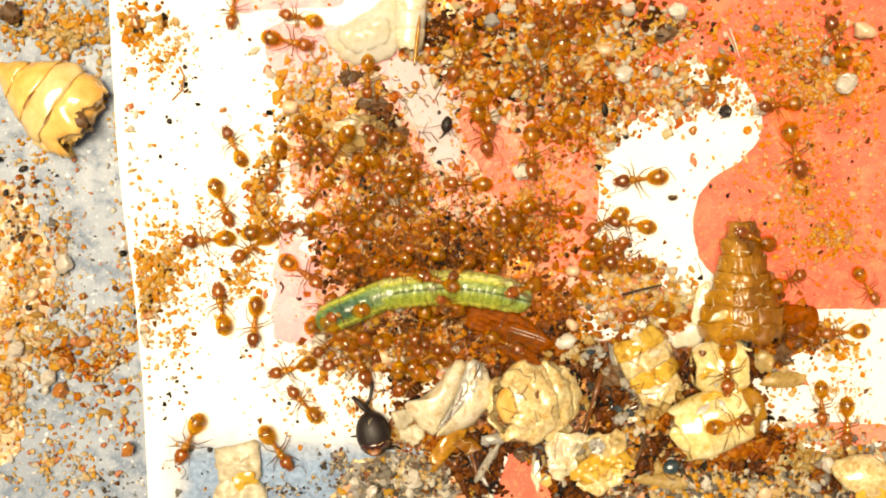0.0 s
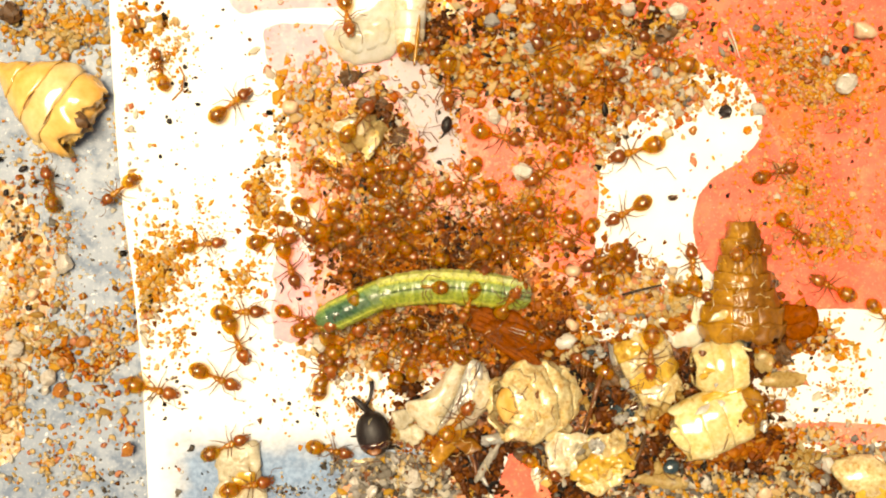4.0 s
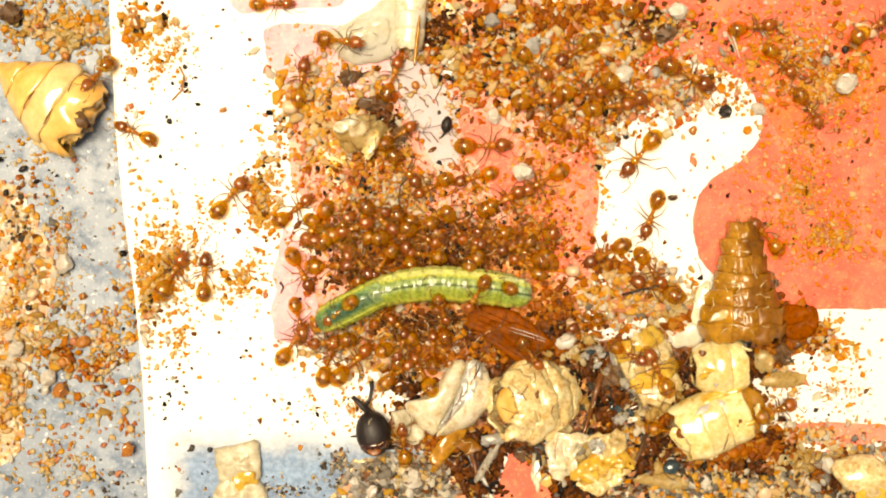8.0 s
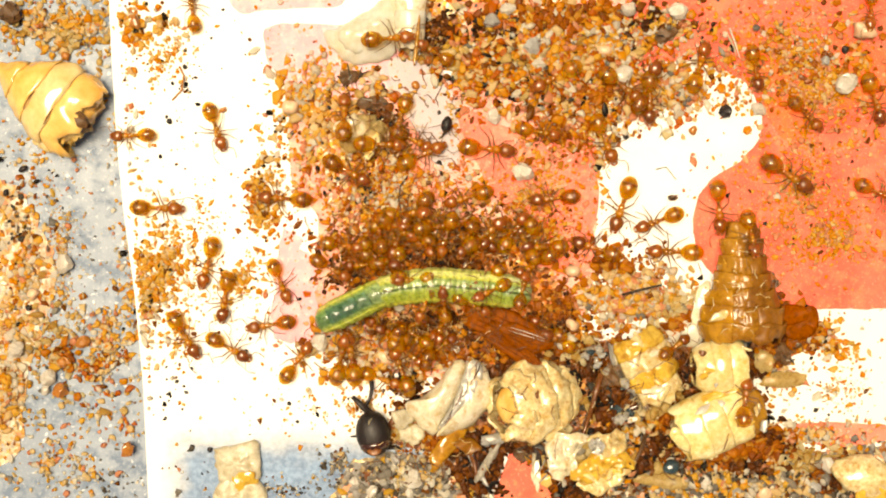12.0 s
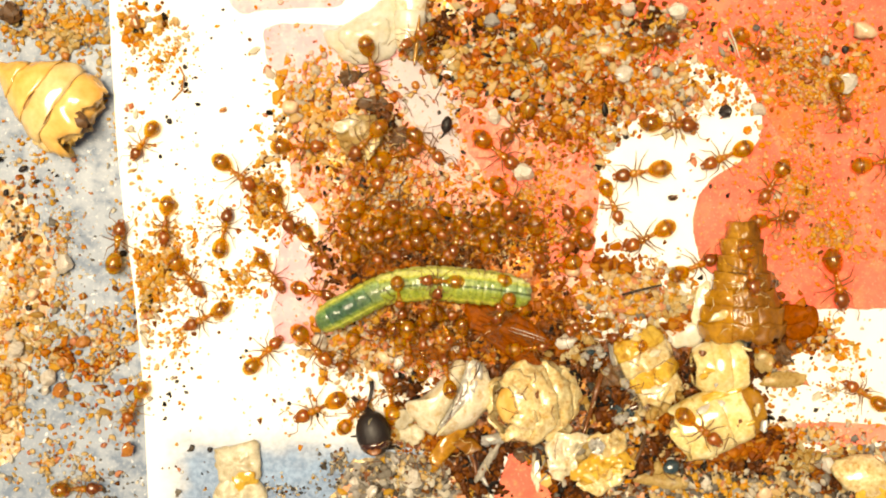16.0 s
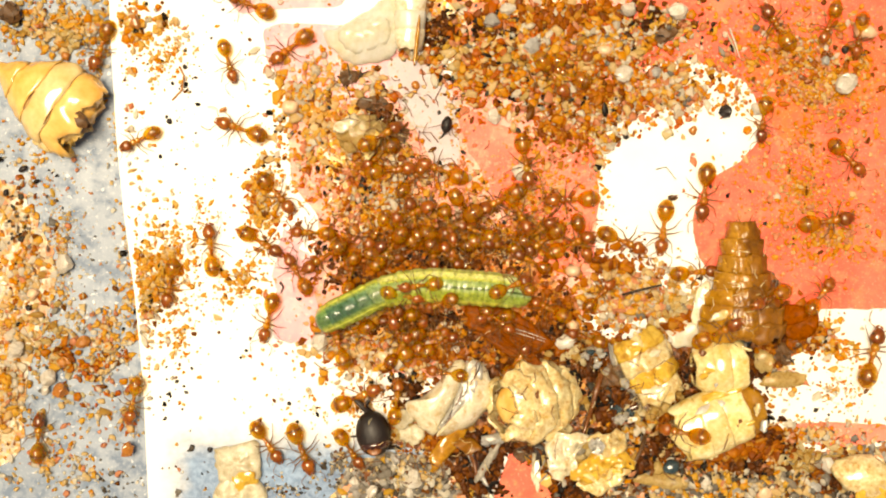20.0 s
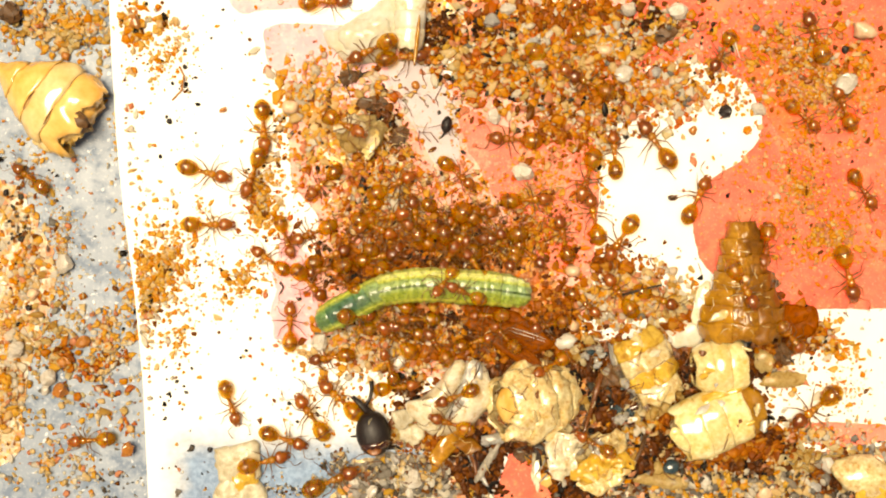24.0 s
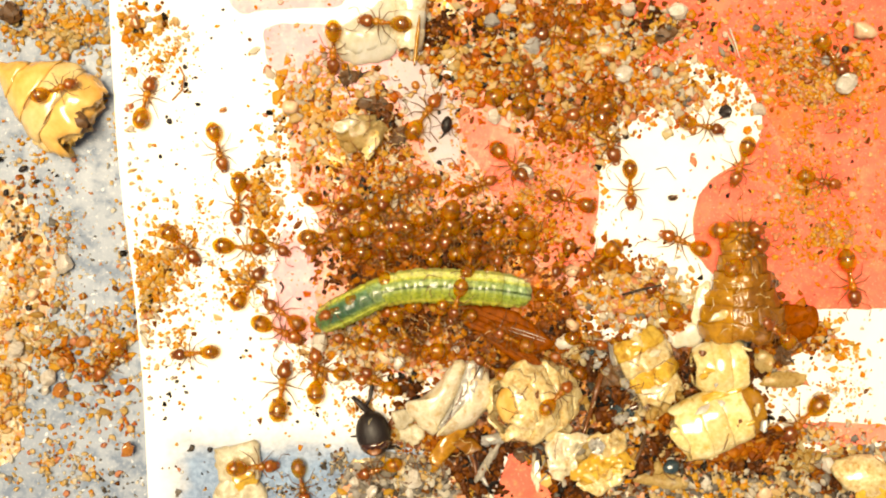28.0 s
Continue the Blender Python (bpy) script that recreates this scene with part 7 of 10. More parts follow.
    ant_walk(0.80, 10, [(0, 538, 713, 133), (0.5, 456, 711, 176), (1, 401, 712, 190), (1.5, 349, 758, 200), (2, 302, 754, 183), (2.5, 211, 632, 126), (3, 105, 414, 111), (4, 90, 333, 102), (5, 34, 267, 93), (6, 15, 188, 17), (6.5, 95, 215, -17), (7, 174, 245, -25), (7.5, 181, 191, -75), (8, 172, 138, -126), (8.5, 178, 185, -91), (9, 174, 234, -68), (9.5, 124, 252, -142), (10, 80, 281, -128), (10.25, 197, 337, -78), (10.5, 314, 393, -29), (11, 569, 436, -18), (12, 588, 478, -29), (13, 542, 458, -40), (14, 491, 456, -51), (15, 447, 432, -61), (15.5, 472, 474, -59), (16, 481, 484, -56), (16.5, 465, 481, -74), (17, 464, 528, -92), (17.25, 474, 510, -35), (17.5, 484, 492, 22), (18, 506, 456, 60), (19, 509, 461, 55), (20, 525, 485, 121), (20.5, 503, 537, 70), (21, 492, 592, 18), (21.5, 480, 614, -22), (22, 468, 636, -62), (23, 433, 671, -78), (24, 410, 715, -72), (24.5, 348, 773, -118), (25, 332, 825, -105), (25.5, 324, 900, -91), (26, 332, 975, -90), (26.5, 407, 910, -18), (27, 490, 855, -56), (28, 535, 855, -79)])
    ant_walk(0.92, 0, [(0, 336, 778, -116), (0.5, 316, 742, -182), (1, 303, 704, -120), (2, 299, 668, -55), (2.5, 271, 683, -75), (3, 242, 695, -94), (3.5, 257, 691, -54), (4, 273, 688, -14), (5, 304, 685, -2), (6, 336, 689, 21), (6.5, 361, 612, 64), (7, 392, 494, 27), (7.5, 350, 494, 43), (8, 308, 485, 60), (8.5, 336, 281, 71), (9, 460, 24, 78), (9.25, 484, 50, 18), (9.5, 508, 77, -42), (10, 539, 142, -48), (10.5, 556, 198, -75), (11, 558, 258, -52), (11.5, 616, 257, -5), (12, 674, 257, 0), (15, 672, 265, 10), (16, 705, 275, 18), (17, 763, 290, -15), (17.5, 760, 285, -73), (18, 758, 280, -131), (19, 748, 318, -108), (19.5, 764, 310, -154), (20, 780, 302, -201), (20.5, 744, 294, -199), (21, 710, 278, -194), (22, 676, 263, -189), (23, 645, 246, -140), (23.5, 630, 235, -85), (24, 615, 224, -29), (25, 604, 222, -33), (26, 620, 265, -14), (27, 657, 246, 27), (27.5, 706, 227, 27), (28, 752, 205, 55)])
    ant_walk(0.88, 1, [(0, 492, 794, -55), (0.5, 468, 822, -123), (1, 438, 844, -73), (1.5, 422, 855, -29), (2, 410, 870, 14), (3, 400, 866, 4), (4, 438, 859, 11), (5, 474, 848, 11), (6, 511, 836, -3), (6.5, 546, 853, -23), (7, 580, 872, -10), (7.5, 574, 923, -82), (8, 580, 975, -90), (9, 569, 965, -73), (10, 569, 960, -54), (11, 573, 964, -71), (12, 565, 956, -100), (15, 565, 960, -88), (16, 565, 975, -113), (17, 575, 968, -88), (18, 568, 973, -94), (19, 581, 963, -114), (20, 581, 975, -135), (21, 575, 968, -107), (22, 551, 909, -67), (23, 512, 860, -27), (24, 468, 816, 13), (25, 465, 830, -8), (26, 459, 822, 7), (27, 462, 835, -9), (28, 448, 825, 0)])
    ant_walk(0.91, 2, [(0, 730, 672, -146), (0.5, 737, 704, -129), (1, 752, 732, -113), (2, 732, 745, -73), (2.5, 773, 736, -3), (3, 815, 738, 6), (4, 811, 742, 52), (5, 808, 747, 99), (6, 805, 752, 145), (6.5, 785, 715, 118), (7, 770, 675, 117), (8, 752, 658, 122), (9, 782, 668, 111), (10, 798, 670, 95), (11, 758, 658, 111), (12, 712, 652, 111), (15, 743, 661, 164), (15.5, 719, 683, 131), (16, 692, 700, 97), (17, 735, 670, 34), (17.5, 723, 655, 82), (18, 709, 641, 131), (19, 725, 640, 158), (20, 708, 595, 110), (21, 696, 596, 119), (24, 700, 598, 137), (25, 725, 608, 140), (26, 766, 599, 192), (27, 725, 602, 174), (28, 742, 612, 174)])
    ant_walk(0.74, 3, [(0, 776, 408, -180), (1, 735, 409, -159), (2, 718, 389, -183), (3, 712, 398, -174), (6, 732, 426, -124), (7, 750, 418, -120), (8, 738, 408, -157), (9, 738, 392, -157), (9.5, 753, 416, -106), (10, 770, 438, -55), (11, 763, 429, -39), (12, 754, 428, -61), (15, 770, 432, -60), (16, 764, 404, -26), (16.5, 756, 416, -80), (17, 745, 425, -135), (18, 730, 430, -117), (19, 732, 430, -122), (19.5, 723, 418, -180), (20, 716, 404, -237), (21, 727, 407, -223), (24, 738, 414, -225), (25, 727, 387, -230), (26, 725, 378, -223), (27, 745, 398, -206), (28, 720, 395, -166)])
    ant_walk(0.83, 4, [(0, 695, 314, -175), (1, 705, 324, -158), (1.5, 666, 303, -208), (2, 631, 276, -213), (2.5, 586, 299, -153), (3, 545, 328, -124), (3.5, 568, 319, -77), (4, 592, 310, -31), (5, 638, 290, 10), (6, 682, 267, 24), (7, 692, 260, 39), (7.5, 702, 199, 81), (8, 696, 138, 71), (8.5, 747, 152, -2), (9, 800, 155, -10), (9.5, 763, 187, -86), (10, 730, 222, -60), (11, 682, 225, -41), (12, 731, 249, -26), (15, 743, 256, -44), (16, 756, 261, -43), (17, 799, 228, -92), (17.25, 831, 217, -44), (17.5, 862, 206, 4), (18, 928, 193, 15), (18.5, 960, 242, -56), (19, 992, 290, -122), (19.5, 1021, 354, -79), (20, 1030, 424, -74), (20.5, 1061, 439, -77), (21, 1095, 445, -81), (21.5, 1092, 416, -26), (22, 1089, 388, 29), (23, 1077, 331, 76), (24, 1086, 272, 93), (24.5, 1117, 277, 47), (25, 1148, 278, 0), (25.5, 1177, 285, -9), (26, 1208, 291, -19), (26.25, 1179, 287, -72), (26.5, 1151, 282, -125), (27, 1095, 288, -120), (27.5, 1108, 306, -104), (28, 1114, 330, -88)])
    ant_walk(0.79, 5, [(0, 990, 369, 178), (1, 985, 375, 198), (2, 978, 352, 176), (2.5, 948, 366, 187), (3, 917, 373, 198), (6, 916, 371, 215), (7, 903, 370, 192), (7.5, 871, 342, 150), (8, 839, 315, 195), (8.5, 868, 311, 239), (9, 895, 300, 283), (10, 912, 330, 275), (11, 912, 335, 241), (11.5, 930, 379, 284), (12, 943, 425, 289), (15, 953, 425, 299), (15.5, 920, 484, 247), (16, 890, 543, 242), (16.5, 854, 546, 196), (17, 820, 558, 187), (17.5, 842, 543, 255), (18, 865, 529, 324), (19, 898, 495, 347), (20, 905, 510, 382), (21, 875, 498, 377), (22, 862, 491, 412), (23, 850, 485, 448), (24, 840, 475, 484), (25, 832, 472, 495), (26, 840, 490, 554), (27, 802, 532, 588), (28, 813, 529, 614)])
    ant_walk(0.98, 6, [(0, 932, 422, -61), (0.5, 960, 457, -51), (1, 992, 488, -69), (2, 1002, 472, -23), (2.5, 1047, 472, -5), (3, 1091, 477, -3), (4, 1092, 478, 50), (5, 1094, 479, 104), (6, 1095, 479, 158), (7, 1148, 500, 165), (8, 1158, 510, 160), (8.5, 1165, 474, 88), (9, 1171, 438, 88), (9.5, 1163, 387, 100), (10, 1149, 400, 111), (10.5, 1136, 388, 117), (11, 1085, 289, 96), (11.5, 1122, 224, 69), (12, 1145, 152, 66), (15, 1158, 160, 74), (15.5, 1172, 191, 35), (16, 1185, 222, -4), (17, 1231, 202, 3), (18, 1272, 228, -40), (19, 1295, 242, -53), (19.5, 1257, 288, -108), (20, 1244, 344, -97), (20.5, 1234, 343, -117), (21, 1176, 344, -138), (22, 1165, 315, -210), (23, 1171, 282, -243), (24, 1159, 254, -234), (24.5, 1089, 187, -218), (25, 1004, 142, -216), (26, 996, 149, -224), (27, 985, 135, -169), (27.25, 1008, 162, -117), (27.5, 1031, 189, -65), (28, 1075, 245, -72)])
    ant_walk(0.97, 7, [(0, 1404, 270, -74), (1, 1369, 280, -136), (1.5, 1304, 308, -165), (2, 1290, 298, -174), (2.5, 1235, 301, -185), (3, 1110, 272, -169), (3.5, 1117, 268, -164), (5.5, 1127, 274, -142), (6, 1128, 276, -136), (6.5, 1125, 271, -143), (7, 1125, 270, -149), (7.5, 1130, 273, -139), (8, 1130, 276, -130), (8.5, 1127, 286, -133), (9, 1117, 296, -136), (9.5, 1113, 280, -114), (10, 1114, 296, -93), (10.5, 1139, 293, -89), (11, 1158, 302, -86), (11.5, 1132, 352, -125), (12, 1099, 366, -109), (13, 1127, 348, -128), (14, 1156, 330, -147), (15, 1178, 305, -165), (16, 1132, 306, -170), (16.25, 1158, 322, -122), (16.5, 1183, 339, -74), (17, 1230, 378, -54), (17.5, 1280, 360, 6), (18, 1332, 355, 17), (19, 1372, 364, -19), (19.5, 1417, 378, -15), (20, 1462, 392, 9), (20.5, 1489, 409, -11), (21, 1518, 424, -30), (22, 1515, 446, -45), (23, 1506, 467, -60), (24, 1498, 488, -75), (25, 1520, 485, -51), (26, 1510, 488, -70), (27, 1508, 495, -76), (28, 1502, 495, -78)])
    ant_walk(0.74, 8, [(0, 1532, 508, -58), (0.5, 1505, 536, -123), (1, 1488, 572, -173), (1.5, 1490, 616, -93), (2, 1505, 658, -132), (2.25, 1519, 638, -68), (2.5, 1533, 619, -3), (3, 1556, 579, 5), (4, 1562, 560, -44), (5, 1562, 539, -93), (6, 1568, 520, -141), (6.5, 1467, 616, -129), (7, 1388, 730, -107), (7.25, 1276, 662, -154), (7.5, 1164, 593, -200), (8, 933, 469, -210), (8.5, 930, 490, -159), (9, 920, 509, -107), (10, 928, 532, -121), (10.5, 907, 515, -173), (11, 882, 502, -225), (12, 865, 519, -156), (13, 872, 528, -124), (14, 882, 535, -92), (15, 890, 542, -60), (15.5, 895, 543, -124), (16, 900, 542, -187), (16.5, 842, 531, -196), (17, 787, 508, -197), (18, 782, 508, -180), (19, 770, 506, -205), (20, 740, 502, -173), (21, 772, 492, -174), (24, 782, 504, -128), (25, 785, 520, -76), (25.5, 778, 527, -117), (26, 772, 535, -158), (27, 765, 555, -135), (28, 776, 559, -106)])
    ant_walk(0.92, 9, [(0, 1262, 148, -108), (0.5, 1234, 198, -122), (1, 1205, 249, -156), (1.25, 1192, 214, -201), (1.5, 1178, 179, -246), (2, 1169, 105, -256), (3, 1167, 106, -230), (4, 1186, 104, -203), (5, 1204, 107, -176), (6, 1222, 112, -149), (6.5, 1162, 160, -148), (7, 1091, 193, -148), (7.5, 1086, 191, -70), (8, 1081, 190, 8), (9, 1093, 194, 15), (10, 1098, 196, 16), (10.5, 1145, 213, -11), (11, 1194, 219, -15), (11.5, 1213, 167, 60), (12, 1236, 118, 73), (13, 1262, 167, 120), (13.5, 1270, 195, 171), (14, 1277, 222, 223), (15, 1298, 274, 215), (15.5, 1284, 279, 210), (16, 1282, 278, 204), (16.5, 1268, 277, 194), (17, 1246, 278, 184), (17.5, 1223, 277, 204), (18, 1230, 281, 224), (18.5, 1203, 336, 240), (19, 1185, 370, 231), (19.5, 1187, 381, 247), (20, 1172, 406, 263), (20.5, 1167, 424, 266), (21, 1171, 438, 268), (21.5, 1165, 435, 237), (23.5, 1102, 403, 211), (24, 1096, 425, 237), (24.5, 1091, 437, 243), (25, 1090, 455, 248), (25.5, 1104, 442, 289), (26, 1122, 442, 329), (26.5, 1108, 437, 276), (27, 1076, 450, 223), (27.5, 1065, 457, 221), (28, 1055, 460, 219)])
    ant_walk(0.79, 10, [(0, 1375, 188, -174), (0.5, 1323, 105, -225), (1, 1262, 28, -198), (1.5, 1233, 40, -178), (2, 1202, 48, -157), (2.5, 1164, 58, -128), (2.75, 1145, 60, -72), (3, 1125, 62, -17), (6, 1109, 41, -24), (7, 1121, 35, -31), (8, 1129, 42, -56), (8.5, 1140, 86, -75), (9, 1140, 132, -27), (10, 1183, 105, 5), (11, 1165, 116, -50), (11.5, 1250, 124, -15), (12, 1335, 125, -79), (13, 1292, 118, -55), (14, 1249, 104, -31), (15, 1205, 108, -8), (15.5, 1266, 89, 4), (16, 1330, 82, -41), (16.5, 1280, 82, -14), (17, 1230, 90, 14), (17.5, 1274, 104, -12), (18, 1320, 112, -21), (18.5, 1342, 157, -48), (19, 1375, 195, -11), (19.5, 1361, 205, -54), (20, 1348, 215, -96), (20.5, 1299, 223, -158), (21, 1252, 240, -160), (22, 1258, 191, -146), (23, 1263, 143, -131), (24, 1275, 95, -117), (24.5, 1216, 109, -125), (25, 1158, 125, -53), (26, 1145, 143, -63), (27, 1151, 138, -50), (27.5, 1193, 184, -41), (28, 1242, 224, -13)])
    ant_walk(0.78, 0, [(0, 869, 415, -92), (1, 855, 430, -104), (1.5, 857, 378, -145), (2, 868, 328, -186), (3, 820, 318, -162), (4, 826, 317, -121), (5, 832, 314, -80), (6, 838, 310, -39), (7, 812, 320, -30), (7.5, 789, 328, -92), (8, 765, 332, -153), (9, 770, 315, -166), (9.5, 796, 318, -87), (10, 820, 328, -7), (10.5, 815, 360, -49), (11, 819, 393, -91), (11.5, 798, 395, -44), (12, 777, 396, 3), (15, 805, 399, -54), (16, 810, 390, -45), (17, 810, 385, -59), (18, 795, 398, -77), (19, 792, 404, -74), (20, 798, 402, -75), (21, 795, 350, -81), (24, 810, 309, -40), (25, 855, 309, -14), (26, 808, 338, -77), (26.5, 790, 315, -119), (27, 775, 290, -162), (28, 740, 330, -164)])
    ant_walk(0.74, 1, [(0, 720, 490, 174), (1, 718, 529, 183), (2, 691, 578, 242), (3, 687, 571, 267), (6, 697, 565, 247), (7, 698, 568, 255), (8, 679, 555, 232), (9, 682, 557, 223), (10, 686, 556, 213), (11, 696, 585, 290), (11.5, 711, 577, 336), (12, 727, 573, 381), (15, 725, 575, 357), (16, 723, 578, 358), (17, 700, 608, 412), (18, 681, 602, 389), (18.5, 678, 639, 316), (19, 662, 672, 365), (19.5, 682, 643, 409), (20, 704, 616, 414), (21, 695, 622, 440), (24, 685, 645, 468), (24.5, 652, 631, 509), (25, 620, 615, 503), (26, 628, 632, 468), (26.5, 596, 626, 496), (27, 565, 618, 523), (28, 580, 655, 526)])
    ant_walk(0.80, 2, [(0, 615, 556, -167), (1, 620, 554, -163), (1.5, 628, 523, -220), (2, 628, 491, -278), (3, 623, 499, -288), (4, 621, 515, -247), (5, 611, 528, -205), (6, 608, 543, -164), (7, 608, 542, -172), (8, 602, 550, -141), (8.25, 602, 527, -195), (8.5, 601, 504, -250), (9, 589, 460, -262), (10, 587, 467, -284), (11, 562, 478, -315), (11.5, 532, 493, -372), (12, 498, 500, -428), (13, 468, 507, -496), (14, 446, 530, -503), (15, 418, 541, -503), (15.5, 264, 659, -494), (16, 240, 715, -477), (16.5, 244, 715, -467), (17, 244, 715, -458), (17.5, 238, 709, -468), (18, 232, 708, -479), (18.5, 238, 709, -470), (19, 246, 711, -462), (19.5, 241, 707, -462), (20, 238, 710, -462), (20.5, 235, 712, -460), (21, 230, 735, -458), (22, 208, 751, -500), (23, 188, 768, -508), (24, 162, 778, -535), (24.5, 110, 822, -507), (25, 48, 850, -471), (25.5, -21, 913, -495), (26, -90, 975, -498), (27, -84, 974, -496), (28, -86, 975, -505)])
    ant_walk(0.74, 3, [(0, 605, 474, -35), (1, 562, 490, -95), (2, 534, 520, -55), (3, 525, 570, -34), (6, 532, 524, -12), (7, 510, 508, -32), (7.5, 520, 537, -53), (8, 530, 568, -74), (9, 498, 536, 3), (9.5, 540, 470, 49), (10, 589, 409, 54), (10.5, 622, 425, -25), (11, 649, 450, -34), (12, 661, 455, -51), (15, 653, 450, -56), (16, 655, 444, -53), (17, 647, 445, -60), (18, 649, 437, -80), (19, 670, 458, -7), (19.5, 646, 476, 37), (20, 618, 488, 82), (21, 628, 515, 156), (24, 620, 510, 153), (25, 620, 525, 194), (26, 665, 525, 169), (27, 632, 540, 238), (28, 600, 550, 207)])
    ant_walk(0.74, 4, [(0, 792, 532, 151), (1, 792, 530, 156), (2, 791, 581, 203), (3, 812, 538, 225), (6, 832, 532, 293), (7, 830, 512, 270), (8, 842, 522, 239), (8.5, 843, 528, 180), (9, 842, 532, 121), (10, 799, 501, 144), (11, 775, 489, 178), (12, 754, 537, 246), (15, 775, 588, 293), (16, 783, 579, 295), (17, 796, 582, 318), (17.5, 764, 581, 336), (18, 731, 575, 354), (19, 738, 580, 336), (20, 762, 590, 362), (21, 820, 595, 346), (24, 842, 605, 376), (25, 855, 590, 338), (26, 860, 565, 374), (27, 900, 565, 346), (27.5, 940, 557, 368), (28, 978, 542, 324)])
    ant_walk(0.94, 5, [(0, 1285, 652, -90), (1, 1310, 670, -72), (1.5, 1287, 685, -30), (2, 1262, 695, 13), (2.5, 1303, 710, -16), (3, 1340, 730, 27), (6, 1348, 715, -34), (7, 1355, 748, -27), (8, 1368, 726, 15), (8.25, 1295, 658, 67), (8.5, 1223, 590, 120), (9, 1105, 430, 132), (10, 1113, 423, 104), (10.5, 1190, 461, 120), (11, 1275, 475, 135), (11.5, 1233, 457, 161), (12, 1189, 446, 178), (12.5, 1183, 455, 175), (14.5, 1161, 421, 165), (15, 1156, 412, 162), (15.5, 1168, 422, 185), (16, 1145, 420, 207), (16.5, 1149, 409, 156), (17, 1066, 370, 168), (17.5, 1055, 371, 166), (18, 1058, 366, 163), (18.5, 1045, 345, 169), (19, 1035, 344, 175), (19.5, 1013, 350, 178), (20, 1008, 354, 182), (20.5, 1012, 354, 184), (21, 1012, 350, 187), (24, 1038, 315, 253), (24.5, 1033, 273, 296), (25, 1020, 232, 339), (25.25, 1007, 254, 292), (25.5, 995, 276, 245), (26, 962, 315, 230), (26.5, 949, 363, 251), (27, 934, 411, 253), (28, 928, 440, 275)])
    ant_walk(0.76, 6, [(0, 1451, 715, -88), (1, 1460, 690, -51), (1.5, 1423, 683, -24), (2, 1385, 688, 4), (2.5, 1393, 617, 34), (3, 1420, 552, -21), (4, 1403, 408, -42), (5, 1417, 261, -64), (6, 1387, 117, -86), (7, 1389, 118, -63), (8, 1380, 111, -46), (8.5, 1415, 116, -12), (9, 1451, 112, -68), (9.5, 1427, 94, -68), (10, 1404, 75, -67), (10.5, 1400, 108, -76), (11, 1388, 140, -84), (11.5, 1454, 71, -27), (12, 1538, 25, -99), (13, 1578, -13, -112), (14, 1619, -52, -124), (15, 1660, -90, -137), (16, 1651, -85, -125), (17, 1647, -88, -133), (18, 1651, -96, -161), (19, 1660, -90, -139), (19.5, 1568, -15, -141), (20, 1465, 45, -112), (20.5, 1409, 159, -119), (21, 1345, 268, -132), (22, 1366, 243, -101), (23, 1399, 233, -22), (24, 1420, 208, -41), (24.5, 1423, 254, -74), (25, 1425, 300, 0), (26, 1448, 335, -41), (27, 1450, 340, -63), (28, 1450, 320, -14)])
    ant_walk(0.83, 7, [(0, 1495, 748, -90), (0.5, 1512, 733, -34), (1, 1525, 715, 22), (1.5, 1592, 716, 2), (2, 1660, 715, 0), (3, 1667, 713, -26), (6, 1654, 705, -12), (7, 1646, 700, 3), (8, 1660, 700, -31), (9, 1668, 694, -44), (10, 1677, 694, -14), (11, 1685, 690, -13), (12, 1684, 694, -17), (13, 1644, 681, 12), (13.5, 1625, 674, 54), (14, 1605, 666, 95), (15, 1565, 655, 72), (16, 1528, 698, 148), (17, 1485, 690, 135), (17.5, 1457, 674, 150), (18, 1428, 659, 165), (19, 1462, 685, 120), (19.5, 1461, 604, 93), (20, 1448, 525, 48), (20.5, 1480, 547, -23), (21, 1518, 560, -63), (22, 1474, 563, -105), (23, 1435, 582, -101), (24, 1395, 595, -45), (24.5, 1459, 707, -65), (25, 1509, 825, -92), (26, 1532, 845, -130), (26.5, 1536, 801, -90), (27, 1540, 758, -49), (27.5, 1600, 752, -5), (28, 1660, 758, 0)])
    ant_walk(0.80, 8, [(0, 1292, 748, 13), (0.5, 1341, 752, 3), (1, 1388, 762, 83), (1.5, 1398, 773, 154), (2, 1408, 782, 225), (2.5, 1215, 698, 169), (3, 1010, 655, 162), (4, 1045, 646, 154), (5, 1080, 631, 146), (6, 1118, 630, 138), (6.5, 1032, 541, 131), (7, 957, 442, 130), (8, 946, 440, 152), (9, 938, 441, 181), (10, 940, 445, 175), (11, 931, 434, 139), (12, 935, 431, 116), (15, 945, 455, 146), (15.5, 891, 453, 168), (16, 840, 436, 170), (17, 830, 436, 198), (18, 835, 420, 164), (19, 830, 421, 156), (20, 840, 413, 156), (20.5, 840, 416, 200), (21, 840, 420, 243), (24, 824, 403, 278), (25, 830, 401, 302), (26, 814, 410, 274), (27, 805, 411, 256), (28, 795, 406, 255)])
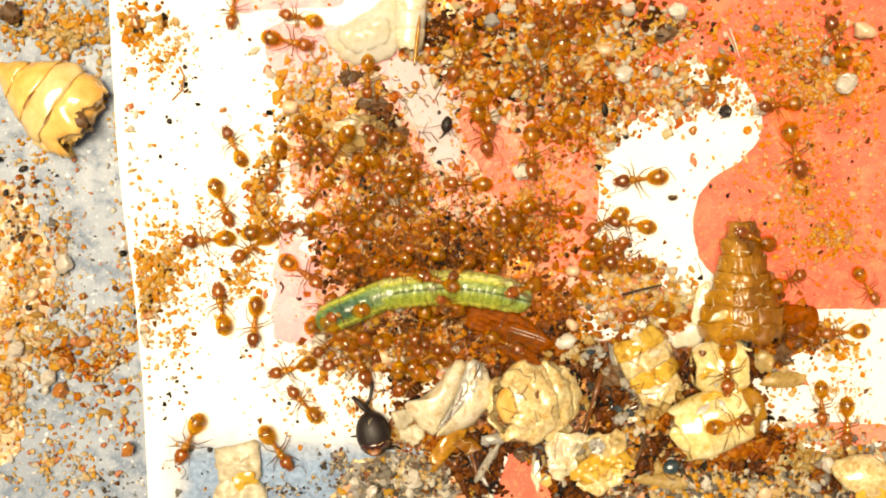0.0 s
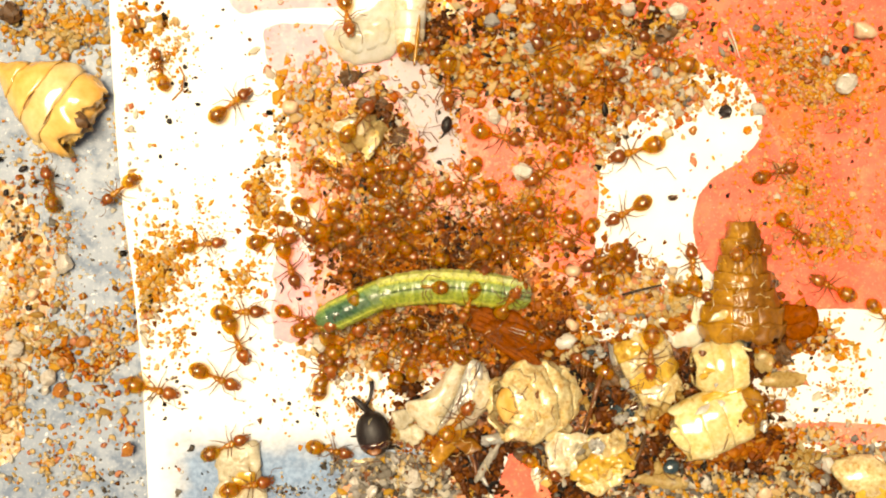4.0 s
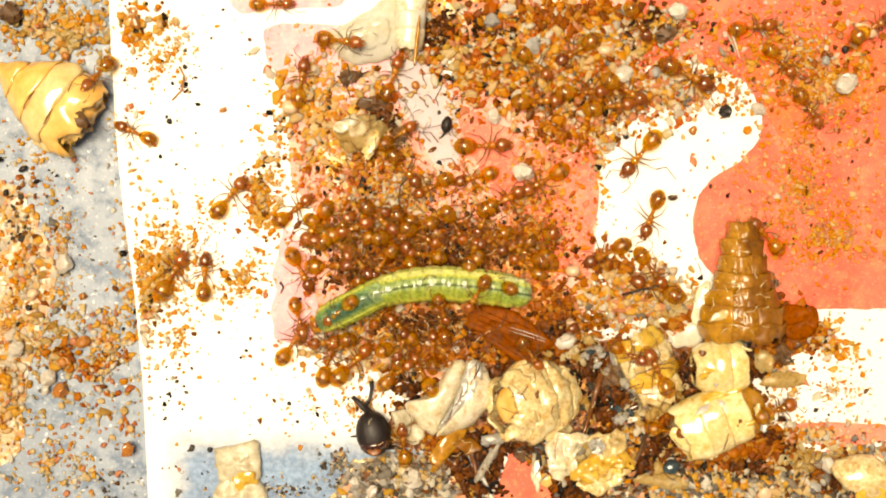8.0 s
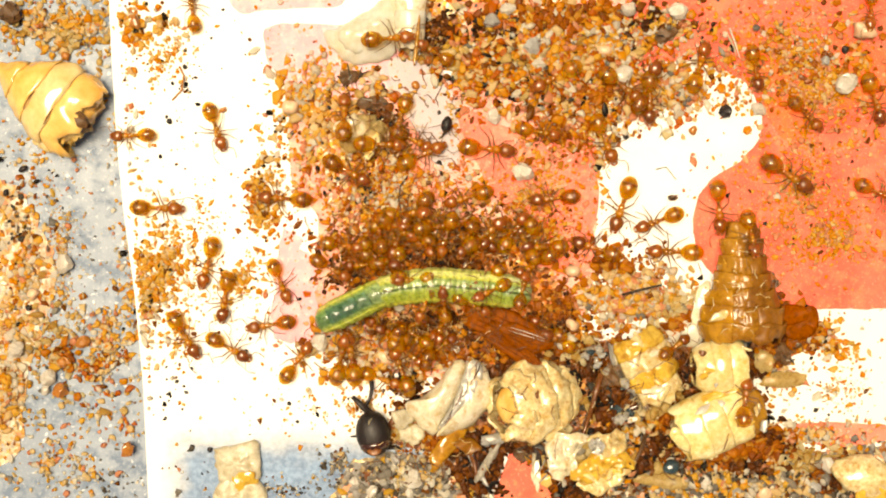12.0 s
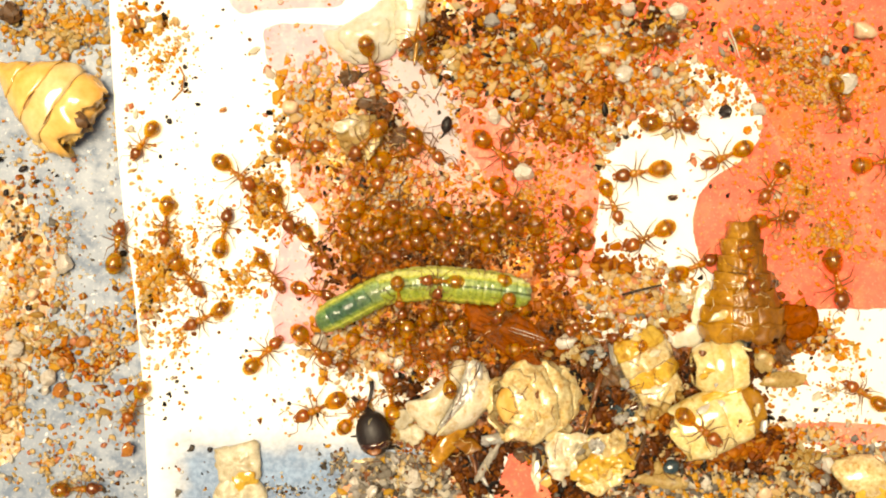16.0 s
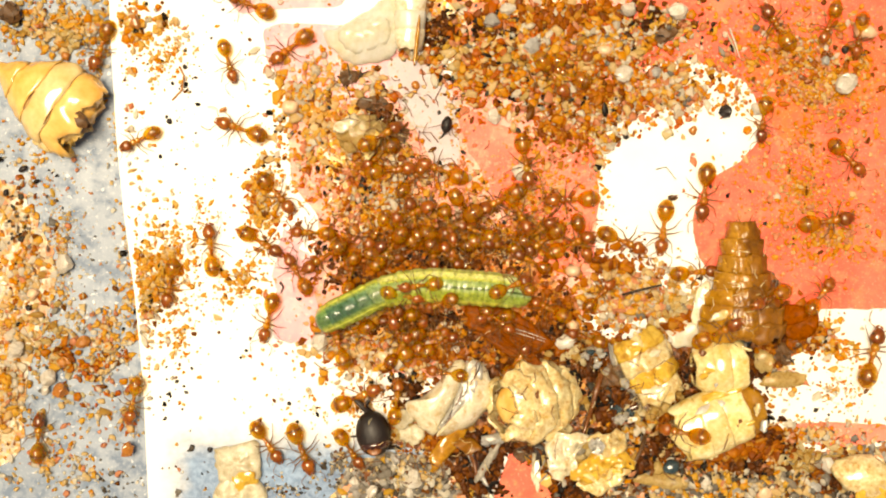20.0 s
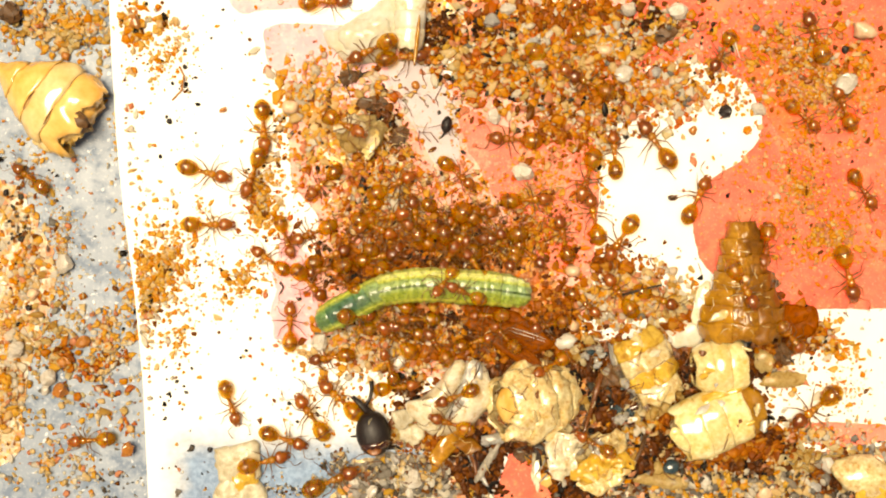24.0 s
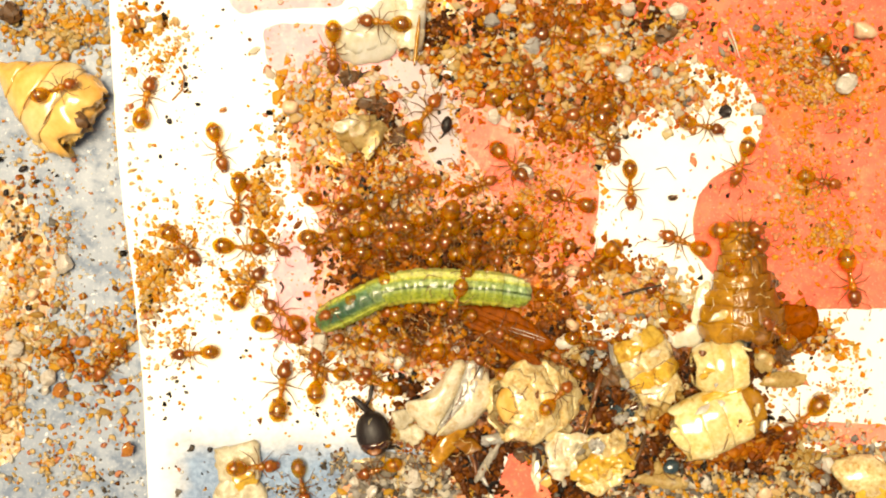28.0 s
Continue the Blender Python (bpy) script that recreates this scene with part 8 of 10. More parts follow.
    ant_walk(0.84, 9, [(0, 1488, 588, -175), (0.5, 1476, 636, -117), (1, 1465, 685, -169), (1.5, 1497, 691, -164), (2, 1528, 700, -160), (3, 1478, 710, -118), (3.5, 1474, 609, -162), (4, 1469, 508, -206), (5, 1393, 320, -245), (6, 1354, 124, -258), (7, 1343, 123, -273), (7.5, 1340, 86, -272), (7.75, 1336, 68, -312), (8, 1332, 50, -352), (8.5, 1363, 94, -416), (9, 1382, 144, -424), (9.5, 1414, 179, -401), (10, 1455, 206, -385), (10.5, 1488, 263, -415), (11, 1520, 320, -401), (12, 1552, 342, -384), (15, 1502, 360, -409), (15.25, 1469, 350, -454), (15.5, 1435, 339, -500), (16, 1365, 325, -481), (16.5, 1390, 348, -475), (17, 1412, 375, -470), (17.25, 1437, 355, -423), (17.5, 1461, 334, -377), (18, 1502, 288, -405), (19, 1495, 292, -381), (20, 1498, 282, -405), (20.5, 1472, 299, -452), (21, 1448, 315, -499), (21.5, 1457, 295, -543), (22, 1467, 275, -586), (23, 1477, 232, -606), (24, 1490, 190, -608), (24.5, 1504, 203, -666), (25, 1520, 214, -723), (26, 1544, 210, -732), (26.5, 1602, 203, -721), (27, 1660, 210, -720), (28, 1672, 210, -698)])
    ant_walk(0.74, 10, [(0, 1415, 592, 153), (1, 1385, 588, 153), (1.5, 1351, 608, 157), (1.75, 1333, 616, 108), (2, 1315, 625, 59), (2.5, 1329, 592, 51), (3, 1352, 565, -10), (4, 1231, 521, -13), (5, 1104, 494, -15), (6, 984, 445, -18), (7, 992, 482, -67), (7.5, 1018, 526, -76), (7.75, 1025, 551, -120), (8, 1032, 575, -164), (8.5, 1010, 553, -150), (9, 995, 525, -135), (10, 1022, 568, -58), (10.5, 1099, 598, -13), (11, 1180, 610, 45), (12, 1190, 615, 31), (12.5, 1177, 612, 73), (13, 1163, 610, 115), (14, 1137, 603, 153), (15, 1110, 600, 153), (16, 1110, 605, 166), (16.5, 1025, 530, 142), (17, 939, 456, 139), (18, 933, 462, 148), (19, 946, 464, 162), (20, 938, 462, 153), (21, 932, 457, 162), (22, 934, 455, 214), (23, 937, 454, 266), (24, 939, 452, 318), (25, 982, 488, 264), (26, 975, 472, 207), (27, 980, 472, 221), (28, 990, 460, 243)])
    ant_walk(0.86, 0, [(0, 1328, 420, 160), (0.5, 1273, 413, 167), (1, 1222, 394, 183), (1.5, 1187, 402, 160), (2, 1190, 376, 137), (2.5, 1137, 351, 179), (3, 1095, 379, 197), (6, 1148, 365, 229), (6.5, 1142, 367, 230), (7, 1143, 364, 231), (7.5, 1145, 364, 241), (8, 1151, 383, 250), (8.25, 1116, 373, 208), (8.5, 1081, 363, 167), (9, 1064, 346, 158), (9.5, 1057, 347, 144), (10, 1064, 349, 130), (10.5, 1039, 340, 161), (11, 1005, 345, 191), (11.5, 1000, 346, 188), (12, 978, 352, 185), (15, 1018, 378, 185), (16, 1018, 400, 120), (16.5, 973, 388, 157), (17, 932, 366, 186), (17.5, 953, 382, 252), (18, 971, 401, 318), (19, 940, 414, 382), (20, 950, 406, 393), (21, 961, 411, 415), (24, 995, 420, 464), (25, 992, 405, 478), (25.5, 1003, 402, 469), (26, 1035, 390, 459), (26.5, 1048, 369, 503), (27, 1038, 372, 546), (27.5, 1011, 370, 535), (28, 1008, 355, 523)])
    ant_walk(0.86, 1, [(0, 1390, 498, 21), (1, 1392, 502, 5), (2, 1370, 535, -9), (2.5, 1407, 497, 31), (3, 1452, 468, 13), (4, 1325, 447, 8), (5, 1197, 441, 2), (6, 1069, 448, -3), (7, 1072, 458, -23), (7.5, 1113, 464, -19), (8, 1152, 478, -54), (8.25, 1192, 440, -13), (8.5, 1231, 403, 28), (9, 1325, 348, 35), (9.25, 1304, 353, 93), (9.5, 1282, 359, 152), (10, 1239, 366, 187), (11, 1188, 384, 177), (12, 1162, 392, 201), (12.5, 1187, 388, 250), (13, 1213, 385, 299), (14, 1264, 388, 342), (15, 1315, 399, 356), (16, 1370, 388, 369), (16.5, 1340, 387, 320), (17, 1310, 380, 270), (17.5, 1365, 412, 315), (18, 1412, 455, 293), (18.5, 1393, 505, 248), (19, 1375, 555, 191), (20, 1355, 530, 202), (20.5, 1345, 476, 160), (21, 1325, 425, 225), (24, 1352, 442, 255), (24.5, 1311, 435, 186), (25, 1270, 430, 236), (25.5, 1312, 453, 292), (26, 1358, 465, 253), (26.5, 1136, 479, 185), (27, 916, 442, 177), (28, 905, 449, 194)])
    ant_walk(0.82, 2, [(0, 825, 326, 177), (0.5, 802, 359, 237), (1, 790, 398, 244), (2, 782, 400, 227), (2.25, 769, 388, 183), (2.5, 756, 375, 139), (3, 740, 342, 159), (4, 760, 349, 216), (5, 782, 347, 273), (6, 802, 354, 330), (6.5, 810, 378, 323), (7, 798, 384, 316), (7.5, 809, 393, 308), (8, 808, 400, 300), (8.5, 811, 401, 283), (9, 808, 412, 265), (9.5, 809, 412, 265), (10, 810, 414, 266), (10.5, 819, 422, 260), (11, 812, 414, 254), (12, 790, 419, 253), (15, 777, 425, 273), (16, 782, 429, 295), (17, 787, 437, 275), (18, 782, 439, 260), (18.5, 801, 438, 220), (19, 820, 439, 180), (20, 811, 436, 191), (21, 822, 438, 181), (24, 812, 430, 141), (25, 828, 438, 117), (26, 829, 429, 111), (27, 820, 428, 125), (28, 811, 424, 120)])
    ant_walk(0.89, 3, [(0, 600, 258, -131), (0.5, 636, 231, -102), (1, 672, 205, -73), (2, 690, 228, -37), (2.5, 648, 311, -115), (3, 587, 382, -124), (6, 586, 418, -63), (6.5, 586, 418, -63), (7, 588, 426, -62), (7.5, 580, 413, -25), (8, 581, 414, 12), (8.5, 576, 414, 11), (9, 572, 415, 10), (9.5, 551, 404, -43), (10, 535, 415, -96), (10.5, 503, 418, -168), (11, 426, 418, -158), (11.5, 381, 451, -138), (12, 369, 468, -105), (15, 329, 438, -44), (15.5, 335, 462, -47), (16, 334, 490, -51), (16.5, 328, 488, -38), (17, 324, 486, -26), (17.5, 328, 483, -14), (18, 342, 506, -3), (18.5, 416, 527, 23), (19, 452, 458, 38), (19.5, 413, 450, 117), (20, 375, 440, 96), (20.5, 318, 423, 108), (21, 269, 388, 30), (21.5, 291, 396, 11), (23.5, 377, 392, 0), (24, 372, 398, 0), (24.5, 392, 404, -5), (25, 435, 420, -9), (25.5, 458, 434, -5), (26, 472, 450, 0), (26.5, 277, 311, -22), (27, 110, 140, -45), (27.5, 181, 171, 12), (28, 260, 180, 76)])
    ant_walk(0.79, 4, [(0, 675, 238, 163), (0.25, 681, 278, 217), (0.5, 686, 318, 271), (1, 712, 395, 283), (2, 694, 447, 251), (3, 691, 452, 233), (6, 660, 458, 228), (7, 655, 460, 214), (8, 678, 468, 233), (9, 672, 458, 231), (10, 675, 448, 189), (11, 631, 471, 208), (12, 645, 466, 186), (13, 624, 473, 187), (14, 607, 487, 188), (15, 588, 495, 189), (15.5, 573, 504, 267), (16, 560, 515, 346), (17, 568, 538, 354), (17.25, 558, 566, 311), (17.5, 548, 595, 269), (18, 538, 655, 287), (18.5, 603, 620, 251), (19, 659, 572, 214), (20, 625, 582, 197), (21, 605, 622, 197), (24, 585, 632, 189), (24.5, 522, 628, 171), (25, 460, 620, 129), (25.5, 385, 609, 181), (26, 382, 628, 195), (26.5, 389, 616, 178), (27, 378, 612, 160), (27.5, 363, 617, 172), (28, 345, 625, 185)])
    ant_walk(0.74, 5, [(0, 895, 610, -22), (1, 935, 602, 6), (2, 930, 595, 14), (3, 932, 600, 0), (4, 955, 590, 24), (5, 972, 574, 22), (6, 990, 558, -21), (7, 1030, 575, -14), (7.5, 1076, 595, -29), (8, 1115, 628, -27), (8.5, 1060, 584, -31), (9, 1002, 545, -36), (9.5, 1001, 569, -95), (10, 1000, 592, -153), (11, 1000, 592, -153), (12, 968, 580, -210), (15, 1022, 582, -162), (16, 1040, 578, -173), (17, 1075, 600, -146), (18, 1109, 615, -193), (18.5, 1068, 621, -181), (19, 1028, 618, -186), (20, 1035, 598, -197), (21, 1030, 595, -166), (22, 1010, 589, -166), (23, 990, 582, -166), (24, 970, 575, -166), (25, 920, 570, -207), (25.5, 914, 597, -248), (26, 902, 622, -288), (26.5, 864, 595, -222), (27, 825, 569, -215), (28, 820, 565, -166)])
    ant_walk(0.74, 6, [(0, 1010, 525, -143), (0.5, 1033, 651, -124), (0.75, 1059, 709, -165), (1, 1085, 768, -207), (1.5, 998, 745, -194), (2, 910, 728, -194), (2.25, 913, 762, -146), (2.5, 916, 796, -97), (3, 925, 865, -108), (4, 961, 829, -31), (5, 1011, 814, -16), (6, 1050, 782, -30), (7, 1060, 810, 45), (7.5, 1120, 779, 21), (8, 1185, 762, -6), (8.5, 1228, 754, 18), (9, 1268, 732, 21), (10, 1272, 778, -52), (11, 1308, 790, -111), (11.25, 1223, 749, -155), (11.5, 1138, 709, -200), (12, 983, 603, -210), (13, 950, 613, -185), (14, 916, 604, -185), (15, 882, 612, -209), (15.5, 910, 616, -281), (16, 938, 612, -354), (16.5, 971, 605, -347), (17, 1002, 590, -341), (17.5, 973, 585, -270), (18, 945, 575, -198), (18.5, 965, 575, -259), (19, 985, 572, -320), (19.25, 968, 555, -279), (19.5, 952, 538, -237), (20, 921, 501, -228), (21, 930, 492, -187), (22, 921, 472, -205), (23, 910, 453, -223), (24, 898, 434, -241), (25, 884, 440, -212), (26, 875, 453, -194), (27, 863, 448, -191), (28, 840, 485, -166)])
    ant_walk(0.89, 8, [(0, 889, 449, 56), (1, 919, 428, 87), (2, 928, 404, 65), (2.5, 914, 410, 128), (3, 900, 412, 190), (6, 951, 435, 156), (7, 947, 438, 127), (8, 934, 445, 153), (9, 942, 448, 174), (10, 945, 442, 187), (11, 935, 458, 197), (12, 944, 466, 211), (15, 951, 463, 228), (16, 946, 428, 278), (17, 985, 435, 315), (17.5, 977, 431, 364), (18, 968, 428, 412), (18.5, 1013, 417, 370), (19, 1060, 418, 366), (20, 1102, 428, 336), (20.5, 1180, 412, 361), (21, 1258, 395, 302), (22, 1252, 379, 342), (23, 1240, 367, 383), (24, 1232, 352, 423), (24.5, 1307, 289, 403), (25, 1338, 268, 418), (25.5, 1365, 180, 429), (26, 1402, 90, 436), (26.5, 1419, 100, 501), (27, 1435, 110, 567), (27.5, 1237, 147, 554), (28, 1041, 198, 553)])
    ant_walk(0.92, 10, [(0, 1005, 173, 100), (1, 997, 173, 87), (1.5, 1019, 145, 47), (2, 1048, 125, 43), (3, 1066, 132, 4), (6, 1059, 139, 16), (7, 1060, 143, 1), (8, 1106, 162, -30), (8.5, 1130, 207, -52), (9, 1179, 262, -55), (9.5, 1239, 296, -54), (10, 1231, 293, -53), (10.5, 1229, 304, -66), (11, 1222, 318, -79), (11.5, 1272, 366, -54), (12, 1270, 370, -86), (13, 1305, 403, -44), (14, 1345, 427, -40), (15, 1388, 446, -44), (15.5, 1359, 468, -107), (16, 1325, 480, -81), (16.5, 1322, 464, -157), (17, 1315, 450, -233), (18, 1312, 440, -238), (19, 1328, 478, -259), (19.5, 1308, 535, -294), (20, 1275, 585, -329), (20.5, 1300, 550, -327), (20.75, 1318, 538, -373), (21, 1335, 525, -419), (24, 1315, 510, -423), (25, 1320, 500, -405), (25.5, 1313, 480, -330), (26, 1308, 460, -256), (27, 1360, 450, -315), (28, 1320, 455, -323)])
    ant_walk(0.74, 0, [(0, 856, 444, 154), (1, 860, 440, 176), (2, 859, 440, 168), (3, 833, 462, 219), (6, 837, 465, 221), (7, 844, 481, 260), (8, 830, 482, 242), (9, 843, 481, 246), (10, 838, 488, 242), (11, 849, 492, 229), (12, 856, 491, 213), (15, 869, 483, 201), (16, 863, 491, 176), (17, 880, 485, 171), (18, 912, 502, 135), (19, 878, 532, 172), (20, 870, 558, 187), (20.5, 850, 531, 158), (21, 829, 507, 129), (24, 820, 517, 156), (24.5, 797, 486, 130), (25, 774, 456, 127), (26, 772, 461, 144), (27, 776, 459, 141), (27.5, 804, 453, 77), (28, 832, 447, 12)])
    ant_walk(0.88, 1, [(0, 1052, 35, 70), (0.5, 1056, -27, 88), (1, 1052, -90, 90), (2, 1040, -88, 94), (3, 1040, -79, 105), (6, 1040, -90, 112), (7, 1040, -90, 104), (8, 1032, -95, 93), (9, 1032, -90, 99), (10, 1028, -99, 101), (11, 1033, -97, 98), (12, 1041, -87, 81), (15, 1046, -80, 80), (16, 1053, -90, 93), (17, 1048, -82, 85), (18, 1055, -72, 105), (19, 1062, -70, 112), (20, 1062, -90, 151), (21, 1071, -89, 174), (24, 1062, -91, 167), (25, 1057, -93, 166), (26, 1061, -89, 146), (27, 1069, -98, 142), (28, 1062, -101, 147)])
    ant_walk(0.78, 2, [(0, 638, 393, -52), (1, 639, 432, -109), (1.5, 624, 432, -54), (2, 609, 432, 0), (3, 599, 431, 18), (6, 609, 423, 2), (7, 603, 424, -27), (8, 599, 433, -37), (9, 597, 433, -7), (10, 625, 422, -8), (11, 615, 430, 22), (12, 610, 435, -9), (13, 623, 417, -7), (14, 624, 395, -5), (15, 635, 376, -3), (16, 620, 420, -72), (17, 615, 380, -127), (17.5, 575, 385, -164), (18, 537, 396, -168), (19, 545, 390, -161), (20, 552, 411, -183), (20.5, 498, 421, -182), (20.75, 470, 425, -229), (21, 442, 430, -276), (24, 478, 460, -214), (24.5, 432, 477, -176), (24.75, 409, 483, -217), (25, 386, 490, -257), (25.5, 280, 322, -237), (26, 130, 190, -281), (26.5, 95, 189, -237), (27, 60, 195, -315), (28, 100, 160, -338)])
    ant_walk(0.79, 3, [(0, 727, 307, 62), (1, 736, 300, 38), (2, 738, 293, 21), (3, 730, 293, 46), (6, 719, 292, 56), (7, 706, 298, 73), (8, 705, 240, 34), (8.5, 768, 207, 34), (9, 822, 161, 34), (10, 820, 202, -5), (10.25, 809, 185, 51), (10.5, 799, 167, 106), (11, 780, 130, 117), (12, 765, 92, 153), (13, 792, 93, 164), (14, 818, 106, 175), (15, 845, 108, 186), (15.5, 797, 101, 162), (16, 752, 85, 107), (16.25, 729, 132, 169), (16.5, 705, 180, 231), (17, 662, 276, 245), (18, 650, 283, 252), (19, 660, 275, 230), (20, 672, 276, 218), (21, 660, 272, 192), (22, 626, 283, 209), (23, 598, 302, 211), (24, 572, 325, 222), (24.25, 595, 334, 273), (24.5, 617, 342, 324), (25, 660, 364, 336), (26, 662, 358, 349), (27, 660, 365, 343), (28, 651, 363, 351)])
    ant_walk(0.78, 4, [(0, 754, 633, 32), (1, 782, 598, 51), (2, 782, 593, 52), (3, 785, 588, 67), (6, 780, 594, 43), (7, 768, 588, 71), (8, 768, 621, 90), (9, 773, 614, 62), (10, 764, 610, 51), (11, 770, 615, 37), (12, 780, 617, 37), (15, 808, 640, 49), (16, 795, 662, 103), (16.25, 812, 657, 62), (16.5, 829, 651, 21), (17, 865, 648, 11), (18, 880, 688, -66), (19, 892, 700, -58), (19.5, 900, 667, -2), (20, 912, 635, 53), (21, 895, 665, 59), (21.5, 881, 672, 104), (22, 866, 679, 149), (23, 834, 684, 189), (24, 807, 701, 202), (25, 802, 680, 171), (25.5, 831, 746, 233), (26, 870, 805, 166), (26.5, 787, 727, 136), (27, 715, 639, 133), (28, 670, 672, 148)])
    ant_walk(0.92, 5, [(0, 1478, 72, 108), (0.5, 1435, 64, 162), (1, 1392, 56, 159), (1.5, 1385, -17, 97), (2, 1392, -90, 90), (3, 1392, -90, 53), (4, 1420, -48, -12), (5, 1440, -2, -45), (6, 1452, 46, -14), (6.5, 1482, 75, -30), (7, 1520, 92, -14), (8, 1542, 50, 30), (9, 1528, 20, -30), (9.5, 1503, 75, -68), (10, 1492, 134, -27), (11, 1532, 134, -48), (12, 1545, 180, -72), (13, 1548, 217, -75), (14, 1544, 254, -68), (15, 1552, 290, 0), (16, 1554, 288, 10), (16.5, 1507, 285, 11), (17, 1462, 272, 11), (17.5, 1426, 234, 88), (18, 1398, 190, 83), (18.5, 1413, 154, 67), (19, 1432, 120, 76), (19.5, 1399, 87, 124), (20, 1372, 48, 122), (20.5, 1341, 29, 155), (21, 1308, 18, 188), (22, 1353, 29, 162), (23, 1392, 58, 136), (24, 1439, 65, 110), (24.5, 1443, 45, 69), (25, 1448, 25, 29), (25.5, 1450, -32, 30), (25.75, 1449, -61, -30), (26, 1448, -90, -90), (26.5, 1443, -40, -94), (27, 1435, 10, -72), (27.5, 1455, 55, -68), (28, 1470, 102, -54)])
    ant_walk(0.84, 6, [(0, 553, 246, -55), (1, 543, 243, -69), (1.5, 466, 271, -122), (2, 389, 296, -98), (2.5, 440, 349, -43), (3, 479, 360, -46), (4, 528, 405, -34), (5, 599, 414, -32), (6, 648, 460, -31), (7, 639, 468, -56), (8, 637, 466, -51), (9, 639, 465, -38), (10, 641, 462, -29), (11, 653, 466, -40), (12, 675, 465, -18), (15, 692, 447, -20), (16, 678, 444, -30), (17, 683, 444, -18), (18, 677, 444, -1), (19, 669, 449, -2), (20, 655, 448, 24), (21, 655, 449, 22), (24, 673, 459, 13), (25, 676, 452, 21), (26, 688, 449, 38), (27, 688, 459, 15), (28, 692, 427, 81)])
    ant_walk(0.83, 7, [(0, 640, 623, -25), (1, 609, 641, 28), (2, 605, 632, 66), (3, 600, 636, 69), (4, 570, 661, 84), (5, 537, 684, 153), (6, 510, 712, 114), (7, 478, 684, 109), (7.5, 336, 639, 116), (8, 364, 488, 87), (8.25, 425, 505, 37), (8.5, 486, 523, -13), (9, 594, 589, -24), (10, 585, 578, -40), (10.25, 556, 578, -93), (10.5, 528, 579, -146), (11, 472, 564, -172), (11.5, 442, 593, -133), (11.75, 425, 604, -82), (12, 408, 616, -30), (13, 290, 685, -13), (14, 200, 793, 4), (15, 75, 852, 21), (15.5, 108, 854, 12), (16, 140, 864, 2), (16.5, 132, 919, 46), (17, 140, 975, 90), (18, 152, 975, 89), (19, 151, 982, 116), (19.5, 112, 877, 109), (20, 71, 772, 88), (20.5, 169, 694, 51), (21, 240, 592, 43), (22, 356, 547, 26), (23, 472, 506, 24), (24, 585, 455, 22), (25, 628, 432, -54), (26, 628, 432, -54), (26.5, 588, 385, -13), (27, 536, 352, 28), (28, 582, 362, -18)])
    ant_walk(0.74, 10, [(0, 744, 632, 73), (1, 745, 640, 72), (2, 748, 636, 87), (3, 736, 638, 63), (6, 725, 605, 135), (7, 715, 585, 135), (8, 707, 614, 75), (9, 712, 623, 91), (10, 726, 613, 65), (11, 725, 607, 75), (11.5, 709, 598, 115), (12, 692, 593, 156), (15, 679, 570, 142), (16, 695, 595, 169), (17, 655, 605, 191), (17.5, 604, 593, 171), (18, 552, 592, 135), (19, 538, 590, 95), (19.5, 620, 583, 141), (20, 702, 566, 188), (21, 700, 558, 187), (24, 692, 540, 163), (25, 680, 505, 166), (26, 669, 463, 104), (27, 689, 471, 80), (28, 679, 480, 99)])
    ant_walk(0.78, 0, [(0, 709, 630, 89), (1, 713, 651, 106), (2, 724, 639, 91), (3, 717, 645, 65), (6, 704, 647, 79), (7, 691, 646, 50), (8, 705, 662, 40), (9, 681, 656, 19), (10, 680, 665, 16), (11, 676, 673, -11), (12, 677, 672, -19), (13, 661, 693, -60), (14, 642, 710, 10), (15, 628, 732, 24), (16, 628, 732, 52), (17, 636, 735, 40), (18, 628, 732, 61), (19, 652, 718, 95), (20, 702, 710, 83), (21, 722, 678, 23), (24, 705, 685, 8), (24.5, 687, 683, 68), (25, 670, 678, 129), (26, 695, 650, 76), (26.5, 678, 661, 128), (27, 660, 670, 180), (28, 665, 678, 163)])
    ant_walk(0.74, 2, [(0, 814, 483, -138), (1, 810, 481, -135), (2, 824, 474, -137), (3, 838, 478, -132), (4, 867, 473, -140), (5, 890, 455, -148), (6, 917, 443, -156), (7, 917, 439, -179), (8, 910, 434, -161), (9, 908, 418, -181), (10, 881, 439, -142), (11, 880, 445, -102), (12, 855, 419, -46), (15, 858, 416, -37), (16, 867, 402, -64), (17, 892, 412, -29), (18, 865, 428, -40), (19, 857, 422, 0), (20, 855, 431, 2), (21, 863, 424, -18), (24, 888, 455, -50), (25, 865, 420, -76), (26, 848, 428, -108), (27, 850, 434, -72), (28, 835, 405, -135)])
    ant_walk(0.74, 3, [(0, 746, 447, 165), (1, 745, 446, 172), (2, 736, 452, 198), (3, 749, 458, 169), (6, 756, 463, 182), (7, 745, 469, 161), (8, 749, 454, 169), (9, 718, 465, 196), (10, 675, 490, 210), (11, 688, 498, 214), (12, 688, 489, 190), (15, 702, 518, 264), (16, 702, 515, 276), (17, 708, 522, 306), (17.5, 691, 518, 254), (18, 675, 510, 202), (19, 675, 525, 191), (19.5, 695, 525, 270), (20, 715, 525, 349), (20.5, 752, 541, 331), (21, 783, 566, 329), (22, 767, 562, 279), (23, 752, 569, 229), (24, 736, 566, 179), (25, 733, 569, 196), (26, 725, 563, 213), (27, 727, 569, 218), (28, 710, 545, 194)])
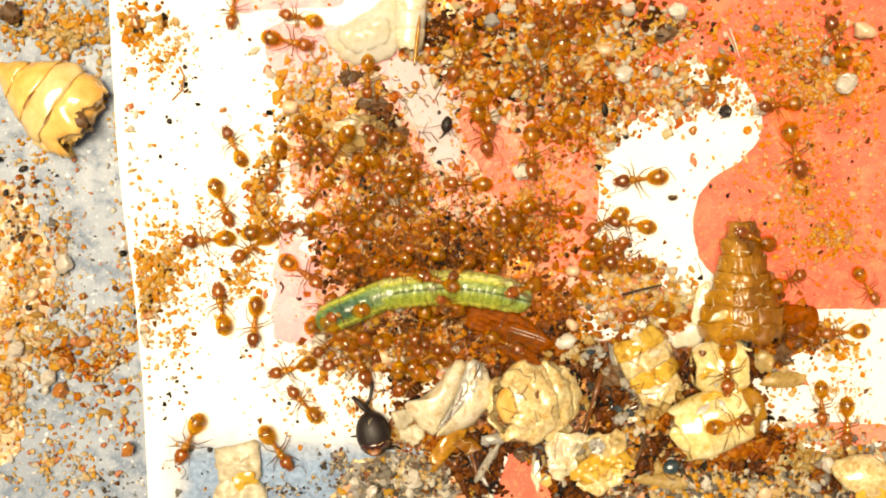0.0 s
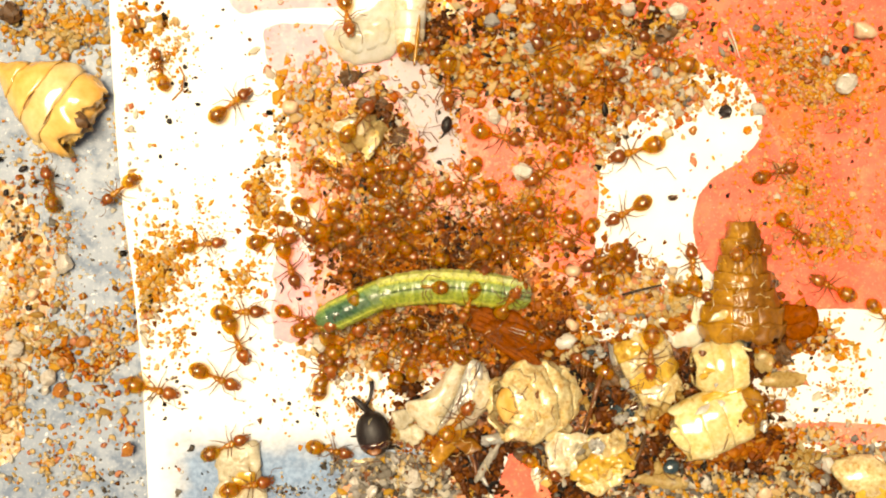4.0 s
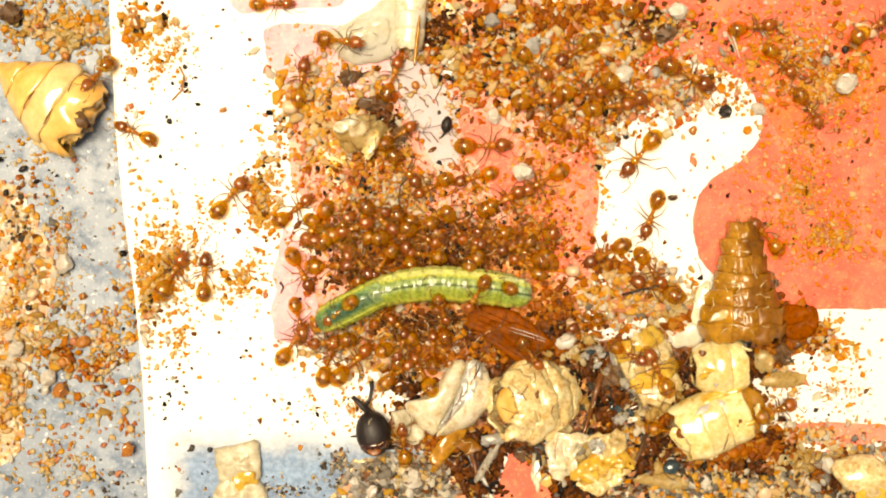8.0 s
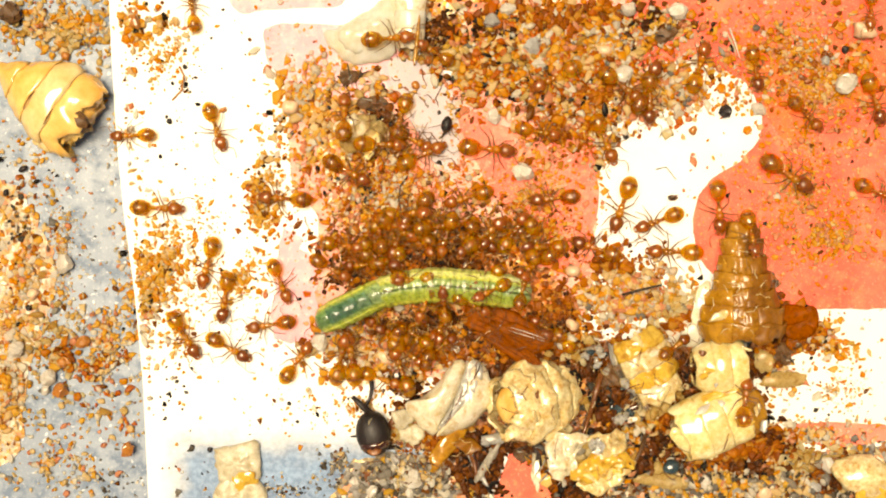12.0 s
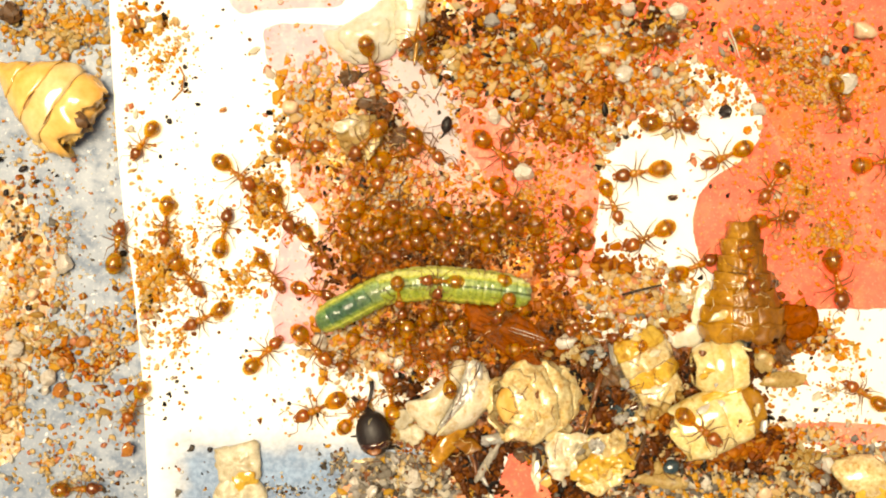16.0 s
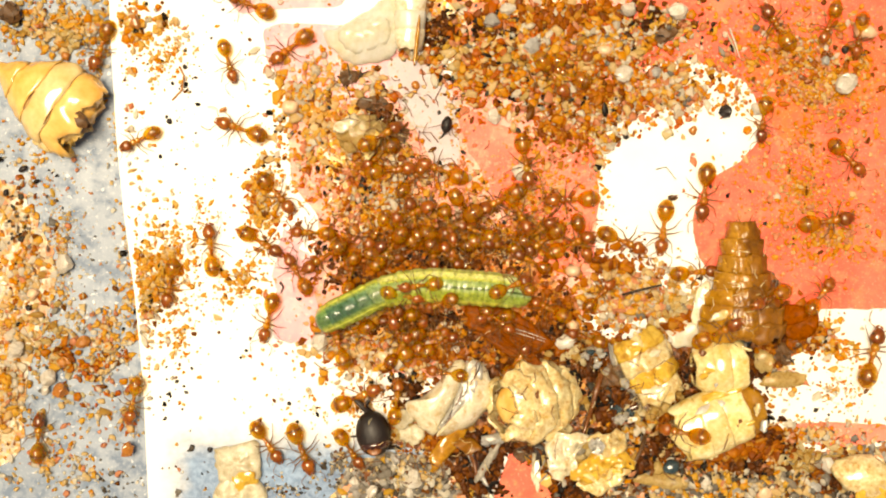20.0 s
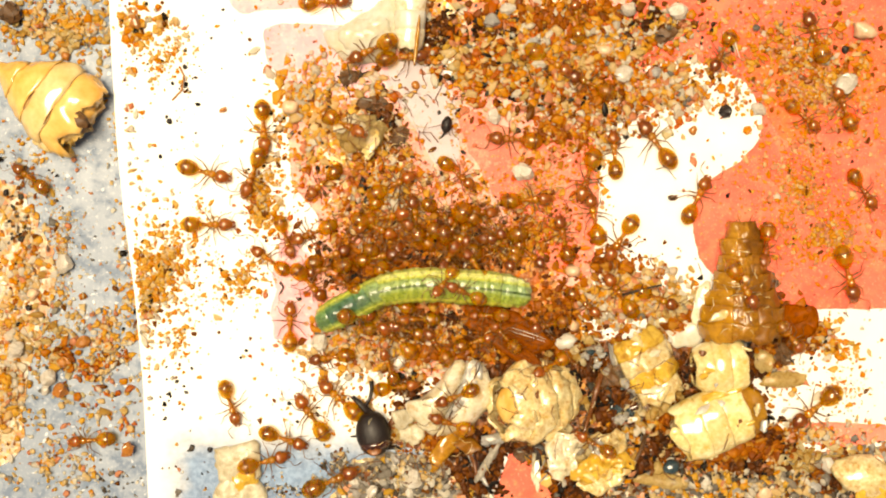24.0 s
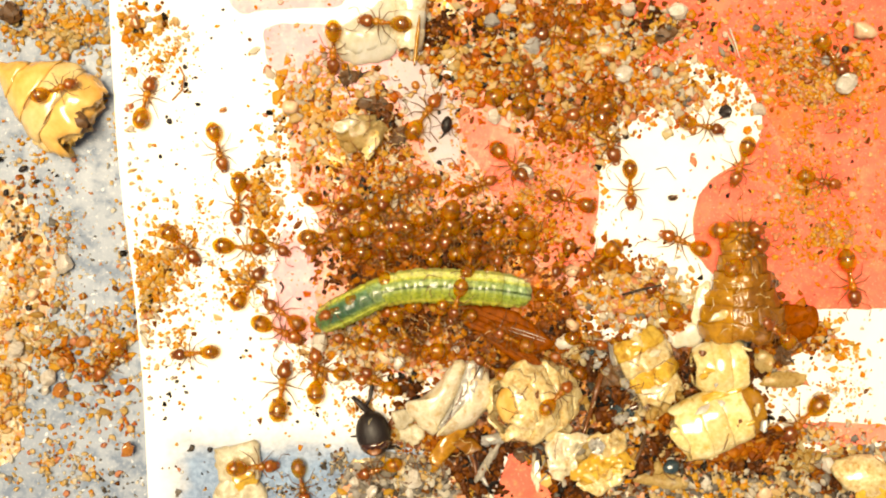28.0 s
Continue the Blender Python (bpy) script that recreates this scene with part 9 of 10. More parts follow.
    ant_walk(0.88, 4, [(0, 696, 366, -16), (1, 685, 370, -22), (2, 679, 361, -14), (3, 687, 353, -30), (6, 698, 358, -50), (7, 704, 358, -74), (8, 716, 412, -77), (9, 706, 411, -105), (10, 711, 417, -80), (11, 716, 420, -102), (12, 710, 423, -113), (15, 722, 417, -102), (16, 762, 445, -35), (17, 767, 444, -31), (18, 776, 453, -59), (19, 772, 456, -73), (20, 785, 454, -34), (21, 776, 447, -60), (24, 786, 444, -81), (25, 795, 439, -51), (26, 804, 439, -79), (27, 834, 436, -115), (28, 826, 469, -104)])
    ant_walk(0.92, 5, [(0, 1001, 113, -76), (1, 1000, 143, -93), (2, 1008, 139, -93), (2.5, 978, 144, -129), (3, 949, 155, -165), (3.5, 964, 159, -115), (4, 978, 163, -64), (5, 1007, 166, -21), (6, 1037, 163, -5), (7, 1047, 167, -19), (8, 1033, 165, 2), (9, 1032, 164, -21), (10, 1042, 167, -6), (11, 1051, 160, -27), (12, 1100, 155, -37), (13, 1078, 175, -108), (14, 1049, 184, -139), (15, 1023, 199, -150), (15.5, 968, 205, -163), (16, 915, 220, -127), (17, 935, 235, -79), (18, 925, 240, -81), (19, 932, 260, -85), (20, 930, 290, -81), (21, 930, 282, -90), (22, 923, 271, -122), (23, 914, 261, -154), (24, 908, 248, -185), (25, 915, 248, -204), (26, 895, 254, -178), (26.25, 903, 231, -228), (26.5, 912, 208, -278), (27, 926, 162, -289), (28, 927, 156, -282)])
    ant_walk(0.74, 6, [(0, 778, 503, 160), (1, 740, 485, 171), (2, 765, 515, 225), (3, 758, 504, 167), (6, 770, 542, 240), (6.5, 775, 546, 263), (7, 785, 542, 286), (8, 785, 544, 287), (9, 775, 538, 333), (10, 810, 526, 349), (10.5, 801, 547, 301), (11, 796, 569, 252), (12, 784, 578, 259), (13, 783, 579, 286), (14, 781, 581, 313), (15, 780, 582, 339), (16, 777, 559, 370), (17, 765, 551, 388), (18, 745, 574, 409), (19, 747, 582, 418), (20, 744, 590, 439), (21, 744, 591, 452), (24, 715, 582, 523), (25, 715, 575, 521), (26, 694, 599, 590), (27, 687, 619, 573), (27.5, 652, 616, 549), (28, 620, 605, 526)])
    ant_walk(0.74, 7, [(0, 744, 580, -111), (1, 754, 577, -98), (2, 722, 591, -156), (3, 708, 585, -166), (6, 700, 578, -192), (7, 707, 598, -213), (8, 707, 583, -227), (9, 708, 590, -231), (10, 719, 590, -256), (11, 728, 591, -234), (12, 731, 594, -216), (15, 714, 587, -247), (16, 707, 577, -275), (17, 699, 572, -259), (18, 688, 577, -280), (19, 699, 568, -277), (20, 706, 573, -262), (21, 717, 576, -289), (24, 680, 578, -356), (25, 640, 595, -346), (25.5, 672, 587, -350), (26, 705, 588, -354), (27, 705, 594, -382), (28, 699, 593, -385)])
    ant_walk(0.74, 8, [(0, 764, 625, 166), (1, 778, 619, 161), (2, 777, 610, 136), (3, 805, 630, 146), (6, 777, 582, 120), (7, 776, 579, 118), (8, 781, 571, 106), (9, 774, 570, 96), (10, 784, 570, 105), (11, 775, 580, 146), (12, 764, 619, 74), (15, 763, 624, 99), (16, 752, 632, 90), (17, 761, 628, 86), (18, 785, 590, 34), (18.25, 794, 620, -15), (18.5, 802, 649, -64), (19, 815, 710, -63), (19.5, 802, 685, -126), (20, 790, 660, -189), (20.25, 821, 694, -149), (20.5, 852, 728, -108), (21, 920, 790, -153), (22, 964, 794, -172), (23, 1009, 794, -190), (24, 1052, 785, -209), (25, 1078, 780, -150), (25.25, 1062, 743, -191), (25.5, 1046, 705, -232), (26, 1005, 635, -225), (26.5, 1024, 626, -266), (27, 1045, 620, -307), (27.5, 1025, 634, -260), (28, 1002, 645, -214)])
    ant_walk(0.77, 10, [(0, 918, 145, 35), (1, 925, 144, 16), (1.5, 951, 167, -15), (2, 970, 195, -45), (3, 975, 195, 11), (6, 962, 228, 29), (6.25, 953, 233, -13), (6.5, 943, 239, -55), (6.75, 935, 247, -97), (7, 928, 255, -139), (7.5, 889, 321, -120), (8, 858, 389, -117), (9, 849, 382, -97), (10, 851, 388, -88), (11, 835, 427, -112), (12, 822, 425, -111), (15, 809, 425, -87), (16, 804, 422, -101), (17, 792, 421, -77), (18, 788, 420, -90), (19, 770, 417, -118), (20, 766, 446, -84), (21, 777, 448, -107), (24, 789, 457, -123), (25, 780, 460, -180), (26, 753, 445, -209), (27, 739, 443, -224), (28, 740, 450, -208)])
    ant_walk(0.86, 3, [(0, 566, 420, 147), (1, 530, 402, 199), (1.5, 523, 419, 242), (2, 512, 435, 285), (3, 504, 470, 275), (6, 548, 470, 331), (6.5, 552, 474, 327), (7, 550, 476, 323), (7.5, 545, 477, 310), (8, 532, 480, 297), (8.5, 524, 472, 310), (9, 522, 462, 324), (9.5, 495, 440, 286), (10, 458, 475, 247), (10.5, 406, 523, 226), (11, 395, 528, 250), (11.5, 397, 527, 255), (12, 400, 529, 261), (13, 403, 509, 201), (14, 409, 489, 142), (15, 416, 470, 82), (15.5, 406, 440, 80), (16, 398, 410, 78), (16.5, 398, 398, 59), (17, 404, 404, 41), (17.5, 402, 408, 36), (18, 406, 410, 32), (18.5, 398, 409, 48), (19, 394, 404, 64), (19.5, 412, 419, -13), (20, 465, 430, -31), (20.5, 500, 432, -33), (21, 538, 478, -38), (21.5, 550, 487, -40), (23.5, 547, 498, -47), (24, 548, 500, -49), (24.5, 507, 513, -115), (25, 466, 525, -87), (25.5, 474, 521, -41), (26, 482, 518, 5), (27, 494, 545, -35), (27.5, 468, 527, 10), (28, 442, 508, 54)])
    ant_walk(0.74, 5, [(0, 699, 441, 140), (1, 687, 436, 155), (2, 693, 427, 142), (3, 699, 424, 143), (6, 705, 432, 127), (7, 712, 435, 129), (8, 723, 443, 107), (9, 715, 446, 111), (10, 729, 465, 135), (11, 728, 474, 111), (12, 728, 492, 185), (13, 751, 495, 212), (14, 772, 504, 238), (15, 792, 515, 264), (15.5, 786, 505, 221), (16, 778, 496, 177), (17, 775, 492, 174), (18, 782, 498, 174), (19, 792, 502, 186), (20, 782, 535, 204), (21, 800, 555, 194), (22, 821, 562, 189), (23, 844, 553, 185), (24, 865, 560, 180), (25, 872, 525, 259), (26, 882, 548, 186), (27, 910, 595, 194), (28, 908, 598, 157)])
    ant_walk(0.80, 6, [(0, 951, 115, -88), (1, 954, 123, -117), (2, 963, 115, -91), (3, 967, 123, -85), (6, 955, 132, -56), (7, 960, 128, -73), (8, 947, 116, -41), (8.25, 930, 120, -82), (8.5, 913, 124, -123), (9, 878, 124, -103), (10, 880, 120, -90), (10.5, 894, 155, -63), (11, 918, 184, -64), (11.5, 939, 207, -38), (12, 955, 235, -11), (13, 982, 263, -29), (14, 1013, 285, -30), (15, 1048, 301, -20), (15.5, 1063, 332, -44), (16, 1082, 360, -67), (16.5, 1062, 385, -102), (17, 1036, 403, -137), (17.5, 1124, 424, -61), (18, 1205, 465, -68), (18.5, 1098, 527, -147), (19, 980, 564, -156), (20, 970, 550, -207), (20.5, 953, 591, -161), (21, 945, 635, -225), (24, 970, 650, -153), (24.5, 946, 675, -150), (25, 928, 705, -146), (25.5, 958, 721, -74), (26, 988, 739, -3), (27, 978, 688, 61), (28, 982, 705, 41)])
    ant_walk(0.86, 8, [(0, 1067, 453, 24), (0.5, 1057, 492, 33), (1, 1052, 532, 43), (1.5, 1095, 513, 30), (2, 1132, 486, 17), (2.5, 1191, 485, 1), (3, 1250, 488, -5), (3.5, 1237, 481, 45), (4, 1224, 474, 95), (5, 1196, 467, 119), (6, 1166, 465, 127), (6.25, 1210, 470, 86), (6.5, 1253, 475, 45), (7, 1340, 480, 63), (7.5, 1350, 448, 99), (8, 1350, 415, 135), (9, 1318, 412, 156), (9.5, 1314, 415, 225), (10, 1310, 418, 294), (10.5, 1319, 466, 283), (11, 1328, 515, 297), (11.5, 1335, 469, 286), (12, 1328, 422, 275), (13, 1399, 467, 313), (14, 1444, 543, 320), (15, 1518, 586, 343), (15.5, 1589, 586, 358), (16, 1660, 586, 360), (17, 1660, 586, 362), (18, 1672, 581, 371), (19, 1672, 583, 350), (20, 1683, 578, 369), (21, 1693, 575, 370), (24, 1683, 566, 375), (24.5, 1604, 651, 421), (25, 1552, 755, 467), (25.5, 1534, 707, 460), (26, 1530, 655, 434), (27, 1548, 645, 506), (27.5, 1462, 606, 518), (28, 1370, 585, 503)])
    ant_walk(0.85, 9, [(0, 567, 552, 55), (0.5, 539, 567, 68), (1, 508, 578, 81), (1.5, 550, 587, 5), (2, 593, 583, -3), (3, 600, 575, -14), (4, 563, 577, 9), (5, 529, 585, 32), (6, 496, 602, 55), (6.5, 502, 593, 40), (7, 511, 594, 26), (7.5, 521, 600, 40), (8, 520, 606, 55), (8.5, 522, 628, 56), (9, 522, 628, 58), (9.5, 526, 628, 51), (10, 524, 625, 44), (10.5, 507, 647, 60), (11, 502, 638, 77), (11.5, 517, 638, 65), (12, 528, 638, 54), (13, 497, 641, 113), (14, 467, 630, 117), (15, 436, 632, 78), (15.5, 457, 628, 61), (16, 469, 626, 44), (16.5, 481, 611, 38), (17, 500, 615, 31), (17.5, 480, 615, 51), (18, 478, 592, 72), (18.5, 499, 579, 52), (19, 495, 588, 32), (19.5, 486, 576, -36), (20, 476, 565, -104), (20.5, 442, 560, -87), (21, 409, 552, -71), (22, 482, 542, -15), (23, 555, 548, -8), (24, 627, 557, -1), (25, 676, 555, 2), (26, 680, 542, 7), (27, 698, 555, 13), (28, 710, 585, -67)])
    ant_walk(1.04, 10, [(0, 976, 60, 33), (1, 988, 64, 44), (2, 976, 62, 20), (3, 986, 60, 11), (4, 1011, 62, -3), (5, 1037, 66, -5), (6, 1062, 66, -13), (6.5, 1110, 95, -9), (7, 1125, 72, -6), (7.5, 1146, 97, -31), (8, 1216, 136, -27), (8.5, 1235, 181, -50), (9, 1226, 198, -73), (9.5, 1281, 207, -17), (10, 1301, 209, -36), (10.5, 1298, 212, -36), (11, 1316, 238, -37), (11.5, 1393, 307, -42), (12, 1392, 311, -33), (12.5, 1391, 313, -44), (14.5, 1425, 367, -49), (15, 1445, 386, -46), (15.5, 1441, 406, -71), (16, 1478, 498, -77), (16.5, 1488, 549, -59), (17, 1538, 598, -45), (17.5, 1559, 632, -48), (18, 1568, 635, -50), (18.5, 1614, 635, -5), (19, 1660, 635, 0), (19.5, 1600, 625, 38), (20, 1540, 628, 75), (20.5, 1529, 701, 44), (21, 1522, 775, 13), (22, 1496, 755, -39), (22.5, 1481, 747, -91), (23, 1466, 739, -144), (24, 1438, 722, -141), (24.5, 1430, 723, -144), (25, 1432, 718, -148), (25.5, 1419, 723, -159), (26, 1412, 720, -170), (26.5, 1423, 728, -143), (27, 1435, 730, -117), (27.5, 1426, 735, -126), (28, 1418, 742, -135)])
    ant_walk(0.74, 0, [(0, 980, 382, 153), (0.5, 947, 422, 224), (1, 916, 464, 232), (2, 915, 475, 225), (2.5, 930, 483, 276), (3, 945, 490, 326), (4, 922, 488, 280), (5, 901, 481, 234), (6, 880, 472, 187), (7, 920, 472, 170), (8, 885, 498, 153), (9, 885, 555, 198), (9.5, 856, 524, 142), (10, 824, 497, 136), (11, 821, 501, 131), (11.5, 828, 522, 52), (12, 835, 542, -27), (15, 816, 563, -48), (16, 820, 597, -83), (17, 850, 598, -7), (18, 862, 612, -23), (19, 912, 595, -63), (20, 881, 571, -37), (21, 880, 605, -14), (22, 884, 601, 36), (23, 890, 598, 85), (24, 895, 595, 135), (24.5, 855, 559, 136), (25, 817, 521, 136), (26, 817, 522, 114), (27, 840, 485, 56), (28, 837, 477, 34)])
    ant_walk(0.90, 1, [(0, 657, 383, 51), (1, 655, 387, 34), (2, 643, 395, 6), (3, 635, 401, 10), (6, 645, 392, -9), (7, 640, 384, -39), (8, 675, 388, -40), (9, 672, 364, -39), (9.5, 642, 321, -15), (10, 615, 276, 9), (11, 575, 275, -18), (12, 618, 305, -29), (13, 575, 302, -105), (14, 533, 315, -117), (15, 490, 315, -90), (16, 501, 372, -68), (16.5, 513, 403, -65), (17, 525, 432, -61), (17.5, 501, 400, -106), (18, 482, 365, -150), (18.5, 425, 355, -178), (19, 368, 358, -160), (19.5, 273, 223, -186), (20, 182, 86, -113), (20.5, 250, 128, -35), (21, 328, 148, -55), (22, 460, 160, -5), (23, 586, 122, 1), (24, 715, 103, 7), (24.5, 741, 81, -56), (25, 772, 68, -119), (25.5, 763, 129, -98), (26, 754, 190, -74), (26.5, 764, 191, -136), (27, 775, 190, -198), (27.5, 737, 110, -228), (28, 680, 42, -187)])
    ant_walk(0.97, 2, [(0, 815, 103, -113), (1, 812, 108, -85), (2, 799, 110, -88), (3, 791, 116, -111), (4, 793, 148, -90), (5, 794, 181, -84), (6, 794, 214, -55), (6.5, 792, 234, -51), (7, 811, 248, -47), (7.5, 852, 269, -23), (8, 858, 259, 2), (8.5, 861, 288, -38), (9, 852, 299, -78), (9.5, 849, 315, -65), (10, 860, 323, -51), (10.5, 860, 324, -44), (11, 846, 301, -36), (11.5, 848, 280, -21), (12, 865, 265, -5), (15, 842, 281, 35), (16, 880, 270, -39), (16.5, 883, 267, -37), (17, 905, 308, -35), (17.5, 922, 329, -37), (18, 929, 342, -40), (18.5, 916, 344, -53), (19, 898, 342, -66), (19.5, 860, 376, -138), (20, 815, 399, -146), (21, 804, 404, -124), (24, 804, 405, -123), (25, 794, 397, -121), (26, 799, 407, -148), (27, 800, 410, -135), (28, 780, 397, -122)])
    ant_walk(0.80, 3, [(0, 1071, 393, -153), (1, 1060, 390, -131), (2, 1028, 397, -168), (3, 1039, 392, -185), (4, 1021, 416, -144), (5, 1000, 436, -138), (6, 978, 455, -130), (6.5, 971, 441, -186), (7, 963, 427, -243), (8, 974, 436, -272), (8.5, 966, 403, -266), (9, 961, 369, -260), (9.5, 982, 342, -293), (10, 998, 311, -325), (10.5, 953, 358, -318), (11, 915, 409, -310), (12, 911, 408, -304), (15, 920, 410, -371), (16, 880, 402, -372), (17, 871, 397, -388), (18, 836, 375, -392), (19, 828, 376, -414), (20, 820, 372, -419), (21, 815, 375, -390), (24, 842, 380, -360), (25, 887, 409, -393), (26, 895, 403, -415), (27, 877, 441, -475), (28, 877, 439, -450)])
    ant_walk(0.87, 4, [(0, 918, 517, -164), (0.5, 889, 541, -145), (1, 860, 565, -166), (2, 832, 517, -240), (2.25, 850, 518, -286), (2.5, 868, 518, -331), (3, 902, 530, -344), (4, 900, 526, -304), (5, 900, 521, -265), (6, 898, 518, -225), (6.5, 859, 512, -194), (7, 822, 504, -190), (7.5, 826, 479, -239), (8, 837, 456, -288), (9, 837, 449, -260), (10, 832, 442, -268), (11, 842, 392, -281), (11.5, 836, 369, -222), (12, 825, 348, -163), (13, 854, 322, -148), (14, 893, 311, -132), (15, 922, 285, -117), (15.5, 916, 317, -80), (16, 905, 348, -43), (16.5, 921, 374, -53), (17, 933, 402, -62), (18, 935, 394, -47), (19, 935, 388, -54), (20, 922, 379, -65), (21, 920, 402, -90), (22, 927, 387, -59), (23, 927, 369, -28), (24, 935, 354, 3), (24.5, 984, 346, -3), (25, 1066, 359, -15), (25.5, 1105, 343, 11), (26, 1162, 331, -2), (26.5, 1203, 342, -13), (27, 1312, 362, -32), (27.5, 1311, 326, -71), (28, 1309, 290, -110)])
    ant_walk(0.87, 5, [(0, 650, 268, 60), (1, 630, 277, 40), (2, 639, 281, 18), (2.5, 644, 248, 43), (3, 650, 215, 68), (6, 595, 215, 7), (7, 642, 195, 29), (7.5, 587, 173, 105), (8, 535, 145, 81), (9, 582, 158, 23), (9.5, 629, 179, -15), (10, 680, 188, -32), (10.5, 710, 187, -17), (11, 740, 191, -2), (11.5, 723, 202, -54), (12, 708, 215, -107), (13, 689, 225, -126), (14, 668, 227, -146), (15, 647, 230, -166), (16, 650, 250, -135), (16.5, 654, 231, -205), (17, 658, 212, -275), (17.5, 634, 215, -235), (18, 610, 218, -194), (18.5, 531, 116, -233), (19, 465, 5, -252), (20, 442, 10, -204), (20.5, 440, -40, -263), (21, 442, -90, -270), (22, 488, -58, -342), (23, 533, -26, -376), (24, 578, 6, -357), (24.25, 546, 21, -404), (24.5, 514, 35, -451), (25, 454, 69, -421), (25.5, 346, 225, -489), (26, 278, 238, -498), (26.25, 281, 238, -456), (26.5, 283, 236, -414), (27, 348, 256, -409), (27.5, 342, 300, -448), (28, 324, 435, -406)])
    ant_walk(0.95, 6, [(0, 616, 582, -26), (1, 627, 585, -11), (2, 626, 588, 12), (3, 620, 591, 26), (6, 600, 630, 72), (7, 595, 642, 81), (8, 624, 641, 45), (9, 595, 640, 82), (9.5, 598, 642, 78), (10, 596, 650, 74), (10.5, 595, 639, 80), (11, 618, 630, 85), (11.5, 619, 632, 92), (12, 620, 630, 99), (13, 606, 639, 127), (14, 595, 652, 155), (15, 586, 666, 183), (15.5, 577, 701, 194), (16, 565, 722, 205), (16.5, 560, 715, 166), (17, 539, 702, 127), (17.5, 541, 712, 85), (18, 558, 721, 43), (18.5, 590, 699, 50), (19, 592, 678, 58), (19.5, 620, 696, 41), (20, 638, 700, 24), (20.5, 649, 695, 40), (21, 635, 702, 56), (22, 624, 704, 84), (23, 613, 702, 112), (24, 602, 705, 139), (25, 572, 658, 96), (25.5, 571, 655, 98), (26, 572, 654, 101), (26.5, 564, 646, 106), (27, 559, 644, 111), (27.5, 555, 640, 101), (28, 560, 660, 90)])
    ant_walk(0.79, 7, [(0, 1077, 431, 5), (1, 1080, 429, 16), (2, 1086, 432, 39), (2.5, 1206, 415, 17), (3, 1320, 376, 25), (4, 1372, 306, 18), (4.5, 1379, 263, -25), (5, 1386, 220, -67), (6, 1421, 143, -113), (7, 1408, 142, -126), (8, 1430, 195, -56), (8.5, 1456, 196, -109), (9, 1482, 200, -162), (9.5, 1407, 263, -143), (10, 1370, 294, -148), (10.5, 1352, 350, -133), (11, 1278, 408, -145), (11.5, 1353, 307, -95), (12, 1425, 205, -45), (13, 1453, 213, -14), (14, 1481, 212, -13), (15, 1510, 210, -31), (16, 1485, 178, -70), (17, 1465, 180, -22), (18, 1500, 200, -37), (18.5, 1533, 215, -25), (19, 1562, 235, 22), (19.5, 1527, 153, -37), (20, 1518, 65, -96), (20.5, 1536, 185, -89), (21, 1522, 305, -84), (24, 1525, 338, -56), (25, 1520, 300, 0), (25.5, 1590, 309, 0), (26, 1660, 300, 0), (26.25, 1632, 330, -49), (26.5, 1604, 360, -98), (27, 1540, 410, -117), (27.25, 1570, 413, -64), (27.5, 1600, 417, -12), (28, 1660, 410, 0)])
    ant_walk(0.74, 8, [(0, 738, 326, 102), (0.5, 687, 324, 164), (1, 638, 310, 171), (1.5, 669, 320, 166), (2, 699, 331, 161), (3, 675, 320, 146), (6, 702, 373, 117), (7, 695, 378, 141), (8, 702, 382, 161), (9, 730, 408, 137), (10, 740, 412, 139), (11, 729, 409, 139), (12, 736, 414, 160), (15, 724, 406, 181), (16, 713, 406, 194), (17, 710, 448, 266), (18, 707, 450, 276), (19, 720, 457, 280), (20, 681, 451, 350), (21, 675, 456, 333), (24, 679, 449, 339), (25, 671, 458, 361), (26, 683, 451, 369), (27, 685, 444, 365), (28, 666, 452, 341)])
    ant_walk(0.84, 9, [(0, 548, 256, -107), (0.5, 590, 310, -62), (1, 623, 370, -57), (1.5, 655, 375, -33), (2, 687, 379, -8), (3, 696, 386, -2), (6, 701, 382, 11), (7, 697, 388, 27), (8, 747, 415, -28), (9, 740, 421, -54), (10, 736, 412, -25), (11, 733, 404, -40), (12, 772, 398, 5), (15, 764, 397, 1), (16, 770, 395, -9), (17, 796, 424, -47), (18, 793, 421, -22), (19, 791, 419, -13), (20, 781, 429, -41), (21, 782, 421, -16), (24, 793, 425, -43), (25, 798, 418, -40), (26, 798, 420, -20), (27, 807, 414, -18), (28, 820, 416, -36)])
    ant_walk(0.90, 10, [(0, 862, 202, -82), (1, 849, 203, -78), (2, 857, 205, -87), (2.5, 873, 223, -41), (3, 888, 242, 4), (6, 868, 236, -66), (6.5, 876, 213, -58), (7, 872, 195, -49), (7.5, 927, 187, 3), (8, 954, 181, 2), (9, 979, 195, 10), (10, 1032, 218, -45), (11, 1005, 238, -80), (11.5, 1038, 240, -74), (12, 1070, 250, -68), (15, 1100, 254, -7), (15.25, 1082, 295, -57), (15.5, 1064, 335, -107), (16, 1017, 411, -118), (17, 1025, 412, -88), (18, 1014, 408, -104), (18.5, 1044, 411, -53), (19, 1075, 406, -3), (19.5, 1044, 418, 10), (20, 1015, 433, 24), (20.5, 1022, 434, -22), (21, 1030, 435, -68), (22, 1033, 417, -12), (23, 1040, 400, 45), (24, 1050, 385, 101), (24.5, 1096, 376, 26), (25, 1140, 362, 40), (25.5, 1173, 371, 21), (26, 1185, 376, 3), (26.5, 1182, 380, -5), (27, 1232, 388, -13), (27.5, 1292, 413, -14), (28, 1308, 408, 0)])
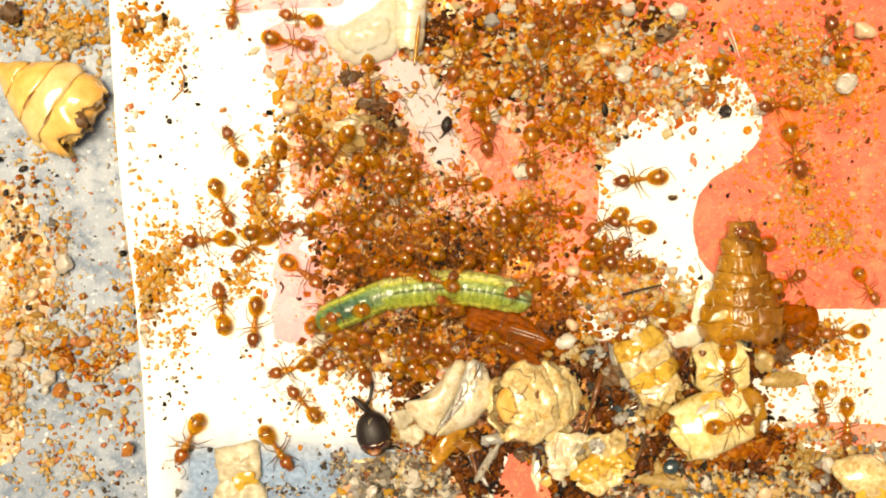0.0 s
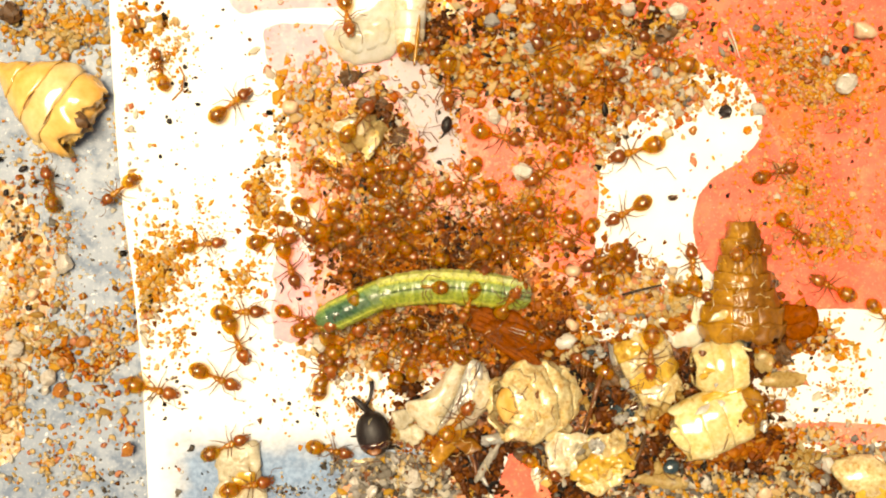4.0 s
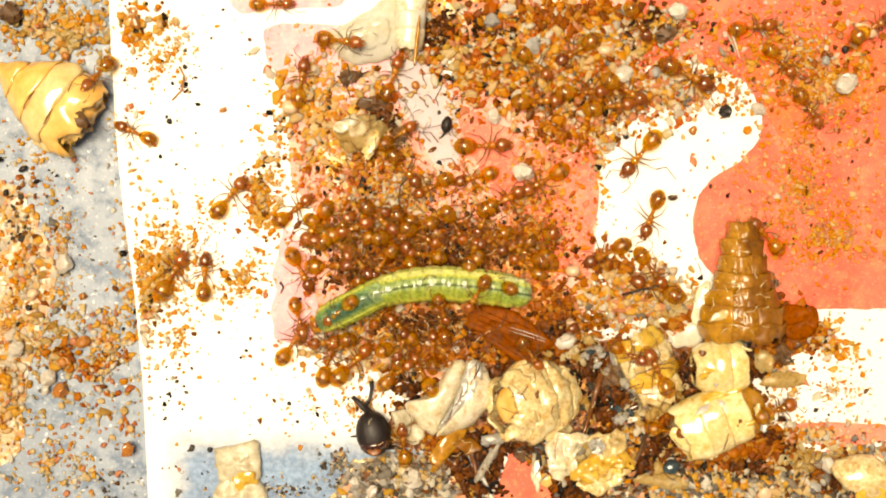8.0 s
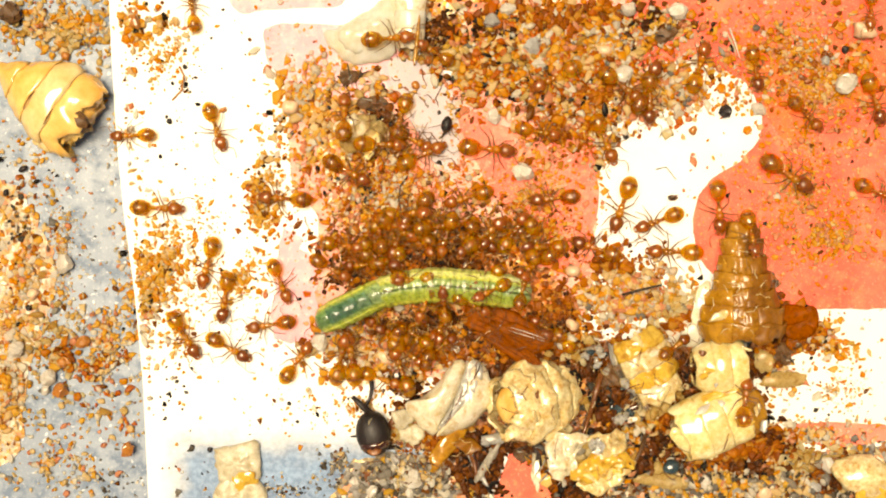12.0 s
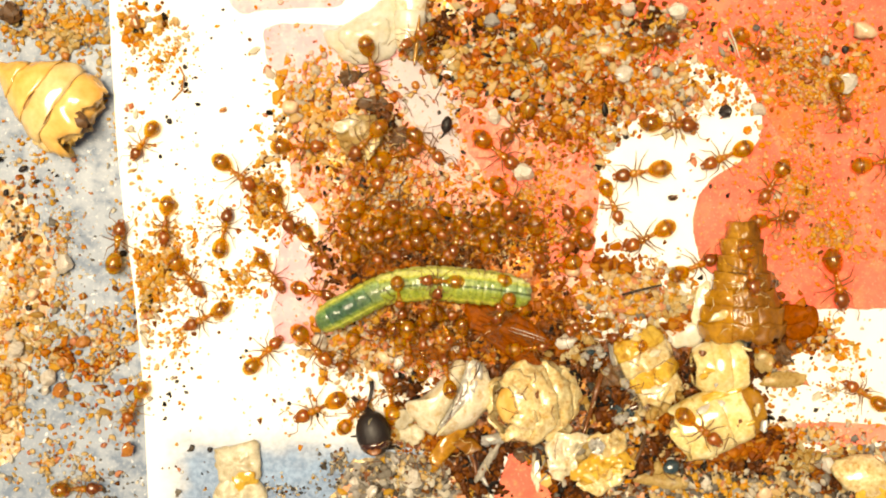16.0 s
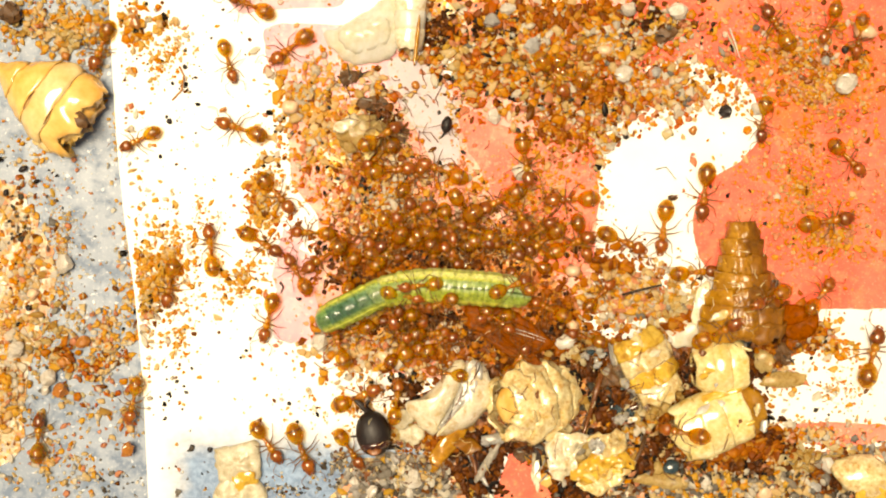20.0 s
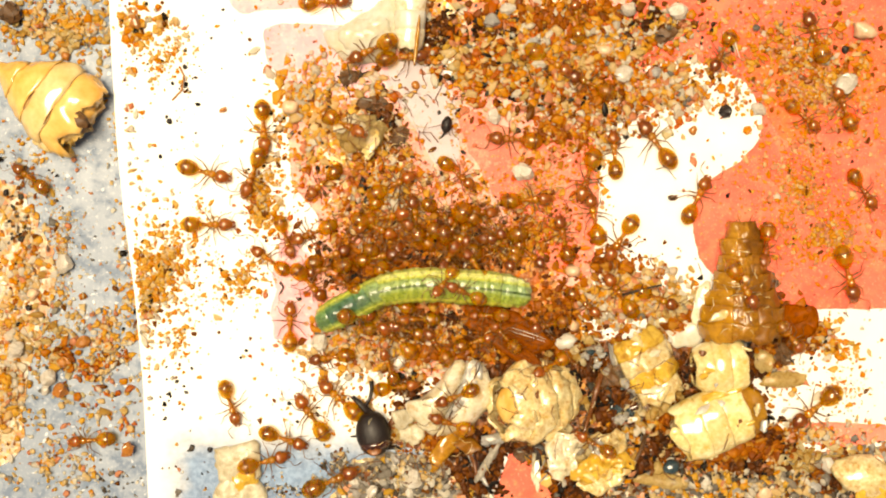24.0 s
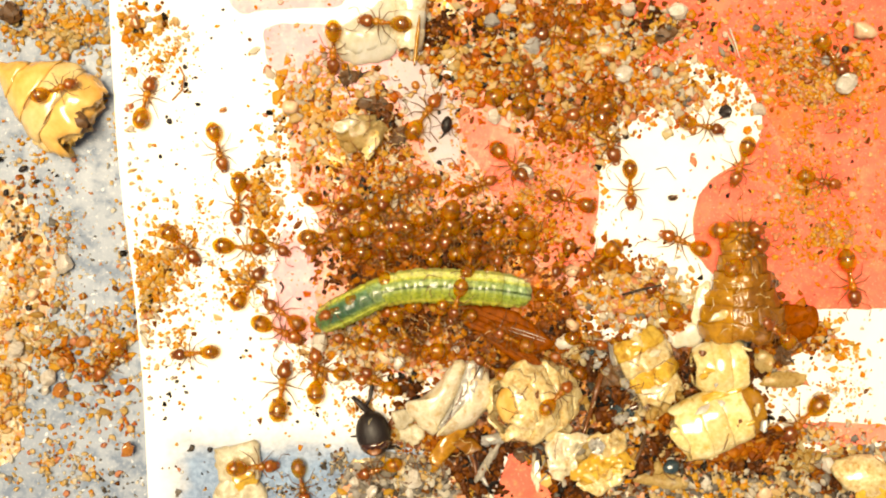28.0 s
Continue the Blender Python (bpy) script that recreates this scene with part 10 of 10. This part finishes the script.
    ant_walk(0.84, 0, [(0, 704, 601, 12), (1, 699, 610, 25), (2, 706, 616, 51), (3, 699, 619, 59), (6, 687, 627, 29), (7, 688, 617, 45), (8, 702, 613, 25), (9, 704, 604, 34), (10, 695, 609, 27), (11, 687, 602, 0), (12, 720, 625, -37), (15, 712, 612, -64), (16, 721, 607, -89), (17, 705, 638, -153), (18, 655, 642, -176), (18.5, 621, 624, -202), (19, 585, 610, -202), (19.5, 596, 604, -228), (20, 595, 608, -254), (20.5, 556, 597, -204), (21, 515, 595, -270), (24, 515, 575, -270), (25, 498, 572, -285), (26, 508, 582, -355), (26.5, 471, 582, -392), (27, 435, 592, -430), (27.25, 373, 594, -473), (27.5, 311, 596, -515), (28, 195, 638, -486)])
    ant_walk(0.74, 1, [(0, 582, 607, -141), (0.5, 577, 655, -98), (1, 564, 702, -35), (1.25, 574, 687, 6), (1.5, 585, 673, 46), (2, 604, 644, 55), (3, 614, 635, 82), (4, 586, 658, 49), (5, 561, 683, 17), (6, 530, 701, -15), (6.5, 600, 701, 0), (7, 670, 710, 45), (7.5, 678, 677, 57), (8, 694, 647, 69), (9, 748, 639, 29), (9.5, 751, 578, 76), (10, 768, 519, 81), (11, 778, 528, 97), (12, 789, 535, 96), (15, 780, 529, 95), (16, 770, 536, 69), (17, 760, 540, 80), (18, 761, 571, 91), (18.5, 769, 576, 36), (19, 778, 582, -18), (20, 782, 610, 30), (21, 810, 640, 63), (24, 775, 610, 127), (25, 785, 585, 135), (26, 782, 640, 180), (27, 820, 652, 148), (28, 865, 650, 146)])
    ant_walk(0.74, 2, [(0, 641, 471, -172), (1, 655, 480, -194), (2, 630, 485, -166), (3, 644, 482, -204), (6, 641, 473, -201), (7, 632, 471, -222), (8, 623, 474, -249), (9, 628, 483, -265), (10, 630, 498, -328), (10.5, 652, 473, -321), (11, 675, 450, -313), (12, 669, 413, -260), (13, 662, 415, -214), (14, 656, 420, -167), (15, 650, 422, -120), (16, 652, 418, -135), (16.5, 662, 407, -75), (17, 670, 395, -14), (18, 706, 348, -13), (19, 708, 352, -31), (20, 730, 318, 48), (20.25, 740, 335, -1), (20.5, 749, 352, -49), (21, 770, 385, -59), (24, 777, 379, -35), (25, 790, 388, -52), (26, 783, 385, -53), (27, 784, 393, -60), (27.25, 799, 377, -13), (27.5, 815, 361, 34), (28, 845, 328, 20)])
    ant_walk(0.74, 3, [(0, 912, 379, -149), (1, 879, 403, -145), (2, 875, 419, -151), (3, 896, 426, -123), (6, 888, 445, -78), (7, 905, 426, -35), (7.5, 886, 425, -94), (8, 868, 421, -153), (9, 879, 428, -131), (10, 868, 425, -130), (11, 892, 415, -50), (11.5, 881, 416, -93), (12, 870, 415, -135), (13, 881, 398, -93), (14, 896, 384, -51), (15, 910, 370, -9), (15.5, 890, 382, -53), (16, 872, 398, -96), (16.5, 924, 422, -38), (17, 969, 457, -31), (18, 962, 448, -26), (18.5, 965, 448, -99), (19, 968, 448, -172), (19.5, 928, 435, -188), (20, 886, 433, -190), (21, 897, 433, -176), (24, 889, 431, -206), (25, 888, 428, -229), (26, 914, 430, -254), (26.5, 936, 405, -273), (27, 950, 375, -292), (27.5, 919, 373, -227), (28, 888, 378, -162)])
    ant_walk(1.02, 4, [(0, 631, 638, -68), (0.5, 619, 751, -85), (1, 622, 865, -41), (1.5, 616, 920, -85), (2, 622, 975, -90), (3, 622, 975, -120), (6, 622, 975, -136), (7, 611, 981, -143), (8, 608, 985, -160), (9, 600, 977, -154), (10, 589, 984, -125), (11, 588, 982, -99), (12, 588, 975, -115), (15, 588, 975, -76), (16, 588, 975, -70), (17, 597, 984, -74), (18, 609, 978, -54), (19, 599, 981, -29), (20, 599, 975, -52), (21, 598, 968, -79), (22, 587, 929, -45), (22.5, 593, 908, -5), (23, 599, 887, 35), (24, 590, 848, 23), (24.5, 632, 840, 3), (25, 675, 845, -8), (25.25, 640, 825, 46), (25.5, 606, 806, 101), (26, 542, 758, 118), (26.5, 517, 715, 97), (27, 522, 698, 76), (27.5, 516, 692, 78), (28, 500, 688, 81)])
    ant_walk(0.89, 5, [(0, 449, 437, -146), (1, 445, 437, -124), (1.5, 400, 458, -143), (2, 362, 492, -142), (2.5, 368, 581, -94), (3, 361, 669, -69), (4, 384, 668, -23), (5, 406, 673, 24), (6, 429, 676, 71), (6.5, 445, 661, 72), (7, 429, 606, 74), (7.5, 358, 504, 88), (8, 409, 348, 51), (8.25, 380, 344, 106), (8.5, 350, 340, 162), (9, 291, 338, 165), (9.5, 178, 365, 190), (10, 68, 402, 167), (10.5, 87, 431, 100), (11, 112, 456, 34), (11.5, 197, 411, 25), (12, 283, 369, -2), (13, 257, 360, 8), (14, 230, 354, 18), (15, 203, 348, 28), (15.5, 313, 317, 7), (16, 419, 308, -38), (16.5, 417, 293, 8), (17, 436, 260, 53), (17.5, 496, 206, 13), (18, 500, 242, -28), (18.25, 491, 265, -72), (18.5, 482, 288, -116), (19, 450, 305, -101), (19.5, 458, 330, -75), (20, 492, 345, -48), (20.5, 502, 363, -51), (21, 490, 365, -53), (22, 477, 346, -72), (23, 459, 330, -91), (24, 448, 310, -111), (24.5, 551, 346, -35), (25, 643, 406, -26), (26, 636, 396, -54), (26.5, 634, 398, -105), (27, 632, 400, -156), (27.5, 604, 410, -155), (28, 578, 426, -155)])
    ant_walk(0.84, 6, [(0, 590, 385, 4), (1, 587, 387, 21), (2, 597, 380, 40), (2.5, 610, 390, 0), (3, 622, 400, -41), (4, 596, 415, -17), (5, 570, 430, 6), (6, 544, 445, 30), (7, 540, 451, 20), (7.5, 532, 412, 88), (8, 522, 372, 38), (8.5, 532, 339, 27), (9, 550, 310, 16), (9.5, 520, 323, -64), (10, 490, 335, -143), (10.5, 443, 353, -158), (11, 395, 365, -135), (11.5, 398, 296, -103), (12, 384, 228, -71), (13, 352, 269, -118), (14, 318, 308, -123), (15, 286, 348, -128), (15.5, 295, 388, -112), (16, 295, 394, -95), (16.5, 297, 392, -91), (17, 304, 392, -87), (17.5, 307, 382, -81), (18, 328, 420, -76), (18.5, 304, 460, -112), (19, 291, 505, -134), (19.5, 292, 504, -117), (20, 303, 504, -101), (20.5, 302, 516, -102), (21, 304, 515, -103), (22, 387, 482, -122), (23, 474, 456, -140), (24, 554, 414, -158), (25, 550, 450, -85), (26, 562, 422, -67), (26.5, 506, 419, -137), (27, 452, 400, -97), (27.5, 419, 332, -86), (28, 388, 264, -75)])
    ant_walk(0.74, 7, [(0, 795, 562, 24), (1, 800, 559, -5), (2, 810, 540, -14), (3, 825, 587, -73), (6, 835, 589, -53), (7, 860, 565, -14), (7.5, 896, 598, -37), (8, 938, 625, -55), (9, 945, 640, -34), (10, 940, 640, -27), (10.25, 929, 634, -71), (10.5, 917, 628, -115), (10.75, 905, 624, -160), (11, 892, 620, -204), (11.5, 907, 568, -277), (12, 921, 515, -285), (15, 928, 519, -303), (15.25, 945, 532, -346), (15.5, 961, 545, -390), (16, 995, 568, -426), (16.5, 1000, 578, -374), (17, 1002, 590, -321), (17.5, 1032, 573, -330), (18, 1060, 552, -339), (19, 1042, 545, -376), (20, 1060, 520, -315), (21, 1045, 550, -394), (24, 1035, 538, -400), (25, 1060, 522, -381), (26, 1040, 538, -381), (27, 1038, 522, -354), (27.5, 1041, 564, -406), (28, 1040, 605, -374)])
    ant_walk(0.92, 8, [(0, 676, 310, -59), (1, 664, 308, -76), (2, 705, 314, -9), (3, 683, 298, 8), (6, 690, 325, -45), (6.5, 655, 359, -124), (7, 625, 396, -133), (7.5, 622, 399, -57), (8, 621, 403, 19), (9, 634, 412, 23), (10, 634, 403, 32), (10.5, 673, 392, 13), (11, 713, 387, 11), (12, 724, 383, 4), (15, 728, 382, -17), (16, 732, 383, -4), (17, 719, 373, -16), (18, 731, 365, 12), (19, 728, 374, 26), (20, 735, 382, 24), (21, 747, 373, 22), (22, 727, 375, 18), (23, 707, 378, 14), (24, 687, 383, 10), (25, 676, 386, -4), (26, 676, 388, 7), (27, 683, 397, 31), (28, 676, 400, 5)])


motions()
